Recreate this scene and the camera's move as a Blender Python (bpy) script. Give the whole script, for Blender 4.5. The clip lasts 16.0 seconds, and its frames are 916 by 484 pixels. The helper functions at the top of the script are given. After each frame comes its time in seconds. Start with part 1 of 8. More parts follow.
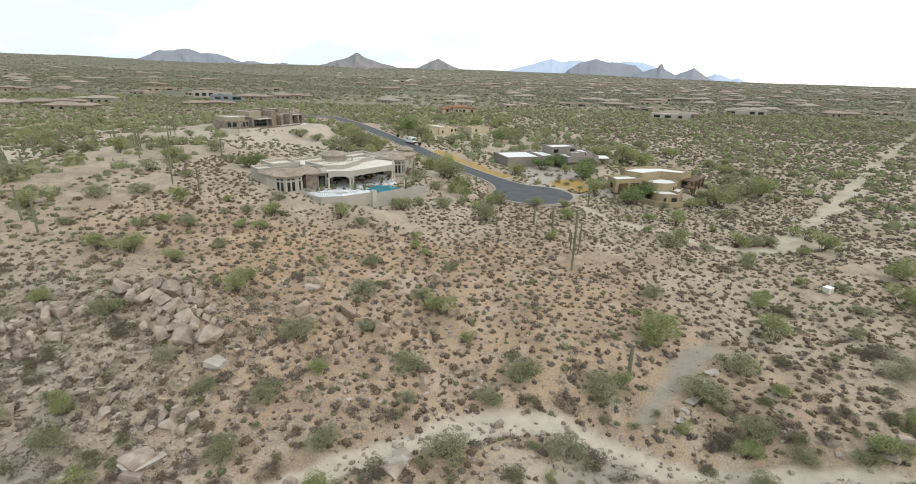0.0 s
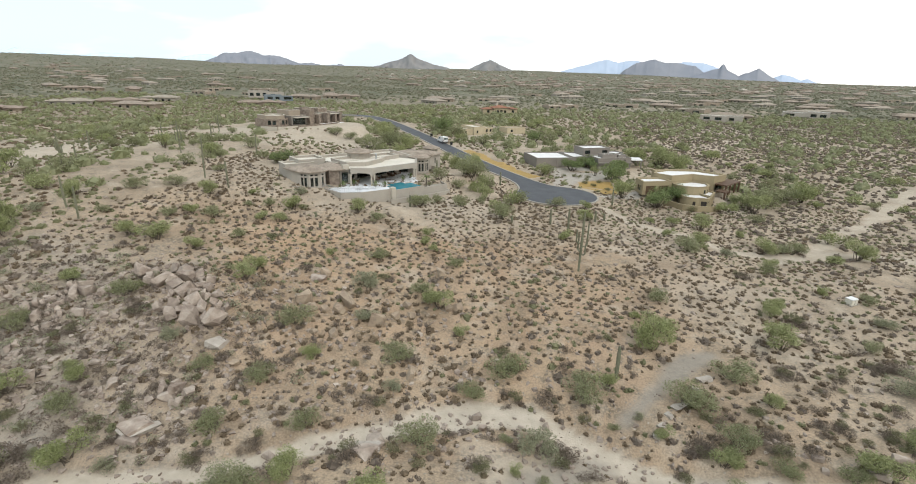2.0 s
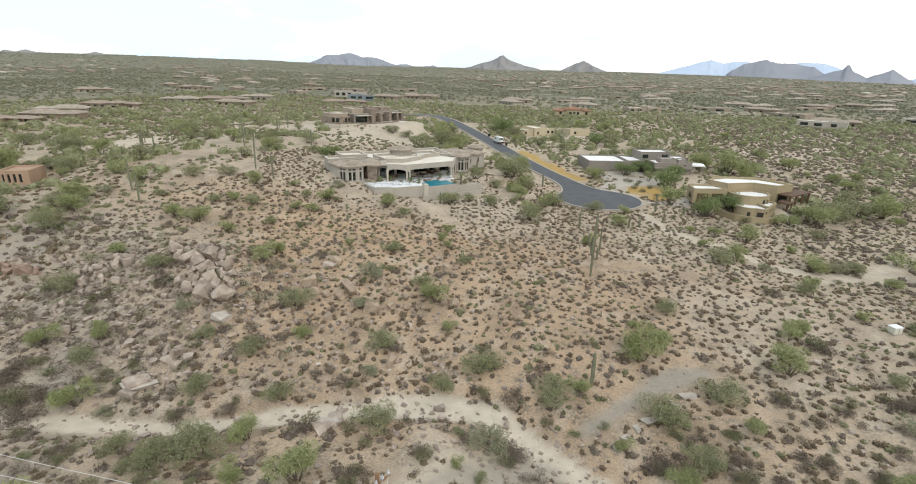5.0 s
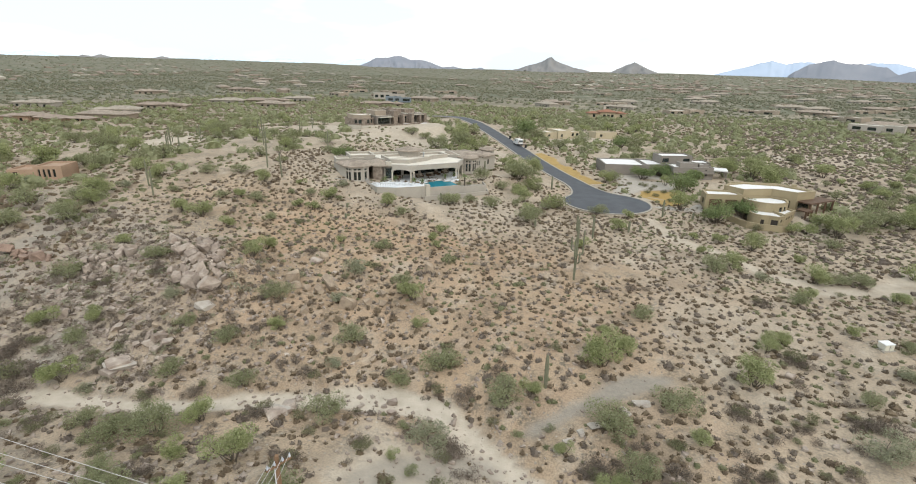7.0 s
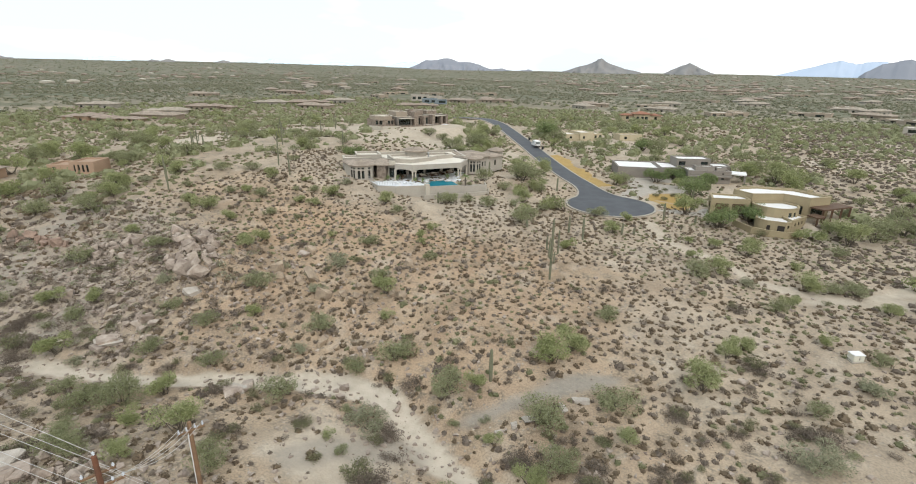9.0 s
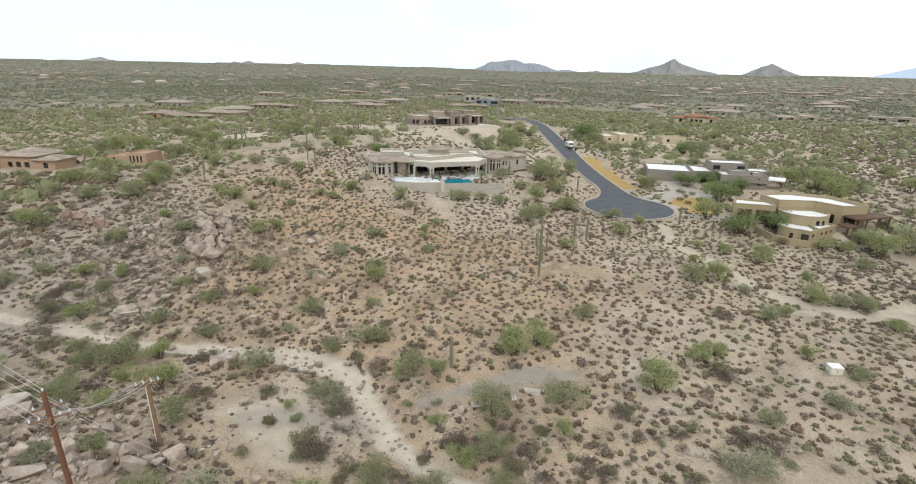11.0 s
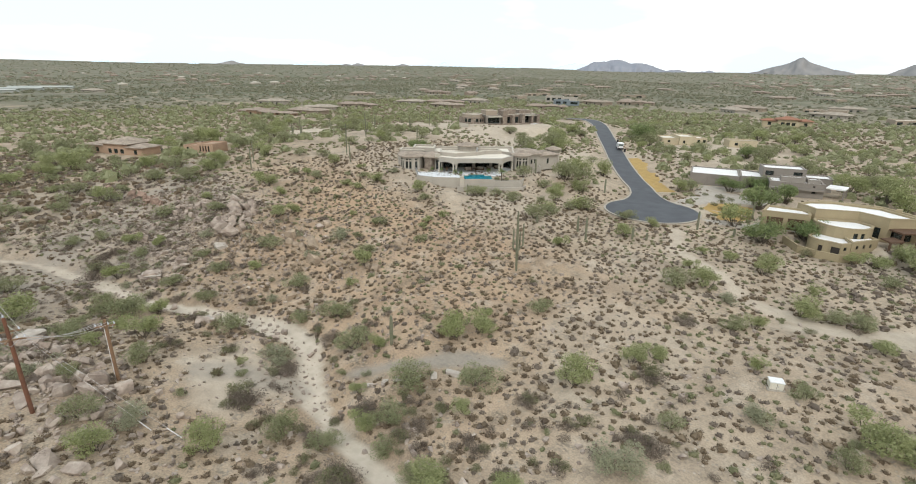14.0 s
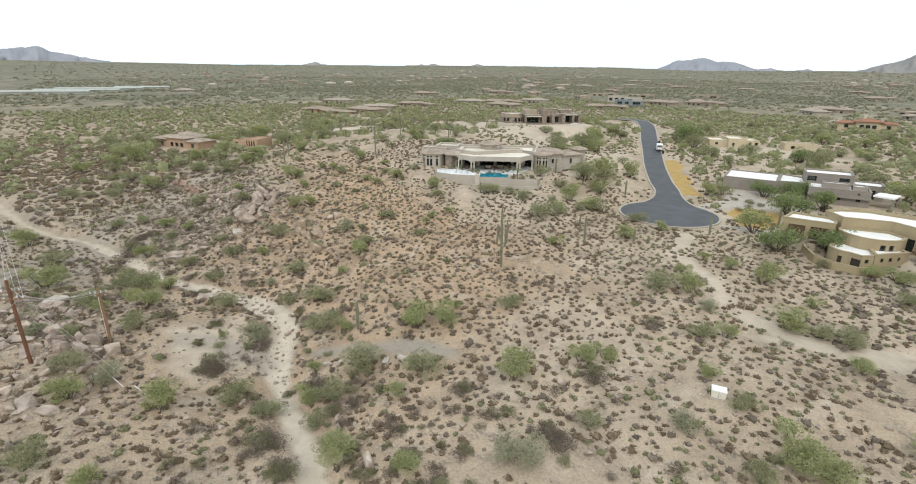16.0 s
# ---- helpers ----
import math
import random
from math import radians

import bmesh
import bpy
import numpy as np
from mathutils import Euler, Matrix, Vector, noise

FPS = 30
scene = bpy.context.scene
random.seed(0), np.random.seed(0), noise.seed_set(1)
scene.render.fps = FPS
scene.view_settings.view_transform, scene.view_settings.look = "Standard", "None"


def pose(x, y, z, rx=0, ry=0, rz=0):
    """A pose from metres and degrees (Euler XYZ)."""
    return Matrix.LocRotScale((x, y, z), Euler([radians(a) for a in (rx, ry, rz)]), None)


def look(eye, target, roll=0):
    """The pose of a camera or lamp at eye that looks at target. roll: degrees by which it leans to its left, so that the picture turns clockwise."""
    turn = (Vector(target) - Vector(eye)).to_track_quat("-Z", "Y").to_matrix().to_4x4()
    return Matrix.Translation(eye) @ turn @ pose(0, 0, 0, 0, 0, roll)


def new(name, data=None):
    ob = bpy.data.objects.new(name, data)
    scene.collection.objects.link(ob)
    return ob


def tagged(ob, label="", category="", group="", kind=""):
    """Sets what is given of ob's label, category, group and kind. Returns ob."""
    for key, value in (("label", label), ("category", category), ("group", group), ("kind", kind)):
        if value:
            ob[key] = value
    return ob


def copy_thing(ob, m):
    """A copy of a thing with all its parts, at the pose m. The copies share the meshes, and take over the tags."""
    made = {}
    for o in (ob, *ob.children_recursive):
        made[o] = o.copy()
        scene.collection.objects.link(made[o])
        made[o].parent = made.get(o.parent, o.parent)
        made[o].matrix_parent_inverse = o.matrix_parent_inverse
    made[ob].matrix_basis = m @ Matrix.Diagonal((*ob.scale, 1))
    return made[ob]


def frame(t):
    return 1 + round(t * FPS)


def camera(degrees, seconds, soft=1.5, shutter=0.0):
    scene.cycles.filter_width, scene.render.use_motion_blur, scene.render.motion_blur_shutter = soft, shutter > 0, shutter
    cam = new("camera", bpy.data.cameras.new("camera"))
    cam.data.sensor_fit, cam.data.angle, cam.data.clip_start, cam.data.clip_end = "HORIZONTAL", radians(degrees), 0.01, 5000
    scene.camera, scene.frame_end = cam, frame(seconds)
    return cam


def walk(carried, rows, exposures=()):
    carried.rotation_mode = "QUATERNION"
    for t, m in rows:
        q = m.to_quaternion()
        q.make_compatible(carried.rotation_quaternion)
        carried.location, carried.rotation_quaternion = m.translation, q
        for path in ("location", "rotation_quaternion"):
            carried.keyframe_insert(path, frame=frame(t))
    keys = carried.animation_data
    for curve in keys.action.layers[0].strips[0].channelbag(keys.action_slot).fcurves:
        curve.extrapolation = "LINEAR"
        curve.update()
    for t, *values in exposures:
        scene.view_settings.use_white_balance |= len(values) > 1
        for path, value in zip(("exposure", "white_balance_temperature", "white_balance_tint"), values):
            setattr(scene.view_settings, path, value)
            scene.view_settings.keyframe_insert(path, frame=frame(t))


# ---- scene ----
cam = camera(84.7, 16.0, soft=1.0)
PATH = [
    (0, (0.812, -0.487, 37.99), (0.815, 1.406, 37.346), 1.7),
    (0.5, (2.449, -0.83, 38.001), (2.407, 1.063, 37.356), 1.6),
    (1, (4.141, -1.057, 37.986), (4.05, 0.834, 37.341), 1.6),
    (1.5, (5.92, -1.294, 37.942), (5.781, 0.593, 37.296), 1.6),
    (2, (7.737, -1.471, 37.942), (7.551, 0.413, 37.296), 1.6),
    (2.5, (9.598, -1.572, 37.948), (9.364, 0.306, 37.3), 1.6),
    (3, (11.483, -1.538, 37.947), (11.198, 0.332, 37.299), 1.6),
    (3.5, (13.472, -1.356, 37.937), (13.127, 0.504, 37.288), 1.6),
    (4, (15.483, -1.172, 37.953), (15.078, 0.676, 37.303), 1.6),
    (6.5, (26.883, 1.009, 38.167), (26.249, 2.791, 37.519), 1.5),
    (7, (29.477, 1.582, 38.295), (28.803, 3.35, 37.648), 1.4),
    (7.5, (32.161, 2.174, 38.462), (31.449, 3.928, 37.816), 1.3),
    (8, (34.952, 2.691, 38.522), (34.205, 4.43, 37.877), 1.2),
    (8.5, (37.699, 3.274, 38.547), (36.907, 4.994, 37.902), 1.2),
    (9, (40.442, 3.932, 38.528), (39.603, 5.63, 37.884), 1.1),
    (11.5, (54.37, 8.025, 38.504), (53.273, 9.568, 37.859), 1.1),
    (12, (57.164, 9.253, 38.478), (56.016, 10.757, 37.832), 1.1),
    (12.5, (59.971, 10.682, 38.408), (58.775, 12.149, 37.761), 1.1),
    (13, (62.732, 12.28, 38.383), (61.491, 13.708, 37.735), 1.0),
    (13.5, (65.593, 14.05, 38.36), (64.306, 15.438, 37.712), 0.9),
    (14, (68.449, 15.902, 38.276), (67.12, 17.25, 37.63), 0.8),
    (14.5, (71.322, 17.925, 38.224), (69.952, 19.232, 37.578), 0.8),
    (15, (74.103, 20.107, 38.253), (72.693, 21.368, 37.607), 0.6),
    (15.5, (76.759, 22.37, 38.306), (75.305, 23.581, 37.657), 0.5),
    (16, (79.365, 24.739, 38.269), (77.857, 25.882, 37.62), 0.5),
]
walk(cam, [(t, look(eye, target, roll)) for t, eye, target, roll in PATH], [(0, -0.03), (4, 0.01), (6.5, 0.06), (9, 0.06), (12, 0.06), (14, 0.05), (16, 0.13)])

# ---------------------------------------------------------------- world and light
world = bpy.data.worlds.new("overcast_sky")
scene.world = world
world.use_nodes = True
wn, wl = world.node_tree.nodes, world.node_tree.links
wn.clear()
sky = wn.new("ShaderNodeTexSky")
sky.sky_type, sky.sun_disc = "NISHITA", False
sky.sun_elevation, sky.sun_rotation = radians(52), radians(120)
w_co = wn.new("ShaderNodeTexCoord")
w_map = wn.new("ShaderNodeMapping")
w_map.inputs["Scale"].default_value = (1.0, 1.0, 4.0)
w_noise = wn.new("ShaderNodeTexNoise")
w_noise.inputs["Scale"].default_value, w_noise.inputs["Detail"].default_value = 2.2, 5.0
w_ramp = wn.new("ShaderNodeValToRGB")
w_ramp.color_ramp.elements[0].position, w_ramp.color_ramp.elements[1].position = 0.36, 0.56
w_ramp.color_ramp.elements[0].color, w_ramp.color_ramp.elements[1].color = (0.4, 0.4, 0.4, 1), (1, 1, 1, 1)
w_gain = wn.new("ShaderNodeMixRGB")
w_gain.inputs["Fac"].default_value = 0.8
w_gain.inputs["Color2"].default_value = (3.9, 5.6, 6.9, 1)
w_mix = wn.new("ShaderNodeMixRGB")
w_mix.inputs["Color2"].default_value = (11.0, 10.85, 10.4, 1)
w_bg = wn.new("ShaderNodeBackground")
w_bg.inputs["Strength"].default_value = 0.135
w_out = wn.new("ShaderNodeOutputWorld")
wl.new(w_co.outputs["Generated"], w_map.inputs["Vector"])
wl.new(w_map.outputs["Vector"], w_noise.inputs["Vector"])
w_sep = wn.new("ShaderNodeSeparateXYZ")
w_side = wn.new("ShaderNodeMath")
w_side.operation = "MULTIPLY_ADD"
w_side.inputs[1].default_value = 0.22
wl.new(w_co.outputs["Generated"], w_sep.inputs[0])
wl.new(w_sep.outputs["X"], w_side.inputs[0])
wl.new(w_noise.outputs["Fac"], w_side.inputs[2])
w_high = wn.new("ShaderNodeMath")
w_high.operation = "MULTIPLY_ADD"
w_high.inputs[1].default_value = -0.22
wl.new(w_sep.outputs["Z"], w_high.inputs[0])
wl.new(w_side.outputs[0], w_high.inputs[2])
w_lift = wn.new("ShaderNodeMath")
w_lift.inputs[1].default_value = 0.02
wl.new(w_high.outputs[0], w_lift.inputs[0])
wl.new(w_lift.outputs[0], w_ramp.inputs["Fac"])
wl.new(w_ramp.outputs["Color"], w_mix.inputs["Fac"])
wl.new(sky.outputs["Color"], w_gain.inputs["Color1"])
wl.new(w_gain.outputs["Color"], w_mix.inputs["Color1"])
wl.new(w_mix.outputs["Color"], w_bg.inputs["Color"])
wl.new(w_bg.outputs["Background"], w_out.inputs["Surface"])

sun = new("sun", bpy.data.lights.new("sun", "SUN"))
sun.data.energy, sun.data.angle, sun.data.color = 1.3, radians(18), (1.0, 0.975, 0.935)
sun.matrix_world = look((60, -40, 120), (10, 60, 0))


# ---------------------------------------------------------------- materials
def shader(name):
    m = bpy.data.materials.new(name)
    m.use_nodes = True
    return m, m.node_tree.nodes, m.node_tree.links, m.node_tree.nodes["Principled BSDF"]


def noise_node(n, l, scale, detail=4.0, src=None):
    t = n.new("ShaderNodeTexNoise")
    t.inputs["Scale"].default_value, t.inputs["Detail"].default_value = scale, detail
    if src is not None:
        l.new(src, t.inputs["Vector"])
    return t.outputs["Fac"]


def ramp_node(n, l, src, lo, hi):
    r = n.new("ShaderNodeMapRange")
    r.inputs["From Min"].default_value, r.inputs["From Max"].default_value = lo, hi
    l.new(src, r.inputs["Value"])
    return r.outputs["Result"]


def mix_node(n, l, fac, a, b):
    x = n.new("ShaderNodeMixRGB")
    for socket, v in (("Fac", fac), ("Color1", a), ("Color2", b)):
        if isinstance(v, (tuple, float, int)):
            x.inputs[socket].default_value = (*v, 1) if isinstance(v, tuple) else v
        else:
            l.new(v, x.inputs[socket])
    return x.outputs["Color"]


def bump_node(n, l, src, strength, distance, bsdf):
    b = n.new("ShaderNodeBump")
    b.inputs["Strength"].default_value, b.inputs["Distance"].default_value = strength, distance
    l.new(src, b.inputs["Height"])
    l.new(b.outputs["Normal"], bsdf.inputs["Normal"])


def where(n):
    return n.new("ShaderNodeNewGeometry").outputs["Position"]


def surface(name, a, b, scale=1.0, fine=12.0, rough=0.85, bump=0.3, distance=0.02, metal=0.0, spec=0.3, per_object=0.0):
    """A matt surface of two colours at two scales, with a little relief."""
    m, n, l, p = shader(name)
    pos = where(n)
    big = ramp_node(n, l, noise_node(n, l, scale, 5.0, pos), 0.32, 0.68)
    small = noise_node(n, l, fine, 3.0, pos)
    col = mix_node(n, l, big, a, b)
    col = mix_node(n, l, ramp_node(n, l, small, 0.2, 0.8), col, mix_node(n, l, 0.25, col, (0.02, 0.018, 0.015)))
    if per_object:
        r = n.new("ShaderNodeObjectInfo").outputs["Random"]
        r = ramp_node(n, l, r, 0.0, 1.0 / per_object)
        col = mix_node(n, l, r, col, mix_node(n, l, 0.5, col, (0.06, 0.05, 0.045)))
    l.new(col, p.inputs["Base Color"])
    p.inputs["Roughness"].default_value, p.inputs["Metallic"].default_value = rough, metal
    p.inputs["Specular IOR Level"].default_value = spec
    bump_node(n, l, small, bump, distance, p)
    return m


def leafy(name, a, b, c, rough=0.7):
    """Leaves: a shade for each plant, and one for each leaf."""
    m, n, l, p = shader(name)
    plant = n.new("ShaderNodeObjectInfo").outputs["Random"]
    tint = n.new("ShaderNodeAttribute")
    tint.attribute_name = "tint"
    add = n.new("ShaderNodeMath")
    add.operation = "ADD"
    l.new(plant, add.inputs[0])
    l.new(tint.outputs["Fac"], add.inputs[1])
    frac = n.new("ShaderNodeMath")
    frac.operation = "FRACT"
    l.new(add.outputs[0], frac.inputs[0])
    leaf = n.new("ShaderNodeNewGeometry").outputs["Random Per Island"]
    col = mix_node(n, l, frac.outputs[0], a, b)
    col = mix_node(n, l, ramp_node(n, l, leaf, 0.35, 1.3), col, c)
    l.new(col, p.inputs["Base Color"])
    p.inputs["Roughness"].default_value, p.inputs["Specular IOR Level"].default_value = rough, 0.1
    # thin leaves let part of the light through
    thin = n.new("ShaderNodeBsdfTranslucent")
    l.new(col, thin.inputs["Color"])
    both = n.new("ShaderNodeMixShader")
    both.inputs["Fac"].default_value = 0.28
    l.new(p.outputs["BSDF"], both.inputs[1])
    l.new(thin.outputs["BSDF"], both.inputs[2])
    l.new(both.outputs["Shader"], n["Material Output"].inputs["Surface"])
    return m


def make_ground():
    m, n, l, p = shader("desert_soil")
    pos = where(n)

    def attr(name):
        a = n.new("ShaderNodeAttribute")
        a.attribute_name = name
        return a.outputs["Fac"]

    col = mix_node(n, l, ramp_node(n, l, noise_node(n, l, 0.06, 6.0, pos), 0.36, 0.64), (0.445, 0.36, 0.262), (0.375, 0.30, 0.22))
    col = mix_node(n, l, attr("red"), col, mix_node(n, l, ramp_node(n, l, noise_node(n, l, 0.25, 5.0, pos), 0.35, 0.65), (0.40, 0.265, 0.165), (0.44, 0.315, 0.20)))
    litter = ramp_node(n, l, noise_node(n, l, 0.5, 9.0, pos), 0.46, 0.66)
    fleck = ramp_node(n, l, noise_node(n, l, 2.6, 8.0, pos), 0.40, 0.60)
    part_litter = n.new("ShaderNodeMath")
    part_litter.operation = "MULTIPLY"
    l.new(litter, part_litter.inputs[0])
    l.new(fleck, part_litter.inputs[1])
    col = mix_node(n, l, part_litter.outputs[0], col, (0.17, 0.145, 0.112))
    stain = ramp_node(n, l, noise_node(n, l, 0.16, 8.0, pos), 0.44, 0.66)
    col = mix_node(n, l, stain, col, mix_node(n, l, 0.42, col, (0.15, 0.115, 0.08)))
    bleach = ramp_node(n, l, noise_node(n, l, 0.23, 7.0, pos), 0.54, 0.72)
    col = mix_node(n, l, bleach, col, mix_node(n, l, 0.55, col, (0.52, 0.45, 0.36)))
    pebble = n.new("ShaderNodeTexVoronoi")
    pebble.inputs["Scale"].default_value = 3.5
    l.new(pos, pebble.inputs["Vector"])
    col = mix_node(n, l, ramp_node(n, l, pebble.outputs["Distance"], 0.30, 0.05), col, mix_node(n, l, 0.25, col, (0.46, 0.40, 0.33)))
    pebble2 = n.new("ShaderNodeTexVoronoi")
    pebble2.inputs["Scale"].default_value = 1.3
    l.new(pos, pebble2.inputs["Vector"])
    col = mix_node(n, l, ramp_node(n, l, pebble2.outputs["Distance"], 0.22, 0.10), col, mix_node(n, l, pebble2.outputs["Color"], (0.17, 0.145, 0.115), (0.46, 0.41, 0.34)))
    grain = noise_node(n, l, 5.0, 8.0, pos)
    col = mix_node(n, l, ramp_node(n, l, grain, 0.36, 0.60), mix_node(n, l, 0.38, col, (0.10, 0.08, 0.06)), col)
    sand = mix_node(n, l, ramp_node(n, l, noise_node(n, l, 0.8, 6.0, pos), 0.3, 0.7), (0.52, 0.455, 0.37), (0.42, 0.368, 0.295))
    col = mix_node(n, l, attr("sand"), col, sand)
    col = mix_node(n, l, attr("gravel"), col, mix_node(n, l, ramp_node(n, l, noise_node(n, l, 2.0, 6.0, pos), 0.3, 0.7), (0.235, 0.215, 0.185), (0.30, 0.272, 0.23)))
    # far plain: scrub too small to tell apart
    far = ramp_node(n, l, noise_node(n, l, 0.05, 12.0, pos), 0.26, 0.50)
    green = mix_node(n, l, ramp_node(n, l, noise_node(n, l, 0.012, 6.0, pos), 0.35, 0.65), (0.110, 0.122, 0.078), (0.168, 0.156, 0.116))
    mul = n.new("ShaderNodeMath")
    mul.operation = "MULTIPLY"
    l.new(far, mul.inputs[0])
    l.new(attr("far"), mul.inputs[1])
    col = mix_node(n, l, mul.outputs[0], col, green)
    l.new(col, p.inputs["Base Color"])
    p.inputs["Roughness"].default_value, p.inputs["Specular IOR Level"].default_value = 0.95, 0.15
    bump_node(n, l, grain, 0.6, 0.12, p)
    return m


M_GROUND = make_ground()
M_SHRUB = leafy("bursage_twigs", (0.118, 0.088, 0.062), (0.178, 0.136, 0.092), (0.285, 0.222, 0.150))
M_SHRUB_GREY = leafy("grey_twigs", (0.138, 0.112, 0.092), (0.190, 0.156, 0.126), (0.280, 0.230, 0.182))
M_SHRUB_GREEN = leafy("creosote_leaves", (0.140, 0.145, 0.078), (0.190, 0.185, 0.108), (0.300, 0.290, 0.170))
M_PALO = leafy("palo_verde_leaves", (0.238, 0.266, 0.112), (0.280, 0.298, 0.152), (0.405, 0.420, 0.220))
M_OLIVE = leafy("ironwood_leaves", (0.200, 0.213, 0.108), (0.248, 0.256, 0.148), (0.350, 0.356, 0.215))
M_GREYGREEN = leafy("brittlebush_leaves", (0.225, 0.232, 0.150), (0.285, 0.285, 0.192), (0.400, 0.395, 0.265))
M_DARKGREEN = leafy("mesquite_leaves", (0.130, 0.182, 0.072), (0.180, 0.218, 0.098), (0.280, 0.320, 0.145))
M_FAR_GREEN = leafy("far_scrub", (0.142, 0.152, 0.096), (0.195, 0.187, 0.132), (0.255, 0.245, 0.175))
M_BARK = surface("bark", (0.16, 0.13, 0.10), (0.10, 0.085, 0.065), 4.0, 30.0)
M_CACTUS = surface("saguaro_skin", (0.175, 0.19, 0.12), (0.215, 0.205, 0.145), 1.5, 14.0, 0.7)
M_ROCK = surface("granite", (0.55, 0.47, 0.395), (0.31, 0.245, 0.20), 0.75, 4.0, 0.95, 0.9, 0.09, spec=0.1, per_object=0.55)
M_REDROCK = surface("red_granite", (0.43, 0.315, 0.25), (0.30, 0.215, 0.17), 1.3, 7.0, 0.95, 1.0, 0.12, spec=0.1, per_object=0.35)
M_PALEROCK = surface("pale_granite", (0.52, 0.47, 0.41), (0.39, 0.345, 0.295), 1.0, 9.0, 0.95, 0.9, 0.06, spec=0.15)
M_TANROCK = surface("tan_granite", (0.47, 0.38, 0.28), (0.33, 0.26, 0.195), 0.8, 4.0, 0.95, 0.5, 0.05, spec=0.1, per_object=0.35)
M_ASPHALT = surface("asphalt", (0.098, 0.104, 0.115), (0.075, 0.08, 0.09), 0.35, 9.0, 0.8, 0.3, 0.01)
M_KERB = surface("concrete_kerb", (0.44, 0.40, 0.34), (0.35, 0.32, 0.27), 0.8, 12.0)
M_GOLD = surface("golden_gravel", (0.44, 0.30, 0.11), (0.36, 0.245, 0.09), 0.6, 6.0, 0.95, 0.6, 0.05)
M_PAVER = surface("paver_concrete", (0.45, 0.41, 0.35), (0.38, 0.34, 0.29), 0.7, 6.0)
M_STUCCO = surface("taupe_stucco", (0.43, 0.395, 0.34), (0.385, 0.355, 0.305), 0.5, 25.0, 0.9, 0.3, 0.01)
M_STUCCO_TAN = surface("tan_stucco", (0.36, 0.30, 0.185), (0.325, 0.265, 0.165), 0.5, 25.0, 0.9, 0.3, 0.01)
M_STUCCO_GREY = surface("grey_brown_stucco", (0.265, 0.237, 0.205), (0.235, 0.21, 0.183), 0.5, 25.0, 0.9, 0.3, 0.01)
M_STUCCO_CREAM = surface("cream_stucco", (0.50, 0.43, 0.30), (0.45, 0.385, 0.265), 0.5, 25.0, 0.9, 0.3, 0.01)
M_STUCCO_CLAY = surface("clay_stucco", (0.42, 0.292, 0.205), (0.375, 0.26, 0.18), 0.5, 25.0, 0.9, 0.3, 0.01)
M_STUCCO_BROWN = surface("brown_stucco", (0.36, 0.30, 0.235), (0.32, 0.265, 0.205), 0.5, 25.0, 0.9, 0.3, 0.01)
M_BLUEWALL = surface("blue_grey_panel", (0.20, 0.24, 0.26), (0.17, 0.20, 0.22), 0.5, 20.0, 0.7, 0.1, 0.01)
M_STONE = surface("ledge_stone", (0.33, 0.27, 0.215), (0.15, 0.12, 0.098), 1.2, 9.0, 0.9, 0.9, 0.05)
M_ROOFCREAM = surface("cream_roof_coating", (0.74, 0.69, 0.60), (0.66, 0.615, 0.53), 0.4, 10.0, 0.8, 0.1, 0.01)
M_ROOFWHITE = surface("white_roof_coating", (0.84, 0.83, 0.81), (0.76, 0.755, 0.74), 0.4, 10.0, 0.7, 0.1, 0.01)
M_TRIM = surface("cream_trim", (0.52, 0.475, 0.40), (0.48, 0.44, 0.37), 1.0, 20.0, 0.8, 0.1, 0.01)
M_DARKTRIM = surface("bronze_trim", (0.05, 0.042, 0.035), (0.04, 0.034, 0.03), 3.0, 20.0, 0.5, 0.1, 0.005)
M_WOOD = surface("dark_wood", (0.13, 0.075, 0.045), (0.09, 0.052, 0.032), 3.0, 30.0, 0.7, 0.3, 0.01)
M_POLE = surface("creosoted_pole", (0.19, 0.085, 0.05), (0.14, 0.07, 0.045), 2.0, 20.0, 0.8, 0.4, 0.01)
M_POLE2 = surface("weathered_pole", (0.27, 0.165, 0.095), (0.21, 0.13, 0.08), 2.0, 20.0, 0.85, 0.4, 0.01)
M_WHITE = surface("white_enamel", (0.80, 0.80, 0.79), (0.74, 0.74, 0.73), 2.0, 20.0, 0.35, 0.05, 0.003)
M_BOX = surface("utility_enamel", (0.74, 0.71, 0.60), (0.66, 0.63, 0.54), 1.0, 12.0, 0.55, 0.1, 0.005)
M_RUBBER = surface("black_rubber", (0.02, 0.02, 0.02), (0.03, 0.03, 0.03), 4.0, 30.0, 0.8)
M_METAL = surface("galvanised_steel", (0.55, 0.56, 0.57), (0.42, 0.43, 0.44), 3.0, 20.0, 0.4, 0.1, 0.005, metal=0.8)
M_CERAMIC = surface("glazed_ceramic", (0.62, 0.64, 0.68), (0.5, 0.53, 0.58), 6.0, 30.0, 0.25, 0.05, 0.003)
M_WIRE = surface("aluminium_wire", (0.62, 0.60, 0.57), (0.5, 0.48, 0.46), 3.0, 20.0, 0.5, metal=0.3)
M_DECK = surface("cool_deck", (0.82, 0.84, 0.86), (0.74, 0.76, 0.78), 0.6, 12.0, 0.7, 0.1, 0.005)
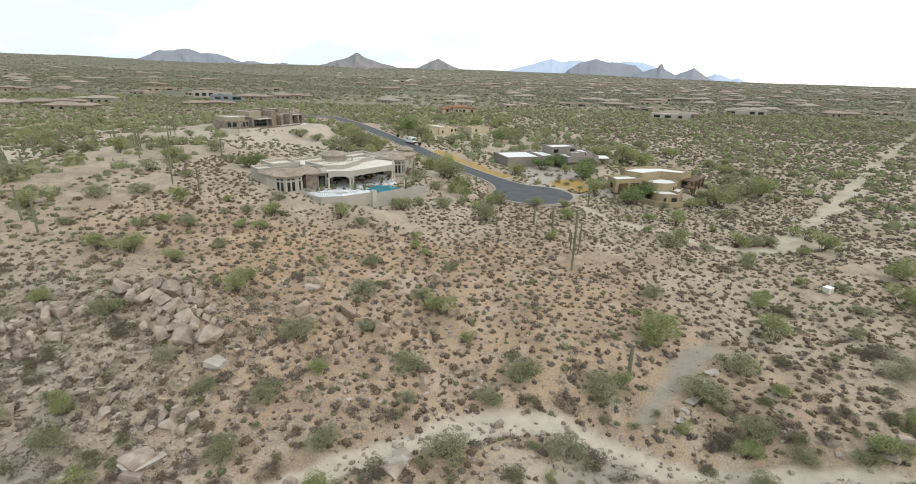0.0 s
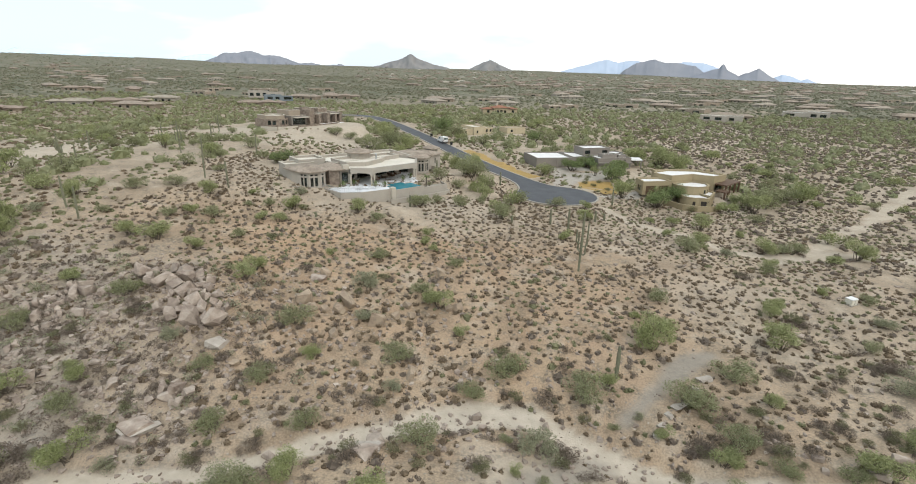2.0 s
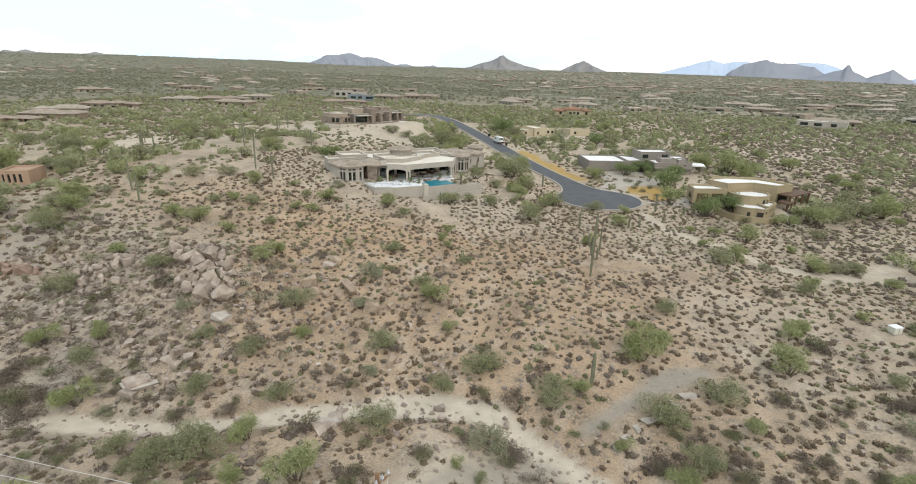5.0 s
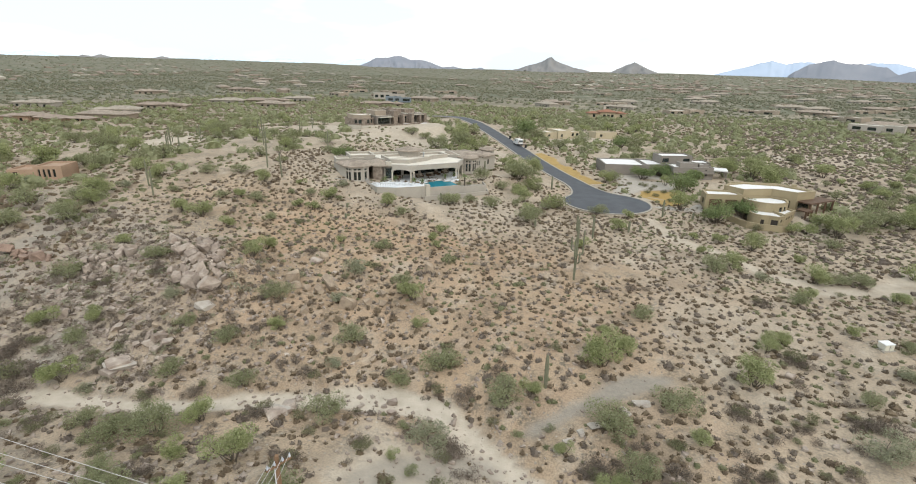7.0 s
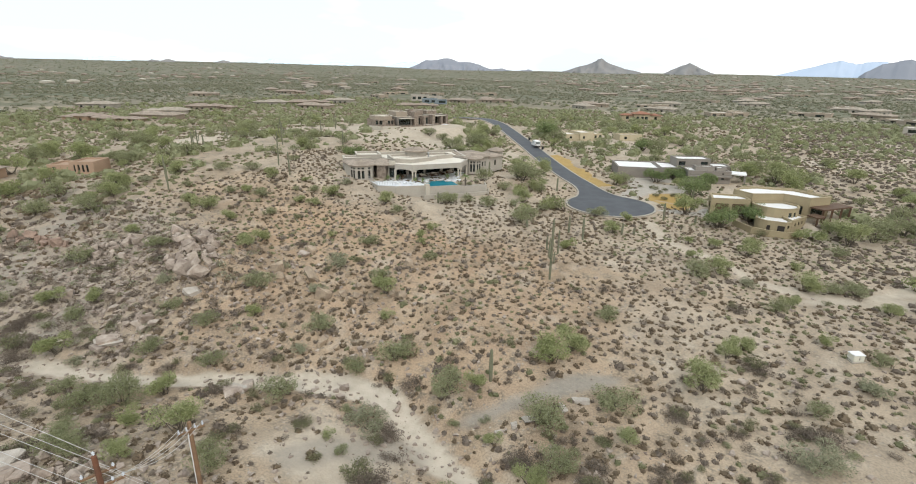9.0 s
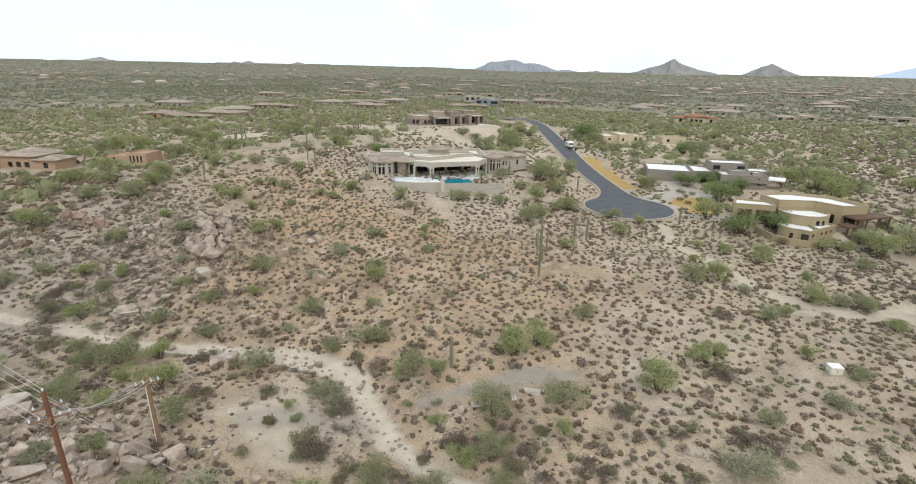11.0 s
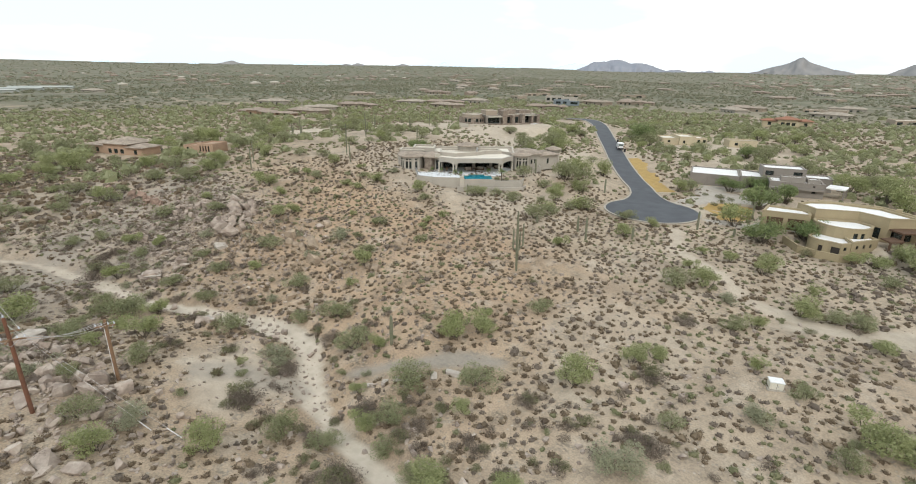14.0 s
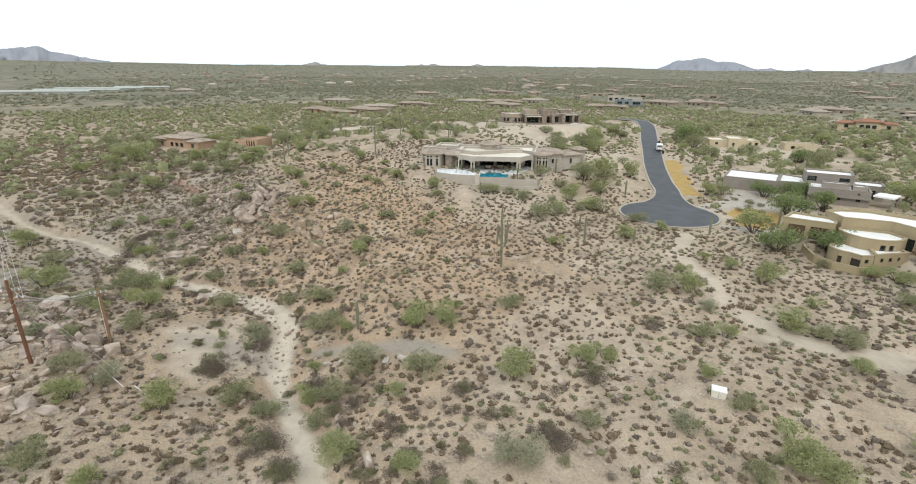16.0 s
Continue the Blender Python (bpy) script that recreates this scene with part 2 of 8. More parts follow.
M_CUSHION = surface("beige_cushion", (0.50, 0.44, 0.36), (0.42, 0.37, 0.30), 2.0, 30.0, 0.9, 0.2, 0.01)
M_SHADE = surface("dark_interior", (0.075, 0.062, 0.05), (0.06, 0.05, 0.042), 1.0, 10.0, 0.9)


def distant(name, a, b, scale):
    """A far slope whose rock and scrub melt into each other, with haze painted into its colours."""
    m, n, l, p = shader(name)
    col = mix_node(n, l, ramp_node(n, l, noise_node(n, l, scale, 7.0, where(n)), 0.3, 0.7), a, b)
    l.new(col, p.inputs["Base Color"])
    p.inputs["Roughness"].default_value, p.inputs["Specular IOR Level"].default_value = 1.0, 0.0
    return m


# the greyish veil of haze is part of these base colours
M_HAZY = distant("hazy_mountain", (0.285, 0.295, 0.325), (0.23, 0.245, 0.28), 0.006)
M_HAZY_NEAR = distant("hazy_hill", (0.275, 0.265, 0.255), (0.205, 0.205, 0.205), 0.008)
# farther ranges: tinted paler and bluer, standing in for thicker haze
M_HAZY_FAR = distant("haze_blue_mountain", (0.47, 0.545, 0.66), (0.43, 0.51, 0.63), 0.004)
M_HAZY_PALE = distant("haze_pale_mountain", (0.66, 0.79, 0.88), (0.63, 0.76, 0.86), 0.003)
M_SHED = surface("faded_shed_roof", (0.47, 0.49, 0.45), (0.40, 0.42, 0.39), 0.05, 2.0, 0.7, 0.1, 0.01)


def make_tile(name, a, b):
    """Clay roof tiles: rows along the slope in the relief, each a little different."""
    m, n, l, p = shader(name)
    pos = where(n)
    v = n.new("ShaderNodeTexVoronoi")
    v.inputs["Scale"].default_value = 2.6
    l.new(pos, v.inputs["Vector"])
    col = mix_node(n, l, v.outputs["Color"], a, b)
    col = mix_node(n, l, ramp_node(n, l, noise_node(n, l, 0.5, 5.0, pos), 0.35, 0.65), col, mix_node(n, l, 0.4, col, (0.10, 0.075, 0.055)))
    l.new(col, p.inputs["Base Color"])
    p.inputs["Roughness"].default_value, p.inputs["Specular IOR Level"].default_value = 0.9, 0.2
    w = n.new("ShaderNodeTexWave")
    w.bands_direction = "Z"
    w.inputs["Scale"].default_value, w.inputs["Distortion"].default_value = 2.2, 1.0
    l.new(pos, w.inputs["Vector"])
    bump_node(n, l, w.outputs["Fac"], 0.6, 0.06, p)
    return m


M_TILE = make_tile("weathered_roof_tile", (0.41, 0.345, 0.28), (0.27, 0.225, 0.18))
M_TILE_RED = make_tile("red_roof_tile", (0.34, 0.165, 0.105), (0.27, 0.135, 0.09))
M_TILE_PINK = make_tile("pinkish_roof_tile", (0.36, 0.29, 0.235), (0.29, 0.235, 0.19))
M_TILE_TAN = make_tile("tan_roof_tile", (0.41, 0.36, 0.295), (0.33, 0.29, 0.235))


def make_glass():
    m, n, l, p = shader("tinted_glass")
    p.inputs["Base Color"].default_value = (0.16, 0.20, 0.19, 1)
    p.inputs["Roughness"].default_value, p.inputs["Transmission Weight"].default_value = 0.03, 0.85
    p.inputs["IOR"].default_value = 1.45
    return m


def make_water():
    m, n, l, p = shader("pool_water")
    p.inputs["Base Color"].default_value = (0.025, 0.215, 0.28, 1)
    p.inputs["Roughness"].default_value = 0.05
    bump_node(n, l, noise_node(n, l, 3.0, 3.0, where(n)), 0.15, 0.02, p)
    return m


M_GLASS = make_glass()
M_WATER = make_water()


# ---------------------------------------------------------------- mesh helpers
def thing(name, m=None, label="", category="", group="", kind=""):
    """An Empty at a thing's base, under which its parts go."""
    ob = new(name)
    ob.empty_display_size = 0.2
    if m is not None:
        ob.matrix_world = m
    return tagged(ob, label, category, group, kind)


def mesh_object(name, verts, faces, material, parent=None, label="", smooth=False):
    me = bpy.data.meshes.new(name)
    me.from_pydata([tuple(v) for v in verts], [], [tuple(int(i) for i in f) for f in faces])
    me.materials.append(material)
    if smooth:
        me.polygons.foreach_set("use_smooth", [True] * len(me.polygons))
    me.update()
    ob = new(name, me)
    if parent is not None:
        ob.parent = parent
    return tagged(ob, label)


def part(name, bm, material, parent=None, label="", smooth=False):
    """Links a bmesh as one mesh object under a thing or under a part."""
    bmesh.ops.recalc_face_normals(bm, faces=bm.faces)
    me = bpy.data.meshes.new(name)
    bm.to_mesh(me)
    bm.free()
    me.materials.append(material)
    if smooth:
        me.polygons.foreach_set("use_smooth", [True] * len(me.polygons))
    ob = new(name, me)
    if parent is not None:
        ob.parent = parent
    return tagged(ob, label)


def soup_mesh(name, tris, material, tint=None):
    """A mesh of loose triangles, fast; tint: a number for each triangle."""
    tris = np.asarray(tris, np.float32).reshape(-1, 3, 3)
    count = len(tris)
    me = bpy.data.meshes.new(name)
    me.vertices.add(count * 3)
    me.vertices.foreach_set("co", tris.reshape(-1))
    me.loops.add(count * 3)
    me.loops.foreach_set("vertex_index", np.arange(count * 3, dtype=np.int32))
    me.polygons.add(count)
    me.polygons.foreach_set("loop_start", np.arange(0, count * 3, 3, dtype=np.int32))
    if tint is not None:
        a = me.attributes.new("tint", "FLOAT", "FACE")
        a.data.foreach_set("value", np.asarray(tint, np.float32))
    me.materials.append(material)
    me.update(calc_edges=True)
    return me


def prism(bm, pts, z0, z1):
    lo = [bm.verts.new((x, y, z0)) for x, y in pts]
    hi = [bm.verts.new((x, y, z1)) for x, y in pts]
    bm.faces.new(lo[::-1])
    bm.faces.new(hi)
    for i in range(len(pts)):
        j = (i + 1) % len(pts)
        bm.faces.new((lo[i], lo[j], hi[j], hi[i]))


def box(bm, x0, y0, z0, x1, y1, z1):
    prism(bm, [(x0, y0), (x1, y0), (x1, y1), (x0, y1)], z0, z1)


def boxed(*sizes):
    bm = bmesh.new()
    for s in sizes:
        box(bm, *s)
    return bm


def round_box(x0, y0, z0, x1, y1, z1, r=0.05, segments=2):
    bm = boxed((x0, y0, z0, x1, y1, z1))
    bmesh.ops.bevel(bm, geom=bm.edges[:], offset=r, segments=segments, affect="EDGES", clamp_overlap=True)
    return bm


def ring(cx, cy, r, n, a0=0.0):
    return [(cx + r * math.cos(a0 + 2 * math.pi * i / n), cy + r * math.sin(a0 + 2 * math.pi * i / n)) for i in range(n)]


def lathe(profile, n=16):
    """A turned shape from (radius, height) pairs."""
    bm = bmesh.new()
    rows = [[bm.verts.new((r * math.cos(2 * math.pi * i / n), r * math.sin(2 * math.pi * i / n), z)) for i in range(n)] for r, z in profile]
    for a, b in zip(rows, rows[1:]):
        for i in range(n):
            bm.faces.new((a[i], a[(i + 1) % n], b[(i + 1) % n], b[i]))
    bm.faces.new(rows[0][::-1])
    bm.faces.new(rows[-1])
    return bm


def tube(bm, points, radii, n=6):
    """A tube along points, closed at both ends."""
    rows = []
    pts = [Vector(p) for p in points]
    for i, p in enumerate(pts):
        way = (pts[min(i + 1, len(pts) - 1)] - pts[max(i - 1, 0)]).normalized()
        side = way.cross(Vector((0.31, 0.95, 0.05))).normalized()
        up = side.cross(way)
        r = radii[i] if isinstance(radii, (list, tuple)) else radii
        rows.append([bm.verts.new(p + r * (side * math.cos(2 * math.pi * k / n) + up * math.sin(2 * math.pi * k / n))) for k in range(n)])
    for a, b in zip(rows, rows[1:]):
        for k in range(n):
            bm.faces.new((a[k], a[(k + 1) % n], b[(k + 1) % n], b[k]))
    bm.faces.new(rows[0][::-1])
    bm.faces.new(rows[-1])


def inset(pts, d):
    """A polygon, counter-clockwise, with every side moved inwards by d."""
    out = []
    for i in range(len(pts)):
        a, b, c = Vector(pts[i - 1]), Vector(pts[i]), Vector(pts[(i + 1) % len(pts)])
        u, v = (b - a).normalized(), (c - b).normalized()
        nu, nv = Vector((-u.y, u.x)), Vector((-v.y, v.x))
        k = 1 + nu.dot(nv)
        q = b + (nu + nv) * (d / max(k, 0.35))
        out.append((q.x, q.y))
    return out


# ---------------------------------------------------------------- the lie of the land
# hills and hollows: x, y, breadth, height
HILLS = [
    (-35, 60, 24, -2.19), (-20, 95, 28, 2.89), (-70, 80, 40, 3.55), (-90, 140, 55, 5.97), (10, 30, 22, -3.93), (-25, 35, 22, -2.63),
    (12, 12, 20, 2.8), (30, 45, 24, -4.08), (55, 60, 28, 0.19), (25, 75, 28, 1.63), (0, 60, 22, 2.43), (60, 100, 40, -2.6),
    (20, 130, 35, -1.3), (-20, 170, 45, -1.34), (-75, 30, 35, -2.04), (0, 85, 22, -4.8), (-130, 80, 60, -1.47),
]
HOLLOWS = [
    (70, 10, 45, -1.91), (-40, 0, 40, -2.95), (60, 180, 60, -3.04), (-60, 45, 22, 1.07), (-5, 45, 16, -3.49), (-45, 110, 30, -1.42),
    (0, 220, 70, 3.02), (-65, 180, 28, 1.29), (-48, 222, 30, 1.33), (150, 50, 60, -4.08), (-42, 25, 16, -2.78), (-10, 27, 14, 1.2),
    (-28, 82, 12, -2.55), (-27, 48, 10, 1.87),
]
KNOLLS = [
    (18, 58, 7, 1.28), (25, 37, 7, -1.14), (-24, 37, 10, -1.2), (46, 65, 7, -0.59), (-24, 72, 14, 0.73), (4, 30, 7, 0.86), (25, 51, 7, 0.73),
    (18, 37, 7, -0.81), (60, 100, 10, -0.8), (46, 107, 20, 0.95), (25, 72, 10, -0.56), (53, 100, 10, -0.81), (53, 65, 10, -0.41), (-35, 56, 5, 1.0),
]


def lattice(ix, iy, seed):
    h = (ix.astype(np.int64) * 374761393 + iy.astype(np.int64) * 668265263 + seed * 1442695041) & 0x7FFFFFFF
    h = ((h ^ (h >> 13)) * 1274126177) & 0x7FFFFFFF
    return ((h ^ (h >> 16)) & 0xFFFF) / 65535.0 - 0.5


def wobble(x, y, size, seed=0):
    """Smooth noise between -0.5 and 0.5."""
    x, y = np.asarray(x, float) / size, np.asarray(y, float) / size
    ix, iy = np.floor(x), np.floor(y)
    fx, fy = x - ix, y - iy
    fx, fy = fx * fx * (3 - 2 * fx), fy * fy * (3 - 2 * fy)
    a, b = lattice(ix, iy, seed), lattice(ix + 1, iy, seed)
    c, d = lattice(ix, iy + 1, seed), lattice(ix + 1, iy + 1, seed)
    return (a * (1 - fx) + b * fx) * (1 - fy) + (c * (1 - fx) + d * fx) * fy


def step(x, lo, hi):
    t = np.clip((np.asarray(x, float) - lo) / (hi - lo), 0, 1)
    return t * t * (3 - 2 * t)


def off_line(x, y, line):
    """Distance from a line of points, and how far along it (0 to 1)."""
    x, y = np.asarray(x, float), np.asarray(y, float)
    best, along = np.full(x.shape, 1e9), np.zeros(x.shape)
    for i, ((ax, ay), (bx, by)) in enumerate(zip(line, line[1:])):
        dx, dy = bx - ax, by - ay
        t = np.clip(((x - ax) * dx + (y - ay) * dy) / (dx * dx + dy * dy), 0, 1)
        d = np.hypot(x - ax - t * dx, y - ay - t * dy)
        near = d < best
        best, along = np.where(near, d, best), np.where(near, (i + t) / (len(line) - 1), along)
    return best, along


WASH = [(-95, 2), (-60, 13), (-48, 22), (-37, 27.5), (-27, 30.8), (-18, 33.3), (-9.3, 38), (-2, 41.8), (4, 44.2), (9.5, 45), (13.8, 43.6), (17.5, 41.8), (22, 39.9), (27, 38.7), (34.5, 37.6), (42, 36.4), (58, 30), (75, 12), (95, -25)]
SPUR = [(21, 45), (24, 47.5), (27, 51), (30.5, 54.6), (34.5, 57.8)]
BARE = [(9.3, 31.2), (11.5, 35.3), (17.5, 39.2)]
GULLY = [(31, 118), (35, 108), (44.5, 102), (50, 97), (56, 95.3), (64, 94.5), (72, 98), (90, 95), (110, 88)]
TRAIL = [(430, 470), (266, 299), (178, 209), (135, 165), (106.5, 135.6), (82, 112), (66, 96), (56, 90)]
ROAD = [(20.4, 129.3), (10.8, 145), (3, 153.6), (-7.2, 166.2), (-18.7, 182), (-30, 197.4), (-43.3, 216.6), (-52, 228), (-63, 239), (-80, 248), (-100, 252)]
ROAD_Z = [7.75, 8.3, 9.3, 10.8, 12.6, 14.2, 15.5, 16.1, 16.3, 15.4, 13.6]
BULB = (20.4, 129.3, 10.6)
ROAD_HALF = 3.1


def smooth_line(line, step_length=1.0):
    """Points along a rounded line (Catmull-Rom)."""
    p = np.array([line[0], *line, line[-1]], float)
    out = []
    for a, b, c, d in zip(p, p[1:], p[2:], p[3:]):
        n = max(2, int(np.hypot(*(c - b)[:2]) / step_length))
        for t in np.arange(n) / n:
            out.append(0.5 * (2 * b + (c - a) * t + (2 * a - 5 * b + 4 * c - d) * t**2 + (3 * b - a - 3 * c + d) * t**3))
    return [tuple(q) for q in (*out, p[-1])]


ROAD_LINE = smooth_line([(x, y, z) for (x, y), z in zip(ROAD, ROAD_Z)], 2.0)
ROAD_XY = [(x, y) for x, y, z in ROAD_LINE]
WASH_XY = [q[:2] for q in smooth_line(WASH, 2.5)]
# level pads under the houses: x, y, radius, height
PADS = [(-29, 116, 9, 12.9), (-17, 121, 8, 12.8), (-22, 110, 3, 12.9), (-37, 111, 6, 12.9), (-7, 130, 5, 12.3), (-18.5, 100.6, 2.2, 10.6), (-14, 104.2, 2.4, 9.9), (-10.5, 107.6, 2.4, 9.9), (-7, 111.5, 2.4, 10.2), (24, 168, 11, 8.9), (40, 172, 12, 8.9), (31, 152, 8, 8.3), (50, 141, 9, 8.2), (64, 141, 8, 8.2), (56.5, 129, 4.5, 6.6), (-62, 178, 15, 18.2), (-8, 216, 12, 12.4), (6, 224, 7, 12.2), (-97, 72, 8, 13.6), (-120, 60, 14, 12)]


def road_at(x, y):
    d, along = off_line(x, y, ROAD_XY)
    z = np.interp(along, np.linspace(0, 1, len(ROAD_LINE)), [q[2] for q in ROAD_LINE])
    bulb = np.hypot(np.asarray(x) - BULB[0], np.asarray(y) - BULB[1]) - (BULB[2] - ROAD_HALF)
    z = np.where(bulb < d, BULB_Z, z)
    return np.minimum(d, np.maximum(bulb, 0)), z


BULB_Z = 7.75


def land(x, y, fine=True):
    """Height of the ground."""
    x, y = np.asarray(x, float), np.asarray(y, float)
    z = 10.5 + 1.5 * step(np.hypot(x, y - 80), 260, 600)
    for a, b, s, h in HILLS + HOLLOWS + KNOLLS:
        z = z + h * np.exp(-((x - a) ** 2 + (y - b) ** 2) / (2 * s * s))
    r = np.hypot(x - 10, y - 70)
    z = z + 5.0 * wobble(x, y, 420, 3) * step(r, 250, 900) + 10 * np.clip(wobble(x, y, 1500, 5), -0.4, 0.3) * step(r, 900, 3500)
    # the plain climbs slowly to the left and ahead, and falls away to the right
    az = np.degrees(np.arctan2(x - 40, y - 8))
    rise = np.interp(az, [-110, -85, -64, -45, -38, -27, -11, 3, 12, 20, 30, 45], [0.8, 0.4, 0.36, 0.42, 0.35, 0.18, 0.15, 0.22, 0.1, -0.12, -0.3, -0.4])
    z = z + step(r, 900, 4700) * (26 + r * np.tan(np.radians(rise)))
    z = z + 1.1 * wobble(x, y, 26, 7) + 0.5 * wobble(x, y, 9, 8)
    if fine:
        z = z + 0.26 * wobble(x, y, 3.1, 9) + 0.1 * wobble(x, y, 1.3, 10)
    d, _ = off_line(x, y, WASH_XY)
    d = d + 1.6 * wobble(x, y, 6, 11)
    z = z - 0.55 * (1 - step(d, 1.2, 3.2)) + 0.25 * np.exp(-((d - 4) ** 2) / 2)
    d, _ = off_line(x, y, SPUR)
    z = z - 0.2 * (1 - step(d, 1.2, 2.6))
    for px, py, pr, pz in PADS:
        k = 1 - step(np.hypot(x - px, y - py), pr, pr + (3.5 if pr < 9.5 else 6))
        z = z * (1 - k) + pz * k
    d, rz = road_at(x, y)
    k = 1 - step(d, ROAD_HALF + 1.2, ROAD_HALF + 7)
    return z * (1 - k) + (rz - 0.22) * k


def land_at(x, y):
    return float(land(np.array([x]), np.array([y]))[0])


def axis(lo, hi, gap, first, last, growth=1.12):
    """Even steps from lo to hi, wider and wider ones beyond."""
    mid = list(np.arange(lo, hi + gap / 2, gap))
    for edge, sign, out in ((lo, -1, []), (hi, 1, [])):
        s, v = gap, edge
        while (v > first) if sign < 0 else (v < last):
            s = min(s * growth, 160)
            v += sign * s
            out.append(v)
        mid = out[::-1] + mid if sign < 0 else mid + out
    return np.array(mid)


def build_ground():
    xs, ys = axis(-62, 92, 0.75, -4750, 4700), axis(8, 135, 0.75, -1500, 4800)
    gx, gy = np.meshgrid(xs, ys)
    gz = land(gx, gy)
    nx, ny = len(xs), len(ys)
    me = bpy.data.meshes.new("ground")
    me.vertices.add(nx * ny)
    me.vertices.foreach_set("co", np.stack([gx, gy, gz], -1).astype(np.float32).ravel())
    i = (np.arange(ny - 1)[:, None] * nx + np.arange(nx - 1)[None]).ravel()
    quads = np.stack([i, i + 1, i + nx + 1, i + nx], 1).astype(np.int32)
    me.loops.add(quads.size)
    me.loops.foreach_set("vertex_index", quads.ravel())
    me.polygons.add(len(quads))
    me.polygons.foreach_set("loop_start", np.arange(0, quads.size, 4, dtype=np.int32))
    me.polygons.foreach_set("use_smooth", np.ones(len(quads), bool))
    me.update(calc_edges=True)
    ragged = 1.8 * wobble(gx, gy, 5, 21) + 0.8 * wobble(gx, gy, 1.7, 22)
    sand = 1 - step((off_line(gx, gy, WASH_XY)[0] + 0.6 * ragged) * (1 + 0.75 * step(gx, 13, 24) + 1.0 * (1 - step(gx, -30, 0)) + 1.6 * (1 - step(gx, -60, -22))), 1.5, 2.6)
    sand = sand * (1 - 0.45 * (1 - step(gx, -60, -25)))
    sand = np.maximum(sand, 0.65 * (1 - step(off_line(gx, gy, GULLY)[0] + 1.6 * ragged, 0.8, 3.4)))
    sand = np.maximum(sand, 0.7 * (1 - step(off_line(gx, gy, TRAIL)[0] + 2.0 * ragged, 0.4, 2.8)))
    sand = np.maximum(sand, 0.6 * (1 - step(np.hypot(gx - 13, (gy - 35) * 1.4) + 3 * ragged, 4, 11)))
    pale = step(gx + 0.25 * (gy - 60), 24, 48) * (1 - step(gx, 130, 200))
    sand = np.maximum(sand, (0.12 + 0.45 * step(wobble(gx, gy, 22, 31) + 0.4 * wobble(gx, gy, 7, 32), -0.1, 0.4)) * pale)
    rise = step(gy, 84, 112) * (1 - step(gy, 235, 320)) * step(gx, -190, -140) * (1 - step(gx, -2, 16))
    sand = np.maximum(sand, (0.2 + 0.45 * step(wobble(gx, gy, 26, 35) + 0.5 * wobble(gx, gy, 8, 36), -0.15, 0.35)) * rise)
    gravel = np.maximum(0.85 - 0.85 * step(off_line(gx, gy, SPUR)[0] + 0.9 * ragged, 0.3, 1.9), 0.6 * (1 - step(off_line(gx, gy, BARE)[0] + ragged, 0.6, 2.2)))
    stony = (1 - step(gx + 0.5 * (gy - 45), -40, -20)) * (1 - step(gy, 60, 74)) * step(gx, -100, -70)
    gravel = np.maximum(gravel, (0.2 + 0.5 * step(wobble(gx, gy, 9, 37) + 0.6 * wobble(gx, gy, 3, 38), -0.3, 0.4)) * stony * (1 - sand))
    red = np.clip(0.85 * np.exp(-((gx - 8) ** 2 + (gy - 68) ** 2) / 1500) + 0.6 * np.exp(-((gx + 35) ** 2 + (gy - 72) ** 2) / 500) + 0.5 * wobble(gx, gy, 14, 33), 0, 1) * (1 - sand) * (1 - step(gy, 82, 100)) 
    far = step(np.hypot(gx - 10, gy - 70), 170, 520)
    for name, values in (("sand", sand), ("gravel", gravel), ("red", red), ("far", far)):
        a = me.attributes.new(name, "FLOAT", "POINT")
        a.data.foreach_set("value", values.astype(np.float32).ravel())
    me.materials.append(M_GROUND)
    return tagged(new("ground", me), "dry tan desert soil sloping down from a stony rise", "ground", kind="structure")


build_ground()


# ---------------------------------------------------------------- road
def ribbon(name, line, half, z_add, material, label, thick=0.12):
    """A band of paving along a line of x, y, z."""
    verts, faces = [], []
    for i, (x, y, z) in enumerate(line):
        ax, ay, _ = line[max(i - 1, 0)]
        bx, by, _ = line[min(i + 1, len(line) - 1)]
        d = math.hypot(bx - ax, by - ay)
        nx, ny = -(by - ay) / d, (bx - ax) / d
        for s, dz in ((half, 0), (-half, 0), (-half, -thick), (half, -thick)):
            verts.append((x + nx * s, y + ny * s, z + z_add + dz))
        if i:
            a, b = 4 * (i - 1), 4 * i
            for k in range(4):
                faces.append((a + k, a + (k + 1) % 4, b + (k + 1) % 4, b + k))
    faces += [(0, 1, 2, 3), tuple(4 * (len(line) - 1) + k for k in (3, 2, 1, 0))]
    return mesh_object(name, verts, faces, material, None, label)


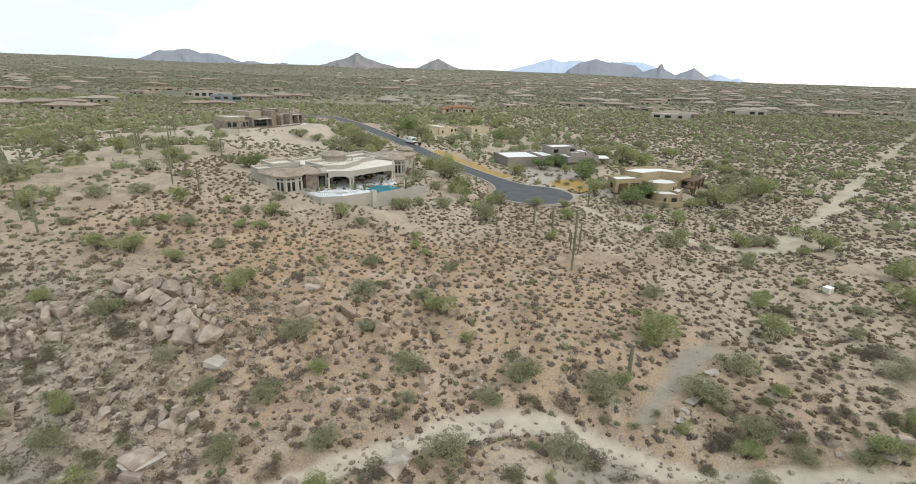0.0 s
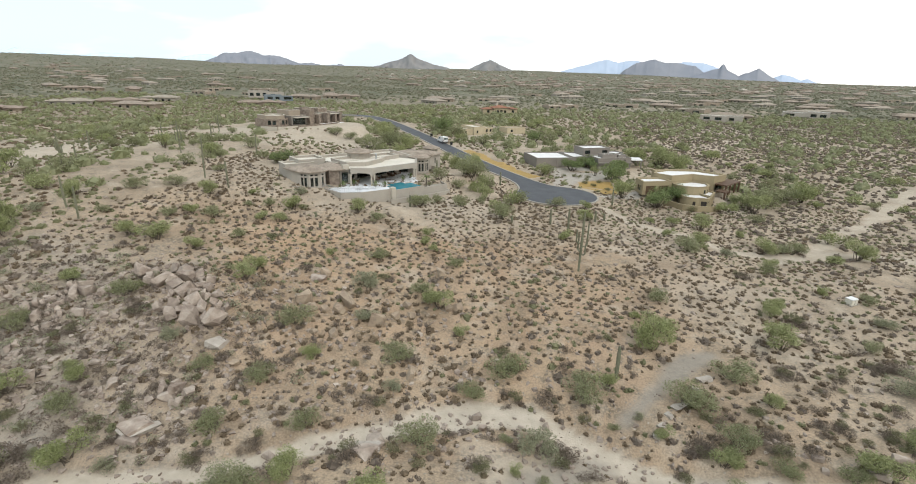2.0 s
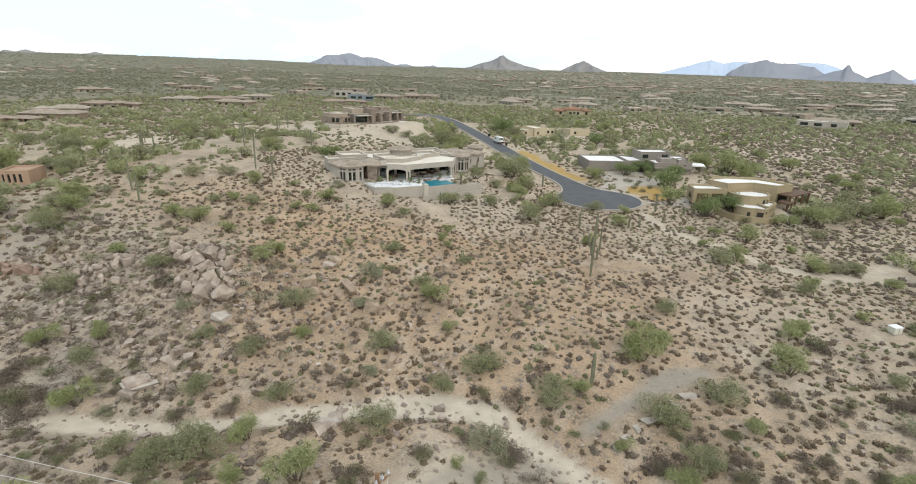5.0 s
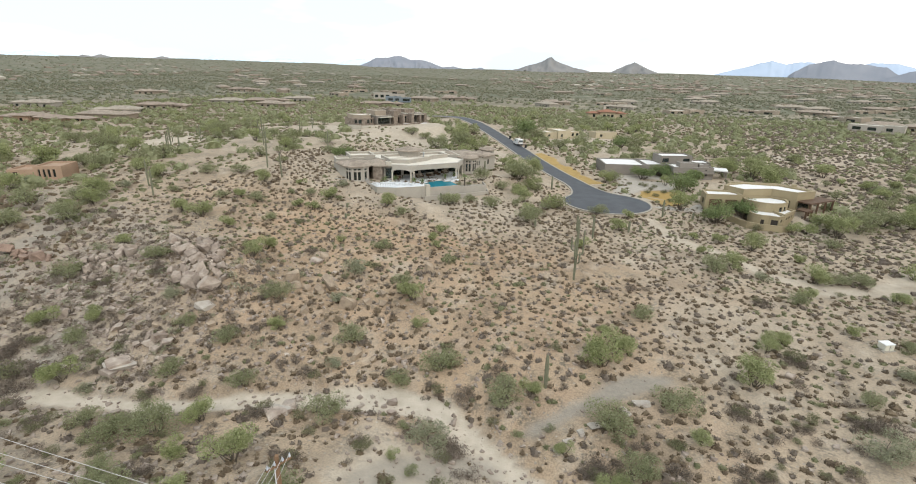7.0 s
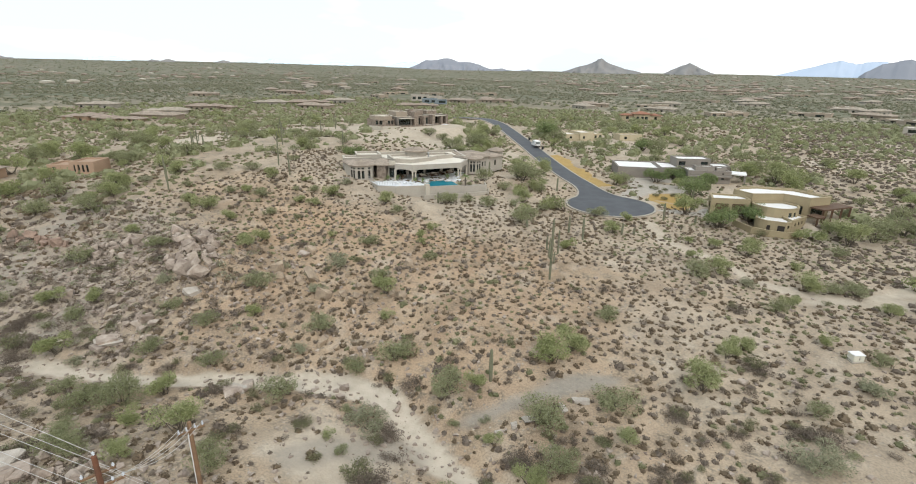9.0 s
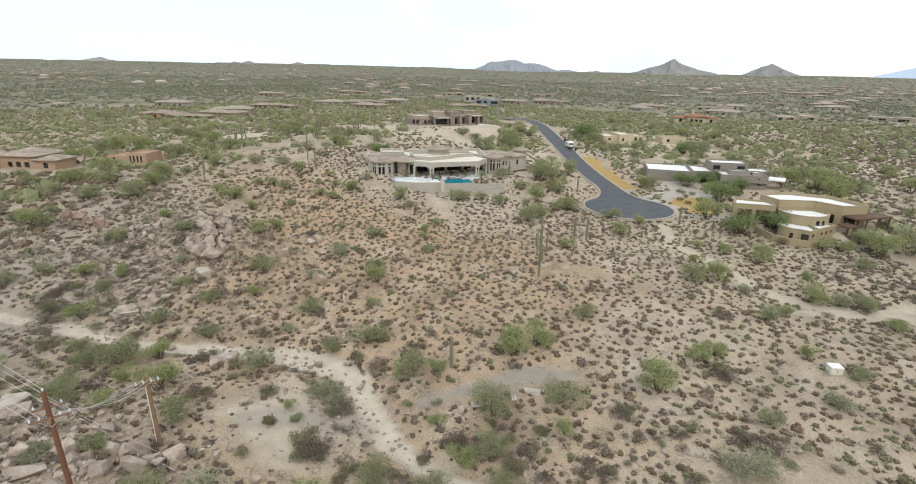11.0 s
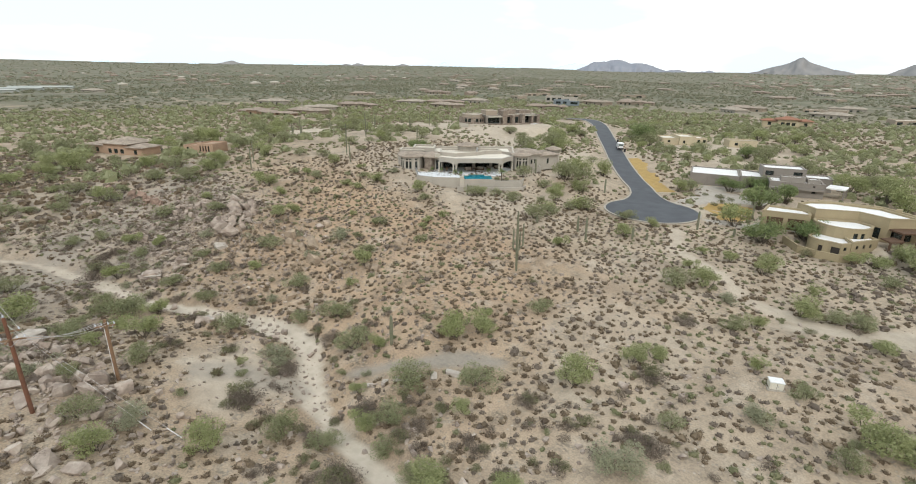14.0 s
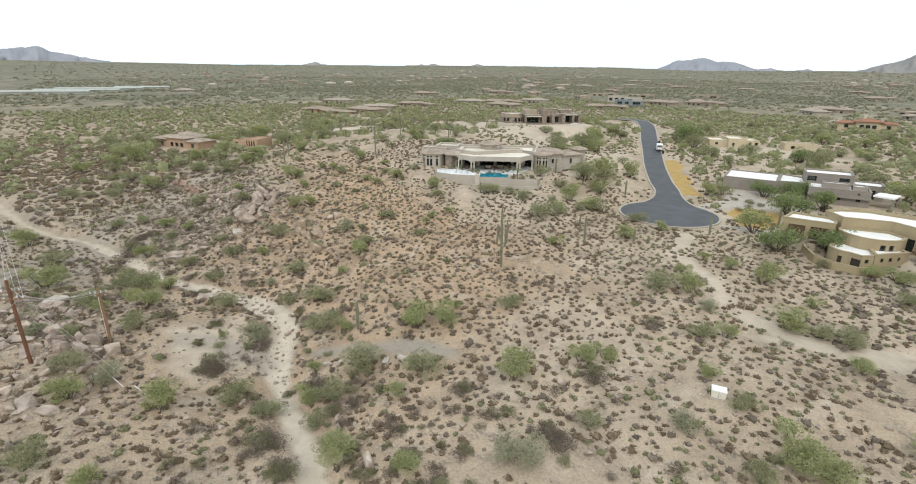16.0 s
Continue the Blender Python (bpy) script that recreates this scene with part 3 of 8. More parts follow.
def road_outline():
    """The edge of the asphalt: up one side, round the turning circle, down the other."""
    cx, cy, r = BULB
    right, left = [], []
    for i, (x, y, z) in enumerate(ROAD_LINE):
        ax, ay, _ = ROAD_LINE[max(i - 1, 0)]
        bx, by, _ = ROAD_LINE[min(i + 1, len(ROAD_LINE) - 1)]
        d = math.hypot(bx - ax, by - ay)
        nx, ny = (by - ay) / d, -(bx - ax) / d
        for side, s in ((right, 1), (left, -1)):
            q = (x + s * nx * ROAD_HALF, y + s * ny * ROAD_HALF, z)
            if math.hypot(q[0] - cx, q[1] - cy) > r + 3.5:
                side.append(q)
    a0 = math.atan2(right[0][1] - cy, right[0][0] - cx) - 0.28
    a1 = math.atan2(left[0][1] - cy, left[0][0] - cx) + 0.28 - 2 * math.pi
    arc = [(cx + r * math.cos(a), cy + r * math.sin(a), BULB_Z) for a in np.linspace(a0, a1, 60)]
    edge = right[::-1] + arc + left
    # ease the two corners where the circle meets the road
    e = np.array(edge)
    k = len(right)
    for _ in range(3):
        for c in (k, k + 60):
            for j in range(c - 3, c + 3):
                e[j] = (e[j - 1] + 2 * e[j] + e[j + 1]) / 4
    return [tuple(q) for q in e]


ROAD_EDGE = road_outline()


def build_road():
    bm = bmesh.new()
    top = [bm.verts.new((x, y, z - 0.02)) for x, y, z in ROAD_EDGE]
    n = len(top)
    # halves facing each other across the middle line
    for i in range(n // 2 - 1):
        j = n - 1 - i
        bm.faces.new((top[i], top[i + 1], top[j - 1], top[j]))
    bmesh.ops.triangulate(bm, faces=bm.faces[:])
    ob = part("road", bm, M_ASPHALT, None, "dark grey asphalt street ending in a turning circle")
    tagged(ob, "dark grey asphalt street ending in a turning circle", "road", kind="structure")
    line = ROAD_EDGE
    kerb = ribbon("kerb", [(x, y, z) for x, y, z in line], 0.22, 0.05, M_KERB, "pale concrete kerb round the asphalt street", 0.3)
    tagged(kerb, "", "kerb", kind="structure")


build_road()


def sheet(name, pts, material, label, category, lift=0.05, kind="structure", gap=0.8):
    """A thin layer that follows the ground inside an outline."""
    pts = [Vector(p) for p in pts]
    x0, x1 = min(p.x for p in pts), max(p.x for p in pts)
    y0, y1 = min(p.y for p in pts), max(p.y for p in pts)
    xs, ys = np.arange(x0, x1 + gap, gap), np.arange(y0, y1 + gap, gap)
    gx, gy = np.meshgrid(xs, ys)
    inside = np.zeros(gx.shape, bool)
    for a, b in zip(pts, pts[1:] + pts[:1]):
        cross = (a.y > gy) != (b.y > gy)
        with np.errstate(divide="ignore", invalid="ignore"):
            inside ^= cross & (gx < (b.x - a.x) * (gy - a.y) / (b.y - a.y + 1e-12) + a.x)
    edge = off_line(gx, gy, [(p.x, p.y) for p in pts + pts[:1]])[0]
    gz = land(gx, gy) + np.where(inside, lift, np.where(edge < gap, -0.06, -0.5)) 
    use = inside | (edge < gap * 1.2)
    bm = bmesh.new()
    vs = {}
    for j in range(len(ys) - 1):
        for i in range(len(xs) - 1):
            if use[j, i] and use[j, i + 1] and use[j + 1, i] and use[j + 1, i + 1]:
                quad = []
                for a, b in ((j, i), (j, i + 1), (j + 1, i + 1), (j + 1, i)):
                    if (a, b) not in vs:
                        vs[a, b] = bm.verts.new((gx[a, b], gy[a, b], gz[a, b]))
                    quad.append(vs[a, b])
                bm.faces.new(quad)
    ob = part(name, bm, material, None, label, True)
    return tagged(ob, label, category, kind=kind)


def verge(first, last, near, far):
    """An outline along the right side of the street."""
    inner, outer = [], []
    for i in range(first, last):
        (x, y, z), (bx, by, _) = ROAD_LINE[i], ROAD_LINE[i + 1]
        d = math.hypot(bx - x, by - y)
        nx, ny = (by - y) / d, -(bx - x) / d
        w = far + 0.8 * math.sin(i * 0.9) + 0.5 * math.sin(i * 2.3)
        inner.append((x + nx * near, y + ny * near))
        outer.append((x + nx * (near + w), y + ny * (near + w)))
    return inner + outer[::-1]


VERGE_LINE = verge(9, 27, 5.4, 0.0)[:18]
sheet("gravel_verge", verge(9, 27, 3.35, 4.2), M_GOLD, "golden gravel strip along the street's kerb", "gravel", 0.06)
sheet("gravel_bed", [(27, 141.5), (31.5, 138), (33.5, 134), (37, 136), (39, 141), (37, 147), (32, 147.5), (28.5, 145)], M_GOLD, "golden gravel planting bed beside the driveway", "gravel", 0.06)
sheet("driveway", [(20.5, 141), (25, 140.3), (28, 146), (33, 149), (38, 152), (39, 158), (37, 163.5), (31, 168), (27.5, 164.8), (19.5, 161.6), (21, 155), (21.5, 149)], M_PAVER, "pale concrete paver driveway with a round planting island", "driveway", 0.1, "")
sheet("motor_court", [(31, 131), (34, 129.5), (40, 132), (44, 133), (50, 133), (53, 131), (53, 136), (47, 137.2), (42, 136.4), (36, 134.5)], M_PAVER, "brownish paver motor court before the garage", "driveway", 0.1, "")


# ---------------------------------------------------------------- plants
RNG = np.random.default_rng(7)


def leaf_tris(centres, size, rng, slender=1.7):
    n = len(centres)
    a = rng.normal(size=(n, 3))
    a /= np.linalg.norm(a, axis=1, keepdims=True)
    b = np.cross(a, rng.normal(size=(n, 3)))
    b /= np.linalg.norm(b, axis=1, keepdims=True)
    s = size * rng.uniform(0.6, 1.4, (n, 1))
    return np.stack([centres - a * s * 0.5, centres + a * s * 0.5, centres + b * s * slender], 1)


def stalk_tris(p, q, r0, r1, n=4):
    p, q = np.array(p, float), np.array(q, float)
    w = (q - p) / (np.linalg.norm(q - p) + 1e-9)
    s = np.cross(w, (0.3, 0.9, 0.1))
    s /= np.linalg.norm(s)
    u = np.cross(s, w)
    k = np.arange(n) * 2 * np.pi / n
    around = np.cos(k)[:, None] * s + np.sin(k)[:, None] * u
    lo, hi = p + r0 * around, q + r1 * around
    out = []
    for i in range(n):
        j = (i + 1) % n
        out += [(lo[i], lo[j], hi[j]), (lo[i], hi[j], hi[i])]
    return out


def crown_centres(rng, n, lobes, lobe_r, flat, gap=0.5):
    which = rng.integers(0, len(lobes), n)
    way = rng.normal(size=(n, 3))
    way /= np.linalg.norm(way, axis=1, keepdims=True)
    rad = lobe_r[which] * (gap + (1 - gap) * rng.random(n) ** 0.6)
    c = lobes[which] + way * rad[:, None] * (1, 1, flat)
    c[:, 2] = np.abs(c[:, 2])
    return c


def plant_kind(name, seed, leaves, leaf, count, tall, trunk_r, lobe_count, low, material, label, category, spread=0.62, bark=None, slender=1.7):
    """One plant of unit radius: stems and a ragged crown."""
    rng = np.random.default_rng(seed)
    ang = rng.random(lobe_count) * 2 * np.pi
    rad = spread * np.sqrt(rng.random(lobe_count))
    lobes = np.stack([rad * np.cos(ang), rad * np.sin(ang), low + (tall - low) * (0.35 + 0.65 * rng.random(lobe_count)) * (1 - 0.35 * rad)], 1)
    lobe_r = rng.uniform(0.28, 0.48, lobe_count)
    ob = thing(name, None, label, category)
    stems = []
    for c in lobes:
        foot = np.array([0.06 * rng.normal(), 0.06 * rng.normal(), -0.12])
        mid = foot * 0.4 + c * 0.6 + (0.08 * rng.normal(), 0.08 * rng.normal(), -0.05)
        stems += stalk_tris(foot, mid, trunk_r, trunk_r * 0.6, 3) + stalk_tris(mid, c, trunk_r * 0.6, trunk_r * 0.2, 3)
        for _ in range(2):
            tip = c + rng.normal(size=3) * 0.22
            tip[2] = abs(tip[2])
            stems += stalk_tris(mid * 0.5 + c * 0.5, tip, trunk_r * 0.3, trunk_r * 0.12, 3)
    trunk = new("trunk", soup_mesh("trunk", stems, bark or M_BARK))
    trunk.parent = ob
    centres = crown_centres(rng, count, lobes, lobe_r, 0.8)
    crown = new("crown", soup_mesh("crown", leaf_tris(centres, leaf, rng, slender), material, rng.random(count) * 0.3))
    crown.parent = ob
    return ob


PALO = [plant_kind("palo_verde_bush", 11 + i, 0, 0.034, 3600, 1.15, 0.024, 9 + i, 0.12, M_PALO, "yellow-green palo verde bush on dry slope", "bush", slender=2.2) for i in range(3)]
OLIVE = [plant_kind("ironwood_bush", 21 + i, 0, 0.034, 3400, 0.95, 0.022, 9 + i, 0.1, M_OLIVE, "olive green desert bush with fine leaves", "bush") for i in range(3)]
CREOSOTE = [plant_kind("creosote_bush", 31 + i, 0, 0.058, 880, 0.9, 0.018, 11, 0.08, M_SHRUB_GREEN, "dull green creosote bush with thin stems", "bush", 0.7) for i in range(2)]
DEAD = [plant_kind("dry_bush", 41 + i, 0, 0.062, 540, 0.7, 0.02, 10, 0.06, M_SHRUB_GREY, "grey leafless thorny bush on bare soil", "bush", 0.68) for i in range(2)]
MESQUITE = [plant_kind("mesquite_tree", 51 + i, 0, 0.046, 2700, 1.1, 0.04, 12, 0.3, M_DARKGREEN, "dark green mesquite tree with a rounded crown", "tree", 0.7) for i in range(2)]
AIRY = [plant_kind("palo_verde_tree", 61 + i, 0, 0.05, 1700, 1.3, 0.03, 10, 0.5, M_PALO, "pale green palo verde tree with thin crown", "tree", 0.7, slender=2.2) for i in range(2)]
GREYGREEN = [plant_kind("grey_green_bush", 81 + i, 0, 0.034, 2800, 0.95, 0.02, 10 + i, 0.08, M_GREYGREEN, "grey-green feathery desert bush", "bush", 0.66, slender=2.4) for i in range(2)]
MIDBUSH = [plant_kind("desert_bush", 71 + i, 0, 0.064, 680, 0.95, 0.022, 13, 0.1, (M_OLIVE, M_PALO, M_OLIVE)[i], "olive green bush on the rise behind the villa", "bush") for i in range(3)]


def set_plant(kinds, x, y, r, height=1.0, group=""):
    src = kinds[int(RNG.integers(len(kinds)))]
    m = Matrix.Translation((x, y, land_at(x, y) - 0.02)) @ Matrix.Rotation(RNG.random() * 6.28, 4, "Z")
    ob = copy_thing(src, m)
    r = 1.2 * r
    ob.scale = (r, r * RNG.uniform(0.9, 1.1), r * height * RNG.uniform(0.85, 1.05))
    if group:
        ob["group"] = group
    return ob


# bushes that stand out from the scrub, by kind: x, y, radius
PALO_VERDE_WEST = [
    (-116.2, 36.1, 3), (-106.3, 39.5, 4.3), (-101, 32, 3.1), (-97.9, 25.5, 2.9), (-90.6, 61.7, 2.6), (-89.5, 53.6, 2.7), (-76.7, 34.8, 2.7), (-69.5, 59.2, 1.4),
    (-49.8, 54.7, 1.6), (-49.5, 45.5, 2.2), (-47.3, 13.5, 2.6), (-42.6, 37.7, 2), (-37.8, 40.8, 1.5), (-31.4, 32.1, 2.2), (-28.6, 61, 2), (-21.2, 27.8, 1.7),
    (-18.9, 16.5, 3), (-18.4, 54.1, 2.5), (-15.9, 30, 2.1), (-14.5, 49.4, 1.4), (-10.2, 32.5, 1.9), (-8.1, 27.1, 1.5), (-2.6, 23.4, 1.5), (-2.1, 28.5, 2.4),
    (2.5, 58.1, 1.1), (4.5, 19.8, 1.4), (9.9, 36.4, 0.8), (19.7, 19.2, 2), (20.3, 49.6, 1.4), (24.8, 26.7, 2.2),
]
PALO_VERDE_MIDDLE = [
    (25.4, 43.5, 1.1), (27.4, 57.7, 2.6), (28.5, 60.5, 2.4), (29.8, 16.5, 2), (30.2, 40.3, 1.7), (34.7, 19.9, 1.4), (37.8, 48.1, 1.3), (43.2, 38.4, 2.2),
    (43.9, 59.6, 2.7), (48.1, 42.8, 1.5), (54.8, 59.7, 1.4), (-135.5, 83.7, 3.9), (-125.7, 110, 3.6), (-115.5, 65.5, 4.2), (-112.9, 98.2, 4.4), (-105.3, 78.3, 3.8),
    (-84.4, 93.7, 2.3), (-81.2, 83.1, 1.7), (-69.9, 66.4, 1.9), (-69.2, 79, 2.4), (-67.4, 62.5, 2.3), (-66.5, 116.3, 2.4), (-51.6, 68.3, 1.9), (-50.5, 76.6, 1.6),
    (-49.4, 88, 2.1), (-47.3, 78.7, 1.6), (-46.5, 67.7, 2.6), (-42.4, 91.8, 1.3), (-40.6, 67.5, 1.7), (-36.9, 74.5, 1.5),
]
PALO_VERDE_EAST = [
    (-36.7, 83.1, 1.4), (-34.1, 83.7, 1.5), (-33.8, 89.9, 2.2), (-28.9, 64.4, 1.8), (-22, 93.4, 2.1), (-20.9, 74.5, 0.9), (-11.2, 104.4, 2), (-6.9, 87.9, 1.2),
    (-6.6, 82.6, 1.2), (-4.4, 80, 1.1), (-1, 63, 2.4), (6.2, 184.7, 2.6), (19.4, 118.5, 2.4), (19.5, 93.4, 1.7), (25, 106.7, 2.1), (25.9, 116.9, 1.7),
    (26.4, 64.3, 0.9), (31.2, 70.7, 2), (39.6, 109.4, 1.2), (41, 100.1, 1.5), (44.4, 109, 1.7), (45.4, 94.5, 2.3), (46.5, 68.2, 1.8), (47.9, 70.7, 1.6),
    (49.9, 108.4, 2.7), (54.7, 86.6, 1.5), (57.6, 107, 1.2), (57.8, 76.7, 1.2), (57.9, 97.1, 2.6), (61.6, 97.6, 2),
]
PALO_VERDE_BEHIND = [
    (64.9, 98.1, 2.2), (67.8, 91.5, 1.6), (68.9, 69.8, 2.8), (72.6, 69.9, 1.9), (73.8, 94.9, 3.1), (78, 80.6, 3.3),
]
IRONWOOD_WEST = [
    (-176.8, 57.1, 2.6), (-154.9, 45.1, 4.1), (-152.3, 35.6, 5.2), (-138.9, 36.1, 2.5), (-96.8, 47.7, 2.5), (-84.3, 24.7, 1.5), (-81.9, 32.3, 1.7), (-71.7, 50.2, 2.9),
    (-71.3, 21.4, 2.5), (-71.1, 37.5, 1.8), (-69.9, 25.1, 1.7), (-69.3, 42.7, 1.7), (-67.5, 30.2, 2.3), (-65.3, 56, 3.2), (-50.5, 28.7, 2), (-49.2, 33.6, 1.8),
    (-40.9, 53.3, 2.1), (-36.5, 17.6, 2.8), (-36.3, 37, 1.9), (-29.8, 35.7, 0.7), (-25.2, 44.4, 1.5), (-20.7, 37.5, 2), (-19, 44.9, 1.9), (-16.8, 27.1, 2.2),
    (-13.1, 29.6, 2.6), (-12.2, 23.2, 1.4), (-11.7, 39.7, 1.8), (-9.9, 21.6, 2), (-7.3, 21.7, 1.9), (-4.9, 51.9, 2.3),
]
IRONWOOD_MIDDLE = [
    (0.5, 38.7, 2.3), (5, 47.2, 1.8), (5.2, 26.4, 2.1), (8.8, 50.8, 2.7), (13.3, 19.4, 2), (17.6, 47.9, 2.6), (20.4, 44.3, 0.7), (29.3, 47.9, 2.8),
    (29.7, 36.2, 1.9), (32.2, 42.4, 2), (35.4, 52.9, 2.6), (35.5, 39.4, 1.5), (40.7, 38.5, 1.5), (-150, 112.4, 3.9), (-135.6, 183.3, 2.6), (-134.5, 113.7, 3.2),
    (-128.4, 76.8, 3.7), (-113.2, 201.5, 2.9), (-107.5, 133.8, 3.7), (-104.7, 97.9, 1.5), (-98.4, 155.7, 2.2), (-98.1, 82.1, 3.4), (-96, 121.1, 2.2), (-92.5, 80.8, 3.2),
    (-90.5, 121.5, 2.5), (-85.6, 133.4, 2.4), (-81.5, 154.1, 1.9), (-79.3, 72.8, 1.4), (-75.9, 138.6, 1.9), (-75.7, 130.9, 3),
]
IRONWOOD_EAST = [
    (-71.8, 63.2, 2.6), (-67.8, 120, 2.3), (-63.8, 131.9, 2.8), (-62.8, 85.3, 2.2), (-60.4, 74, 1.3), (-57.6, 89.6, 2.1), (-54.6, 100.3, 1.6), (-54.3, 119.5, 2),
    (-50.6, 163.3, 2.4), (-48.9, 117.3, 2.3), (-45.5, 163.5, 2.4), (-44, 79.3, 2.1), (-41.1, 86.5, 1.1), (-38.4, 89.1, 1.6), (-36.1, 153.4, 3.6), (-32.3, 90.9, 1),
    (-30.8, 161.2, 4.7), (-17.4, 91.9, 1.8), (-13.1, 75, 1.9), (-11, 101.8, 2.5), (-4.2, 66, 1.7), (-2.5, 105.8, 2.3), (-2.5, 189, 3.2), (-2.2, 126.6, 4),
    (-0, 75.1, 1.4), (2.5, 206, 3.4), (6.7, 102.2, 3), (7.2, 107.8, 2.4), (41.9, 91.4, 2.9), (52.7, 84, 1.9),
]
IRONWOOD_BEHIND = [
    (63.1, 73.8, 1.6), (65.7, 117.8, 1.9), (68.2, 65.2, 1.6),
]
GREY_GREEN = [
    (-30.6, 47.5, 1.4), (-27.7, 32.2, 1.1), (-10.2, 58.1, 1.6), (-4.3, 47.1, 1.2), (2.2, 16.6, 1.6), (9, 40.5, 0.8), (12.6, 39.6, 2.2), (16.3, 22.5, 2.1),
    (23.2, 45.9, 0.7), (24.7, 34.1, 2.2), (53.2, 51.2, 2.5), (-116.8, 143.4, 2.1), (-70.5, 71.3, 1.6), (-35, 96.2, 1.4), (-12.5, 65.2, 2.1), (49.6, 92.4, 1.6),
    (60.7, 66.4, 1.6),
]
DARK_CLUMPS_WEST = [
    (-44.1, 46.1, 1.9), (-42.1, 43.5, 1.4), (-41.7, 32.9, 2), (-37.6, 50.9, 1.7), (-36.4, 29.7, 2.9), (-32.7, 27.6, 1.5), (-32, 35.6, 1.6), (-30.4, 38.7, 1.2),
    (-25.7, 42.9, 1.2), (-25.4, 25.9, 1.6), (-20, 34.6, 1.8), (-16, 36.4, 1.4), (-14.9, 40.9, 0.8), (-12.3, 20.1, 1.3), (-10.5, 24.3, 1.2), (-8.8, 45.7, 0.8),
    (-8.8, 52.2, 0.9), (-7.8, 24.6, 1), (-6.1, 36.2, 1.8), (2.1, 30.5, 1.7), (6.3, 36.2, 1.6), (9.4, 47.2, 1.7), (13.4, 46.7, 1.7), (15, 39.8, 1.9),
    (15.5, 51.8, 1.2), (17.1, 33.4, 2.8), (26.4, 39.6, 1.3), (28.5, 42, 2), (30.3, 29.6, 1.7), (35, 41.4, 1.8),
]
DARK_CLUMPS_MIDDLE = [
    (36, 34, 2.6), (41.1, 34.2, 2), (42, 54, 2), (43.1, 45.1, 1.3), (47.4, 53.5, 1.3), (52.3, 55.7, 1.5), (54.7, 55.4, 2.1), (-32.3, 77.6, 1.6),
    (-22.6, 67.5, 1.4), (24.6, 77, 1.3), (29.2, 78.5, 1.4), (47.6, 81.5, 1.8), (49.7, 67.1, 2.2),
]
for spots, kinds, tall in ((PALO_VERDE_WEST + PALO_VERDE_MIDDLE + PALO_VERDE_EAST + PALO_VERDE_BEHIND, PALO, 0.86), (IRONWOOD_WEST + IRONWOOD_MIDDLE + IRONWOOD_EAST + IRONWOOD_BEHIND, OLIVE, 0.84), (GREY_GREEN, GREYGREEN, 0.82)):
    for x, y, r in spots:
        set_plant(kinds if RNG.random() < 0.88 else OLIVE, x, y, r, tall)
for x, y, r in DARK_CLUMPS_WEST + DARK_CLUMPS_MIDDLE:
    n = 1 if r < 1.0 else int(2 + 1.6 * r)
    for k in range(n):
        a, d = 6.28 * (k + RNG.random()) / n, (0.0 if n == 1 else 0.62 * r * math.sqrt(RNG.random()))
        set_plant(DEAD if RNG.random() < 0.8 else CREOSOTE, x + d * math.cos(a), y + d * math.sin(a), r * (0.9 if n == 1 else RNG.uniform(0.36, 0.6)), 0.85)


def medium_bushes():
    """Knee- to head-high bushes between the large ones, thickest along the wash."""
    rng = np.random.default_rng(29)
    for x0, x1, y0, y1, n in ((-60, 20, 14, 36, 34), (-62, -18, 26, 56, 50), (-42, -4, 15, 32, 40), (33, 64, 14, 34, 40), (-50, 10, 36, 60, 26), (10, 62, 28, 62, 60), (40, 66, 34, 66, 36), (28, 52, 37, 48, 46), (-55, 10, 60, 100, 20), (10, 90, 62, 125, 26)):
        for _ in range(n):
            x, y = rng.uniform(x0, x1), rng.uniform(y0, y1)
            if off_line(np.array([x]), np.array([y]), WASH_XY)[0][0] < 2.6 or road_at(np.array([x]), np.array([y]))[0][0] < 5 or off_line(np.array([x]), np.array([y]), SPUR)[0][0] < 2.4:
                continue
            pick = rng.random()
            set_plant(DEAD if pick < 0.6 else CREOSOTE if pick < 0.85 else OLIVE, x, y, rng.uniform(0.45, 0.95), 0.85)


medium_bushes()


def bank_bushes():
    """Low dark bushes crowded on both banks of the wash, thickest where it turns."""
    rng = np.random.default_rng(31)
    line = [q for q in WASH_XY if -30 < q[0] < 56]
    for (ax, ay), (bx, by) in zip(line, line[1:]):
        d = math.hypot(bx - ax, by - ay)
        nx, ny = -(by - ay) / d, (bx - ax) / d
        for side in (-1, 1):
            for _ in range(2 if ax > 14 else 1):
                o, t = side * (2.8 + 3.6 * rng.random() ** 1.4), rng.random()
                x, y = ax + (bx - ax) * t + nx * o, ay + (by - ay) * t + ny * o
                if rng.random() < 0.6 and off_line(np.array([x]), np.array([y]), SPUR)[0][0] > 2.4:
                    set_plant(DEAD if rng.random() < 0.7 else CREOSOTE, x, y, rng.uniform(0.5, 1.0), 0.85)


bank_bushes()


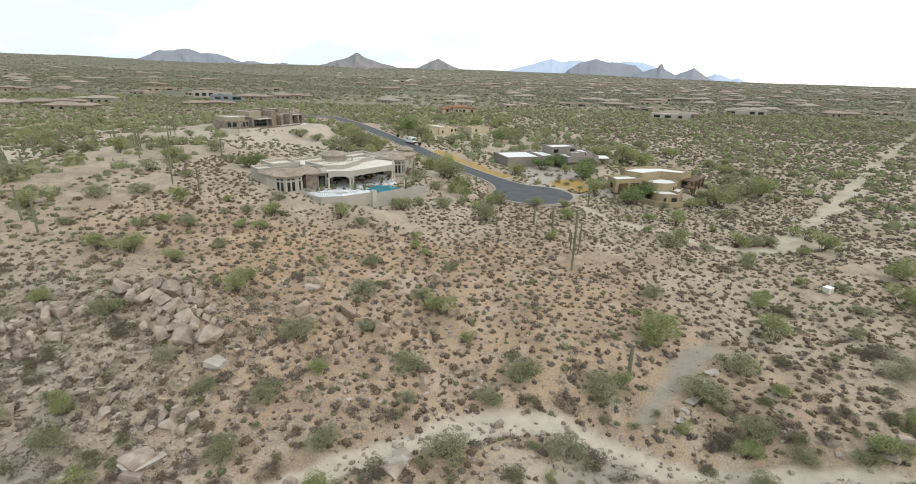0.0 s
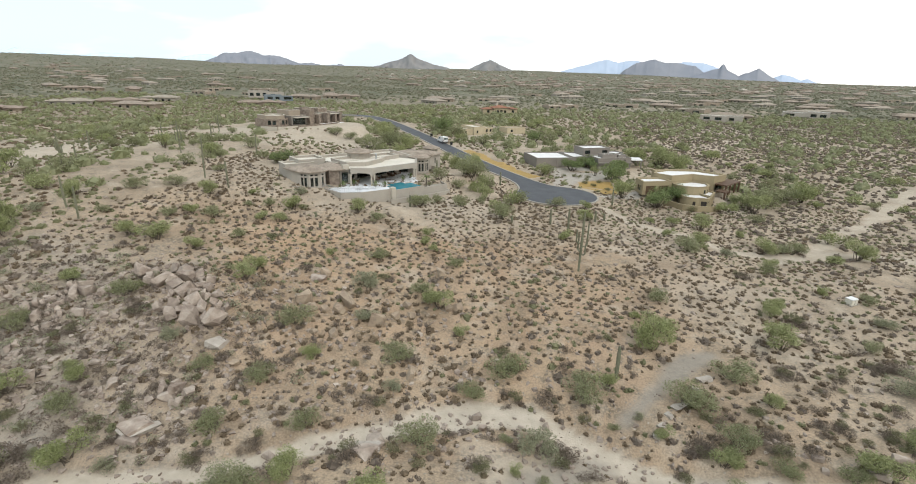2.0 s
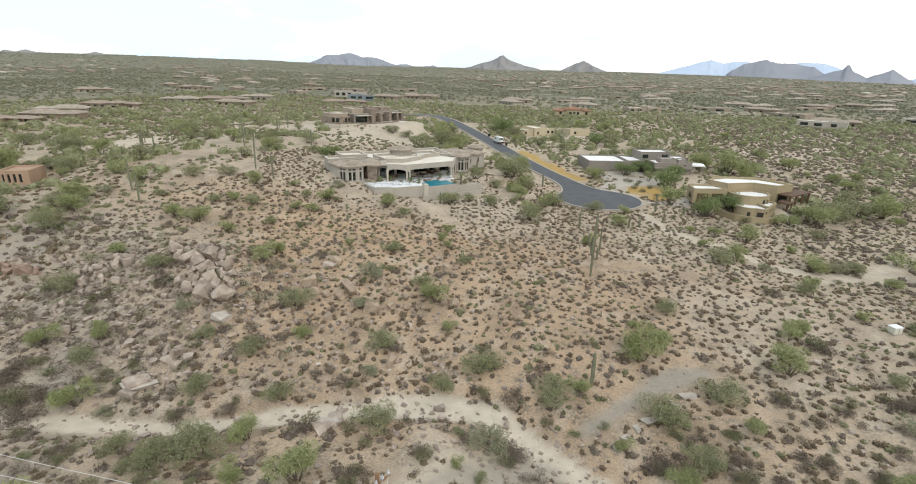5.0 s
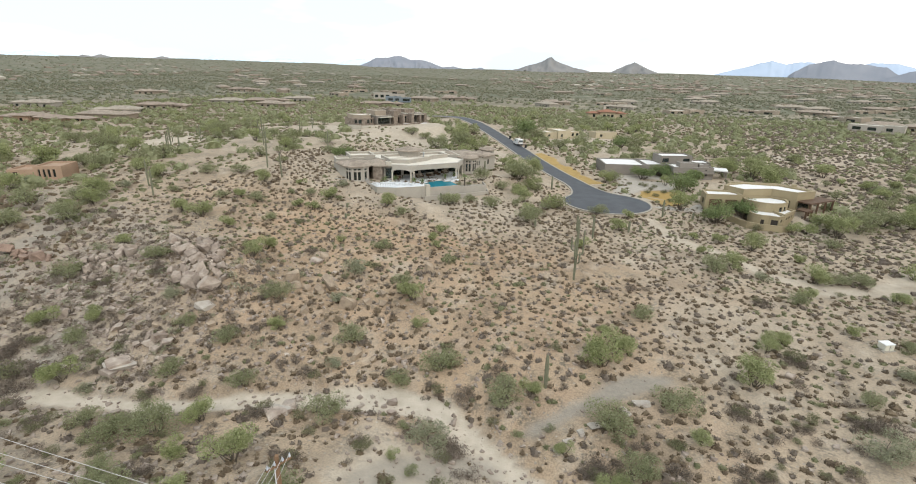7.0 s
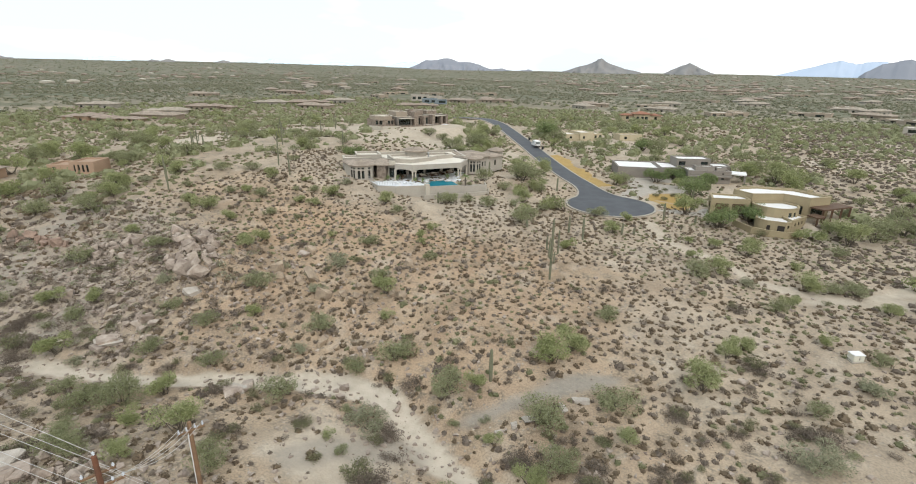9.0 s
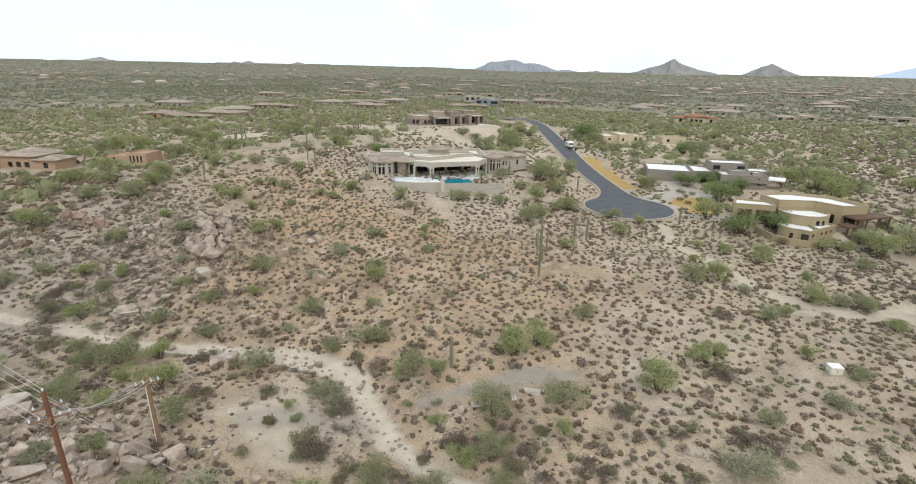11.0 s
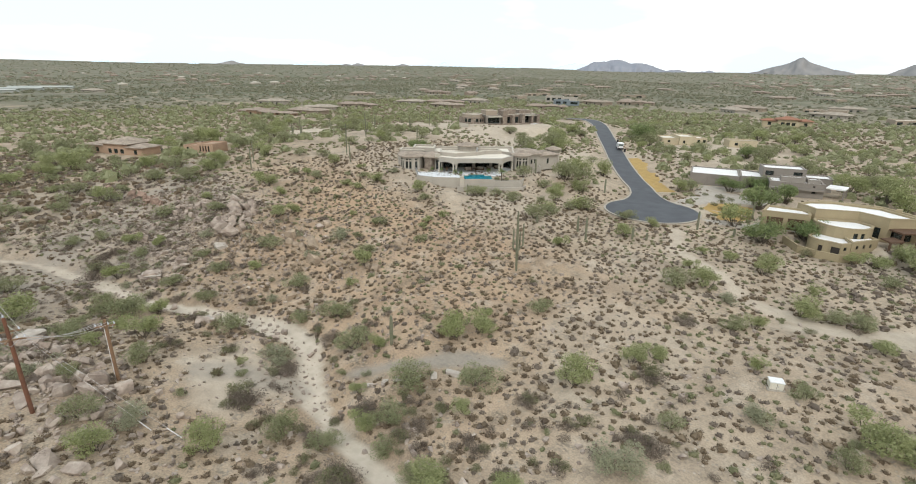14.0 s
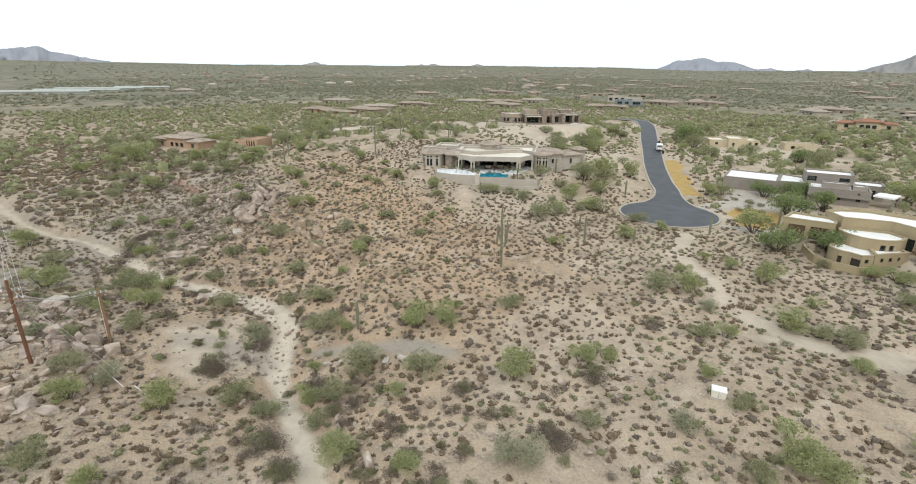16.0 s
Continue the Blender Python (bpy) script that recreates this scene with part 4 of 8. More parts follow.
def shrub_proto(seed, count, leaf, height, twiggy, core=0):
    """A low cushion of twigs and leaves, unit radius, round a dense heart."""
    rng = np.random.default_rng(seed)
    way = rng.normal(size=(count, 3))
    way /= np.linalg.norm(way, axis=1, keepdims=True)
    way[:, 2] = np.abs(way[:, 2])
    lump = 1 + 0.2 * np.sin(3 * np.arctan2(way[:, 1:2], way[:, :1]) + seed) * (1 - way[:, 2:3])
    c = way * (0.62 + 0.34 * rng.random((count, 1)) ** 0.7) * (1, 1, height) * lump
    t = [leaf_tris(c, leaf, rng, 1.5 if leaf < 0.25 else 1.0)]
    for _ in range(twiggy):
        a = rng.random() * 6.28
        q = np.array([math.cos(a), math.sin(a), height * rng.uniform(0.5, 1.3)]) * rng.uniform(0.8, 1.1)
        p = np.array([0, 0, -0.1])
        s = np.cross(q - p, rng.normal(size=3))
        s = s / np.linalg.norm(s) * 0.03
        t.append(np.array([(p - s, p + s, q)]))
    if core:
        k = np.arange(core) * 2 * np.pi / core
        r = 0.76 * (1 + 0.16 * np.sin(3 * k + seed) + 0.1 * rng.normal(size=core))
        low = np.stack([r * np.cos(k), r * np.sin(k), 0 * k - 0.1], 1)
        mid = np.stack([0.8 * r * np.cos(k + 0.3), 0.8 * r * np.sin(k + 0.3), 0.45 * height * (1 + 0.25 * rng.normal(size=core))], 1)
        top = np.array([0.1 * rng.normal(), 0.1 * rng.normal(), 0.82 * height])
        for i in range(core):
            j = (i + 1) % core
            t.append(np.array([(low[i], low[j], mid[j]), (low[i], mid[j], mid[i]), (mid[i], mid[j], top)]))
    return np.concatenate(t)


def plan_points(rng, x0, x1, y0, y1, gap, keep, loose=0.75):
    """Jittered points over a stretch of the plan."""
    gx, gy = np.meshgrid(np.arange(x0, x1, gap), np.arange(y0, y1, gap))
    p = np.stack([gx.ravel(), gy.ravel()], 1) + rng.uniform(-loose, loose, (gx.size, 2)) * gap
    x, y = p.T
    ok = keep(x, y) & (x < np.maximum(0.95 * y + 14, 84))
    d, _ = road_at(x, y)
    ok &= d > ROAD_HALF + 1.2
    ok &= off_line(x, y, WASH_XY)[0] + 1.6 * wobble(x, y, 5, 21) > 2.0
    ok &= off_line(x, y, SPUR)[0] > 1.9
    ok &= off_line(x, y, TRAIL)[0] + 2.5 * wobble(x, y, 6, 55) > 1.5
    ok &= off_line(x, y, GULLY)[0] + 3.0 * wobble(x, y, 6, 56) > 1.0
    ok &= off_line(x, y, VERGE_LINE)[0] > 2.4
    ok &= np.hypot(x - 33, y - 142) > 5.5
    for a, b, r, _ in PADS:
        ok &= np.hypot(x - a, y - b) > r - 0.5
    return p[ok]


def stuff(name, points, protos, radius, rng, material, label, category, sink=0.06):
    """One object of many small plants or stones."""
    n = len(points)
    z = land(points[:, 0], points[:, 1])
    r = radius(n)
    turn = rng.random(n) * 2 * np.pi
    which = rng.integers(0, len(protos), n)
    tris, tint = [], []
    for k, proto in enumerate(protos):
        i = np.where(which == k)[0]
        c, s = np.cos(turn[i])[:, None, None], np.sin(turn[i])[:, None, None]
        x, y, h = proto[None, :, :, 0], proto[None, :, :, 1], proto[None, :, :, 2]
        rr = r[i][:, None, None]
        out = np.stack([(c * x - s * y) * rr, (s * x + c * y) * rr, h * rr], -1)
        out += np.stack([points[i, 0], points[i, 1], z[i] - sink * r[i]], -1)[:, None, None, :]
        tris.append(out.reshape(-1, 3, 3))
        tint.append(np.repeat(rng.random(len(i)), len(proto)))
    me = soup_mesh(name, np.concatenate(tris), material, np.concatenate(tint))
    return tagged(new(name, me), label, category, kind="stuff")


NEAR = lambda x, y: (x > -62) & (x < 95) & (y < 135)


def build_scrub():
    rng = np.random.default_rng(3)
    p = plan_points(rng, -66, 98, 8, 137, 1.14, lambda x, y: NEAR(x, y) & (wobble(x, y, 12, 41) + 0.7 * wobble(x, y, 4, 42) > -0.27 - 0.09 * step(x, 30, 45) - 0.5 * (np.hypot(x - 33, y - 71) < 12)), 0.56)
    sandy = np.hypot(p[:, 0] - 14, (p[:, 1] - 35) * 1.3) < 11
    p = p[~sandy | (rng.random(len(p)) < 0.45)]
    stony = np.exp(-((p[:, 0] + 34) / 18) ** 2 - ((p[:, 1] - 38) / 18) ** 2)
    kind = rng.random(len(p)) + 0.6 * wobble(p[:, 0], p[:, 1], 18, 43) - 0.08
    kind = np.where(rng.random(len(p)) < 0.6 * stony, 0.6, kind)
    small = [shrub_proto(100 + i, 25, 0.24, 0.78, 3, 6) for i in range(6)]
    size = lambda n: (0.2 + 0.34 * rng.random(n)) * (1 + 0.8 * rng.random(n) * (rng.random(n) > 0.8))
    stuff("bursage_scrub", p[kind < 0.55], small, size, rng, M_SHRUB, "low brown bursage shrubs scattered over bare soil", "shrubs")
    stuff("grey_scrub", p[(kind >= 0.55) & (kind < 0.78)], small, lambda n: size(n) * 1.1, rng, M_SHRUB_GREY, "grey leafless low shrubs scattered over bare soil", "shrubs")
    stuff("green_scrub", p[kind >= 0.78], small, size, rng, M_SHRUB_GREEN, "small dull green shrubs scattered over bare soil", "shrubs")
    bank = [shrub_proto(110 + i, 110, 0.13, 0.85, 8) for i in range(4)]
    p = plan_points(rng, -66, 8, 8, 62, 1.75, lambda x, y: (wobble(x, y, 8, 53) > -0.2 + 0.25 * step(x, -34, -20) * step(y, 30, 40)) & ((x < -14) | (y < 26)))
    kind = rng.random(len(p))
    stuff("bank_scrub", p[kind < 0.6], bank, lambda n: rng.uniform(0.4, 1.0, n), rng, M_SHRUB_GREY, "knee-high grey-brown shrubs thick on the stony bank", "shrubs")
    stuff("bank_greenery", p[kind >= 0.6], bank, lambda n: rng.uniform(0.5, 1.15, n), rng, M_GREYGREEN, "knee-high grey-green shrubs on the stony bank", "shrubs")
    p = plan_points(rng, -66, 98, -40, 9, 1.5, lambda x, y: wobble(x, y, 12, 41) + 0.7 * wobble(x, y, 4, 42) > -0.25, 0.6)
    stuff("back_scrub", p, small, size, rng, M_SHRUB, "low brown shrubs over bare soil below the poles", "shrubs")
    around = lambda x, y: ~NEAR(x, y) & (x > -180) & (x < 150) & (y < 235)
    mid = [shrub_proto(120 + i, 9, 0.24, 0.78, 0, 5) for i in range(5)]
    p = plan_points(rng, -180, 150, -20, 236, 1.9, lambda x, y: around(x, y) & (wobble(x, y, 16, 44) + 0.5 * wobble(x, y, 5, 45) > -0.25 + 0.3 * ((x > -150) & (x < 5) & (y > 84))))
    kind = rng.random(len(p)) + 0.5 * wobble(p[:, 0], p[:, 1], 30, 48)
    stuff("mid_brown_scrub", p[kind < 0.55], mid, lambda n: rng.uniform(0.4, 0.8, n), rng, M_SHRUB, "brown low scrub across the rise", "shrubs")
    stuff("mid_green_scrub", p[kind >= 0.55], mid, lambda n: rng.uniform(0.45, 1.1, n), rng, M_SHRUB_GREEN, "dull green scrub across the rise", "shrubs")
    p = plan_points(rng, -165, -58, -15, 72, 2.15, lambda x, y: (wobble(x, y, 9, 57) > -0.3) & (y < 62 + 0.15 * (x + 60)))
    kind = rng.random(len(p))
    stuff("stony_slope_scrub", p[kind < 0.6], mid, lambda n: rng.uniform(0.5, 1.2, n), rng, M_SHRUB_GREY, "grey-brown scrub thick on the stony slope", "shrubs")
    stuff("brown_slope_scrub", p[kind >= 0.6], mid, lambda n: rng.uniform(0.6, 1.5, n), rng, M_SHRUB, "brown scrub thick on the stony slope", "shrubs")
    low = [shrub_proto(130 + i, 5, 0.34, 0.78, 0, 4) for i in range(5)]
    p = plan_points(rng, -340, 330, -20, 410, 3.2, lambda x, y: ~NEAR(x, y) & ~around(x, y) & (wobble(x, y, 16, 44) + 0.5 * wobble(x, y, 5, 45) > -0.25))
    kind = rng.random(len(p)) + 0.5 * wobble(p[:, 0], p[:, 1], 40, 49)
    stuff("plain_brown_scrub", p[kind < 0.45], low, lambda n: rng.uniform(0.6, 1.1, n), rng, M_SHRUB, "brown low scrub across the plain", "shrubs")
    stuff("plain_green_scrub", p[kind >= 0.45], low, lambda n: rng.uniform(0.7, 1.5, n), rng, M_SHRUB_GREEN, "dull green scrub across the plain", "shrubs")
    p = plan_points(rng, 60, 300, 88, 360, 2.7, lambda x, y: (~NEAR(x, y)) | (x > 62) & (wobble(x, y, 14, 51) > -0.3))
    stuff("flat_scrub", p, low, lambda n: rng.uniform(0.5, 1.15, n), rng, M_SHRUB_GREY, "grey-brown scrub thick on the flat behind the houses", "shrubs")
    trees = [shrub_proto(140 + i, 44, 0.19, 1.0, 0, 7) for i in range(5)]
    p = plan_points(rng, -340, 330, 0, 420, 6.8, lambda x, y: ~NEAR(x, y) & (wobble(x, y, 40, 46) > -0.32 + 0.42 * ((x > -125) & (x < 0) & (y < 235))))
    stuff("mid_bushes", p, trees, lambda n: 1.0 + 1.9 * rng.random(n) ** 1.5, rng, M_OLIVE, "olive green bushes scattered across the plain", "bushes")
    far = [shrub_proto(160 + i, 3, 0.34, 0.72, 0, 4) for i in range(5)]
    nearer = lambda x, y: (y < 760) & (np.abs(x) < 700)
    beyond = lambda x, y: ((np.abs(x) > 325) | (y > 405)) & (y > -0.05 * x - 60)
    p = plan_points(rng, -1300, 900, -140, 1500, 6.4, lambda x, y: beyond(x, y) & nearer(x, y) & (wobble(x, y, 60, 47) + 0.6 * wobble(x, y, 14, 50) > -0.3))
    q = plan_points(rng, -1300, 900, -140, 1500, 9.0, lambda x, y: beyond(x, y) & ~nearer(x, y) & (wobble(x, y, 60, 47) > -0.32))
    p = np.concatenate([p, q])
    stuff("far_scrub", p, far, lambda n: 0.9 + 2.4 * rng.random(n) ** 2, rng, M_FAR_GREEN, "grey-green scrub thick over the far plain", "scrub")
    far = [shrub_proto(170 + i, 1, 0.34, 0.6, 0, 4) for i in range(5)]
    p = plan_points(rng, -4200, 2600, -300, 4000, 47, lambda x, y: ((y > 1400) | (x < -1200) | (x > 850)) & (y > -0.04 * np.abs(x)))
    stuff("distant_scrub", p, far, lambda n: rng.uniform(2.5, 6.5, n), rng, M_FAR_GREEN, "hazy green scrub towards the horizon", "scrub")


build_scrub()


# ---------------------------------------------------------------- saguaros
def ribbed(points, radii, ribs=11):
    """A ribbed, round-ended cactus limb along points."""
    pts = [Vector(p) for p in points]
    verts, faces, n = [], [], ribs * 2
    for i, p in enumerate(pts):
        way = (pts[min(i + 1, len(pts) - 1)] - pts[max(i - 1, 0)]).normalized()
        side = way.cross(Vector((0.2, 0.97, 0.1))).normalized()
        up = side.cross(way)
        for k in range(n):
            r = radii[i] * (1.0 if k % 2 == 0 else 0.82)
            verts.append(p + r * (side * math.cos(2 * math.pi * k / n) + up * math.sin(2 * math.pi * k / n)))
        if i:
            a, b = (i - 1) * n, i * n
            faces += [(a + k, a + (k + 1) % n, b + (k + 1) % n, b + k) for k in range(n)]
    faces += [tuple(range(n))[::-1], tuple(range((len(pts) - 1) * n, len(pts) * n))]
    return verts, faces


def saguaro(x, y, h, arms, material, label, r=0.24):
    ob = thing("saguaro", pose(x, y, land_at(x, y) - 0.15, 0, 0, RNG.random() * 360), label, "cactus")
    zs = [0, 0.15 * h, 0.45 * h, 0.75 * h, 0.93 * h, 0.98 * h, h]
    rs = [r * k for k in (0.85, 0.95, 1.08, 1.0, 0.8, 0.55, 0.15)]
    mesh_object("stem", *ribbed([(0.02 * z, 0.01 * z, z) for z in zs], rs), material, ob, smooth=False)
    for a, z0, rise, out in arms:
        c, s = math.cos(a), math.sin(a)
        z0, rise = z0 * h, rise * h
        pts = [(c * 0.1, s * 0.1, z0), (c * out * 0.7, s * out * 0.7, z0 + 0.05), (c * out, s * out, z0 + 0.35), (c * out, s * out, z0 + rise * 0.6), (c * out, s * out, z0 + rise * 0.95), (c * out, s * out, z0 + rise)]
        mesh_object("arm", *ribbed(pts, [r * k for k in (0.5, 0.62, 0.68, 0.7, 0.5, 0.12)], 9), material, ob)
    return ob


ARMED = [(0.3, 0.38, 0.34, 0.75), (2.2, 0.42, 0.4, 0.7), (3.9, 0.33, 0.3, 0.8), (5.2, 0.48, 0.22, 0.65)]
saguaro(20.3, 78.8, 10.6, [(a, b, c, d * 1.35) for a, b, c, d in ARMED] + [(1.2, 0.3, 0.2, 0.9)], M_CACTUS, "tall green saguaro with five upright arms", 0.2)
for x, y, h, n in [(-73, 115, 9.5, 3), (-88, 129.6, 6, 2), (-55, 95.5, 10, 0), (-88, 96.5, 6.5, 2), (-58.7, 125, 6.5, 1), (-87, 156, 7, 3), (-62, 70.7, 6.5, 0), (-94, 102.7, 7.5, 3), (-66.6, 73.6, 6.6, 0), (-48, 92, 6.5, 0), (-86.6, 99, 5.2, 1), (-100, 118, 6, 2), (-80, 140, 6.5, 2)]:
    saguaro(x, y, h * 0.86, ARMED[:n], M_CACTUS, "slender saguaro with upright arms on the rise" if n else "single-stemmed saguaro on the rise", 0.17)
for x, y, h in [(21.7, 51.2, 4.4), (20.6, 100, 4.8), (17.1, 102.7, 3.6), (5.5, 133.9, 3.8), (-10.8, 125.5, 4.0), (27, 106.6, 2.6), (29.2, 108.1, 1.6), (33.5, 122.5, 4.2), (8.9, 100, 1.8), (-13, 101.5, 2.8), (-26.5, 84.5, 1.2), (-29, 89, 1.1), (38.5, 142, 4.2), (40, 124.5, 2.0), (-4, 128, 3.4)]:
    saguaro(x, y, h, [], M_CACTUS, "short single-stemmed saguaro among low scrub", 0.22)


# ---------------------------------------------------------------- rocks
def rock_mesh(seed, points=60, flat=0.7, square=0.55, wear=0.5):
    """A block of weathered granite: a jointed box with split faces and worn edges."""
    rng = np.random.default_rng(seed)
    p = rng.uniform(-1, 1, (points, 3))
    p = np.sign(p) * np.abs(p) ** (1 - square) * 0.9
    for _ in range(5):
        w = rng.normal(size=3)
        w /= np.linalg.norm(w)
        p -= np.maximum(p @ w - rng.uniform(0.55, 0.9), 0)[:, None] * w
    p *= (1, rng.uniform(0.55, 0.85), flat)
    bm = bmesh.new()
    for q in p:
        bm.verts.new(q)
    hull = bmesh.ops.convex_hull(bm, input=bm.verts[:])
    bmesh.ops.delete(bm, geom=[g for g in hull["geom_interior"] if isinstance(g, bmesh.types.BMVert)], context="VERTS")
    bmesh.ops.dissolve_limit(bm, angle_limit=radians(16), verts=bm.verts[:], edges=bm.edges[:])
    if wear:
        bmesh.ops.bevel(bm, geom=bm.edges[:], offset=0.16 * wear, segments=2, profile=0.5, affect="EDGES", clamp_overlap=True)
        for v in bm.verts:
            v.co += Vector(rng.normal(0, 0.022, 3)) * flat
    bmesh.ops.triangulate(bm, faces=bm.faces[:])
    bmesh.ops.recalc_face_normals(bm, faces=bm.faces)
    me = bpy.data.meshes.new("boulder")
    bm.to_mesh(me)
    bm.free()
    me.materials.append(M_ROCK)
    return me


ROCKS = [rock_mesh(200 + i, 22 + 6 * (i % 4), 0.62 + 0.09 * (i % 5), 0.55, 1.0) for i in range(12)]
SLABS = [rock_mesh(230 + i, 40, 0.32, 0.55, 0.7) for i in range(4)]


def boulder(x, y, r, flat=False, material=None, label="", tilt=18):
    src = (SLABS if flat else ROCKS)[int(RNG.integers(4 if flat else 12))]
    ob = new("boulder", src)
    if material is not None:
        ob.material_slots[0].link = "OBJECT"
        ob.material_slots[0].material = material
    k = r * RNG.uniform(0.85, 1.05)
    ob.matrix_world = Matrix.Translation((x, y, land_at(x, y) + k * (0.08 if flat else 0.38))) @ Euler([radians(RNG.uniform(-tilt, tilt)), radians(RNG.uniform(-tilt, tilt)), RNG.random() * 6.28]).to_matrix().to_4x4() @ Matrix.Diagonal((k, k, k, 1))
    return tagged(ob, label or "weathered pinkish granite boulder on the slope", "boulder", "boulders of the outcrop")


# boulders: x, y, radius
HEAP = [
    (-37.5, 55.6, 1.4), (-35.9, 56.1, 1.1), (-37.7, 59.4, 0.8), (-36.1, 59.0, 1.1), (-33.8, 58.2, 0.95), (-33.3, 54.2, 1.2), (-31.1, 52.6, 1.2), (-29.8, 51.9, 0.95),
    (-32.9, 50.2, 1.2), (-35.0, 51.1, 0.95), (-33.3, 52.0, 0.8), (-27.2, 50.7, 1.6), (-30.4, 50.3, 1.6), (-30.3, 54.1, 0.8), (-29.4, 54.9, 0.75), (-28.1, 53.3, 0.6),
    (-27.1, 53.2, 0.55), (-31.0, 55.9, 0.7), (-29.2, 53.5, 0.6), (-41.5, 57.6, 1.4), (-39.5, 56.3, 1), (-32.3, 54.4, 0.9), (-35.0, 52.9, 0.4), (-35.3, 52.3, 0.4),
    (-40.2, 58.5, 0.7), (-32.2, 56.7, 0.6), (-28.4, 50.4, 0.9), (-32.2, 51.1, 0.8), (-34.6, 57.2, 1.2), (-31.6, 57.6, 0.9), (-34.9, 54.6, 1.3),
]
TAN_BOULDERS = [
    (-19.0, 66.6, 1.3), (-19.2, 58.9, 1.6), (-17.7, 57.7, 1), (-13.4, 60.1, 1.7), (-14.2, 58.5, 1.2), (-16.1, 58.0, 0.8), (-8.5, 57.5, 1.3), (-15.9, 53.3, 0.95),
    (-13.5, 53.8, 0.9), (-8.5, 64.6, 0.8), (-9.1, 63.6, 0.6), (-7.3, 66.0, 0.6), (-5.5, 62.0, 0.9), (-4.4, 60.2, 0.9), (-6.7, 59.4, 0.8), (-2.5, 49.7, 1.1),
    (-22.4, 45.7, 0.7), (-22.9, 50.8, 0.5), (-22.1, 51.6, 0.5), (-20.8, 50.8, 0.55), (-22.6, 49.8, 0.35), (-28.8, 42.7, 0.6), (-0.2, 49.8, 0.6), (-2.3, 61.0, 0.5),
    (1.6, 63.3, 1), (0.2, 62.9, 0.8), (-12.3, 56.2, 0.5), (-27.8, 45.5, 0.45), (-2, 71.5, 1.1),
]
LEDGE = [
    (-47.1, 51.9, 1.3), (-47.0, 54.1, 1), (-45.9, 53.0, 1), (-49.1, 53.7, 0.85), (-47.3, 50.1, 0.8), (-44.3, 49.3, 1), (-50.3, 49.6, 0.85), (-50.7, 48.9, 0.8),
    (-49.5, 50.0, 0.6), (-48.4, 47.8, 1.1), (-46.2, 46.5, 0.75), (-47.0, 46.2, 0.7), (-40.5, 46.0, 0.65), (-42.0, 39.3, 1.2), (-56.3, 49.9, 0.5), (-43.3, 58.2, 0.8),
    (-39.2, 55.8, 0.9), (-37.0, 42.7, 0.75), (-41.0, 49.4, 0.7), (-39.3, 49.3, 0.6), (-54.2, 50.1, 0.6), (-51.3, 47.9, 0.7), (-49.3, 51.0, 0.6), (-48.7, 54.1, 0.6),
    (-46.3, 48.7, 0.6), (-47.1, 43.3, 0.9), (-43.8, 53.4, 1), (-47.1, 42.5, 0.5),
]
LOW_SLABS = [(-47.5, 55.9, 1.2), (-44.5, 57.6, 0.8), (-33.8, 48.2, 1), (-45.0, 44.8, 0.95), (-41.7, 42.4, 0.85), (-33.9, 42.9, 1.4), (-35.0, 43.4, 1), (-27.7, 45.4, 0.8), (-37.5, 44.5, 0.6), (-34.6, 45.1, 0.6), (-33.6, 41.0, 1.5), (-19.6, 65.2, 1.6)]
SLOPE_ROCKS = [
    (-26.4, 41.1, 1.1), (-24.9, 41.0, 0.9), (-27.9, 40.9, 0.9), (-25.6, 39.9, 0.8), (-27.0, 40.0, 0.9), (-23.4, 39.2, 0.6), (-28.5, 39.7, 0.7), (-26.9, 42.0, 0.7), (-27.5, 36.4, 2.5), (-27.5, 35, 1.7),
    (-42.2, 39.4, 0.9), (-33, 33.6, 1.5), (-4.2, 37.1, 1.7), (-4, 38.4, 1.2),
    (-13.6, 35.6, 0.8), (6.5, 42.4, 0.6), (13.3, 44, 0.6), (5.8, 44.2, 0.8), (2.9, 51, 0.5), (4, 50.4, 0.5), (7.8, 49.2, 0.4), (42.9, 38.9, 1.4),
    (45.6, 40.3, 1.1), (48.2, 63.2, 0.9), (38.5, 40.7, 0.7), (3.5, 48.8, 0.6), (19.2, 15.8, 1.7), (21.7, 17.3, 1.5), (8.1, 15.5, 1.6), (16.3, 14.2, 0.9),
]
POLE_ROCKS = [
    (20.7, 15.4, 1), (19.9, 14.6, 0.6), (13.7, 14.9, 0.6), (13.9, 14.1, 0.5), (3.2, 18.1, 1.2), (6.6, 16.4, 0.8), (5.7, 20.6, 1.2), (7.3, 21.9, 1.3),
    (-2.6, 19.7, 0.8), (-3.4, 21.2, 0.9), (-3.4, 20.5, 0.8), (-8.4, 17.7, 2.4), (3.9, 14.9, 1.6), (4.9, 17.7, 0.9), (7.1, 18.2, 1), (9.8, 20.7, 1.3),
    (9.5, 22, 0.8), (10.4, 23.6, 1), (22.5, 23.6, 0.7), (17.4, 26.8, 0.6), (12.3, 26.4, 0.6), (21.2, 21.7, 0.5), (22.5, 16.1, 0.5), (5.3, 18.9, 0.7),
    (10.7, 16.7, 0.8), (-8, 17.2, 1.2), (-1.2, 14.9, 0.6),
]
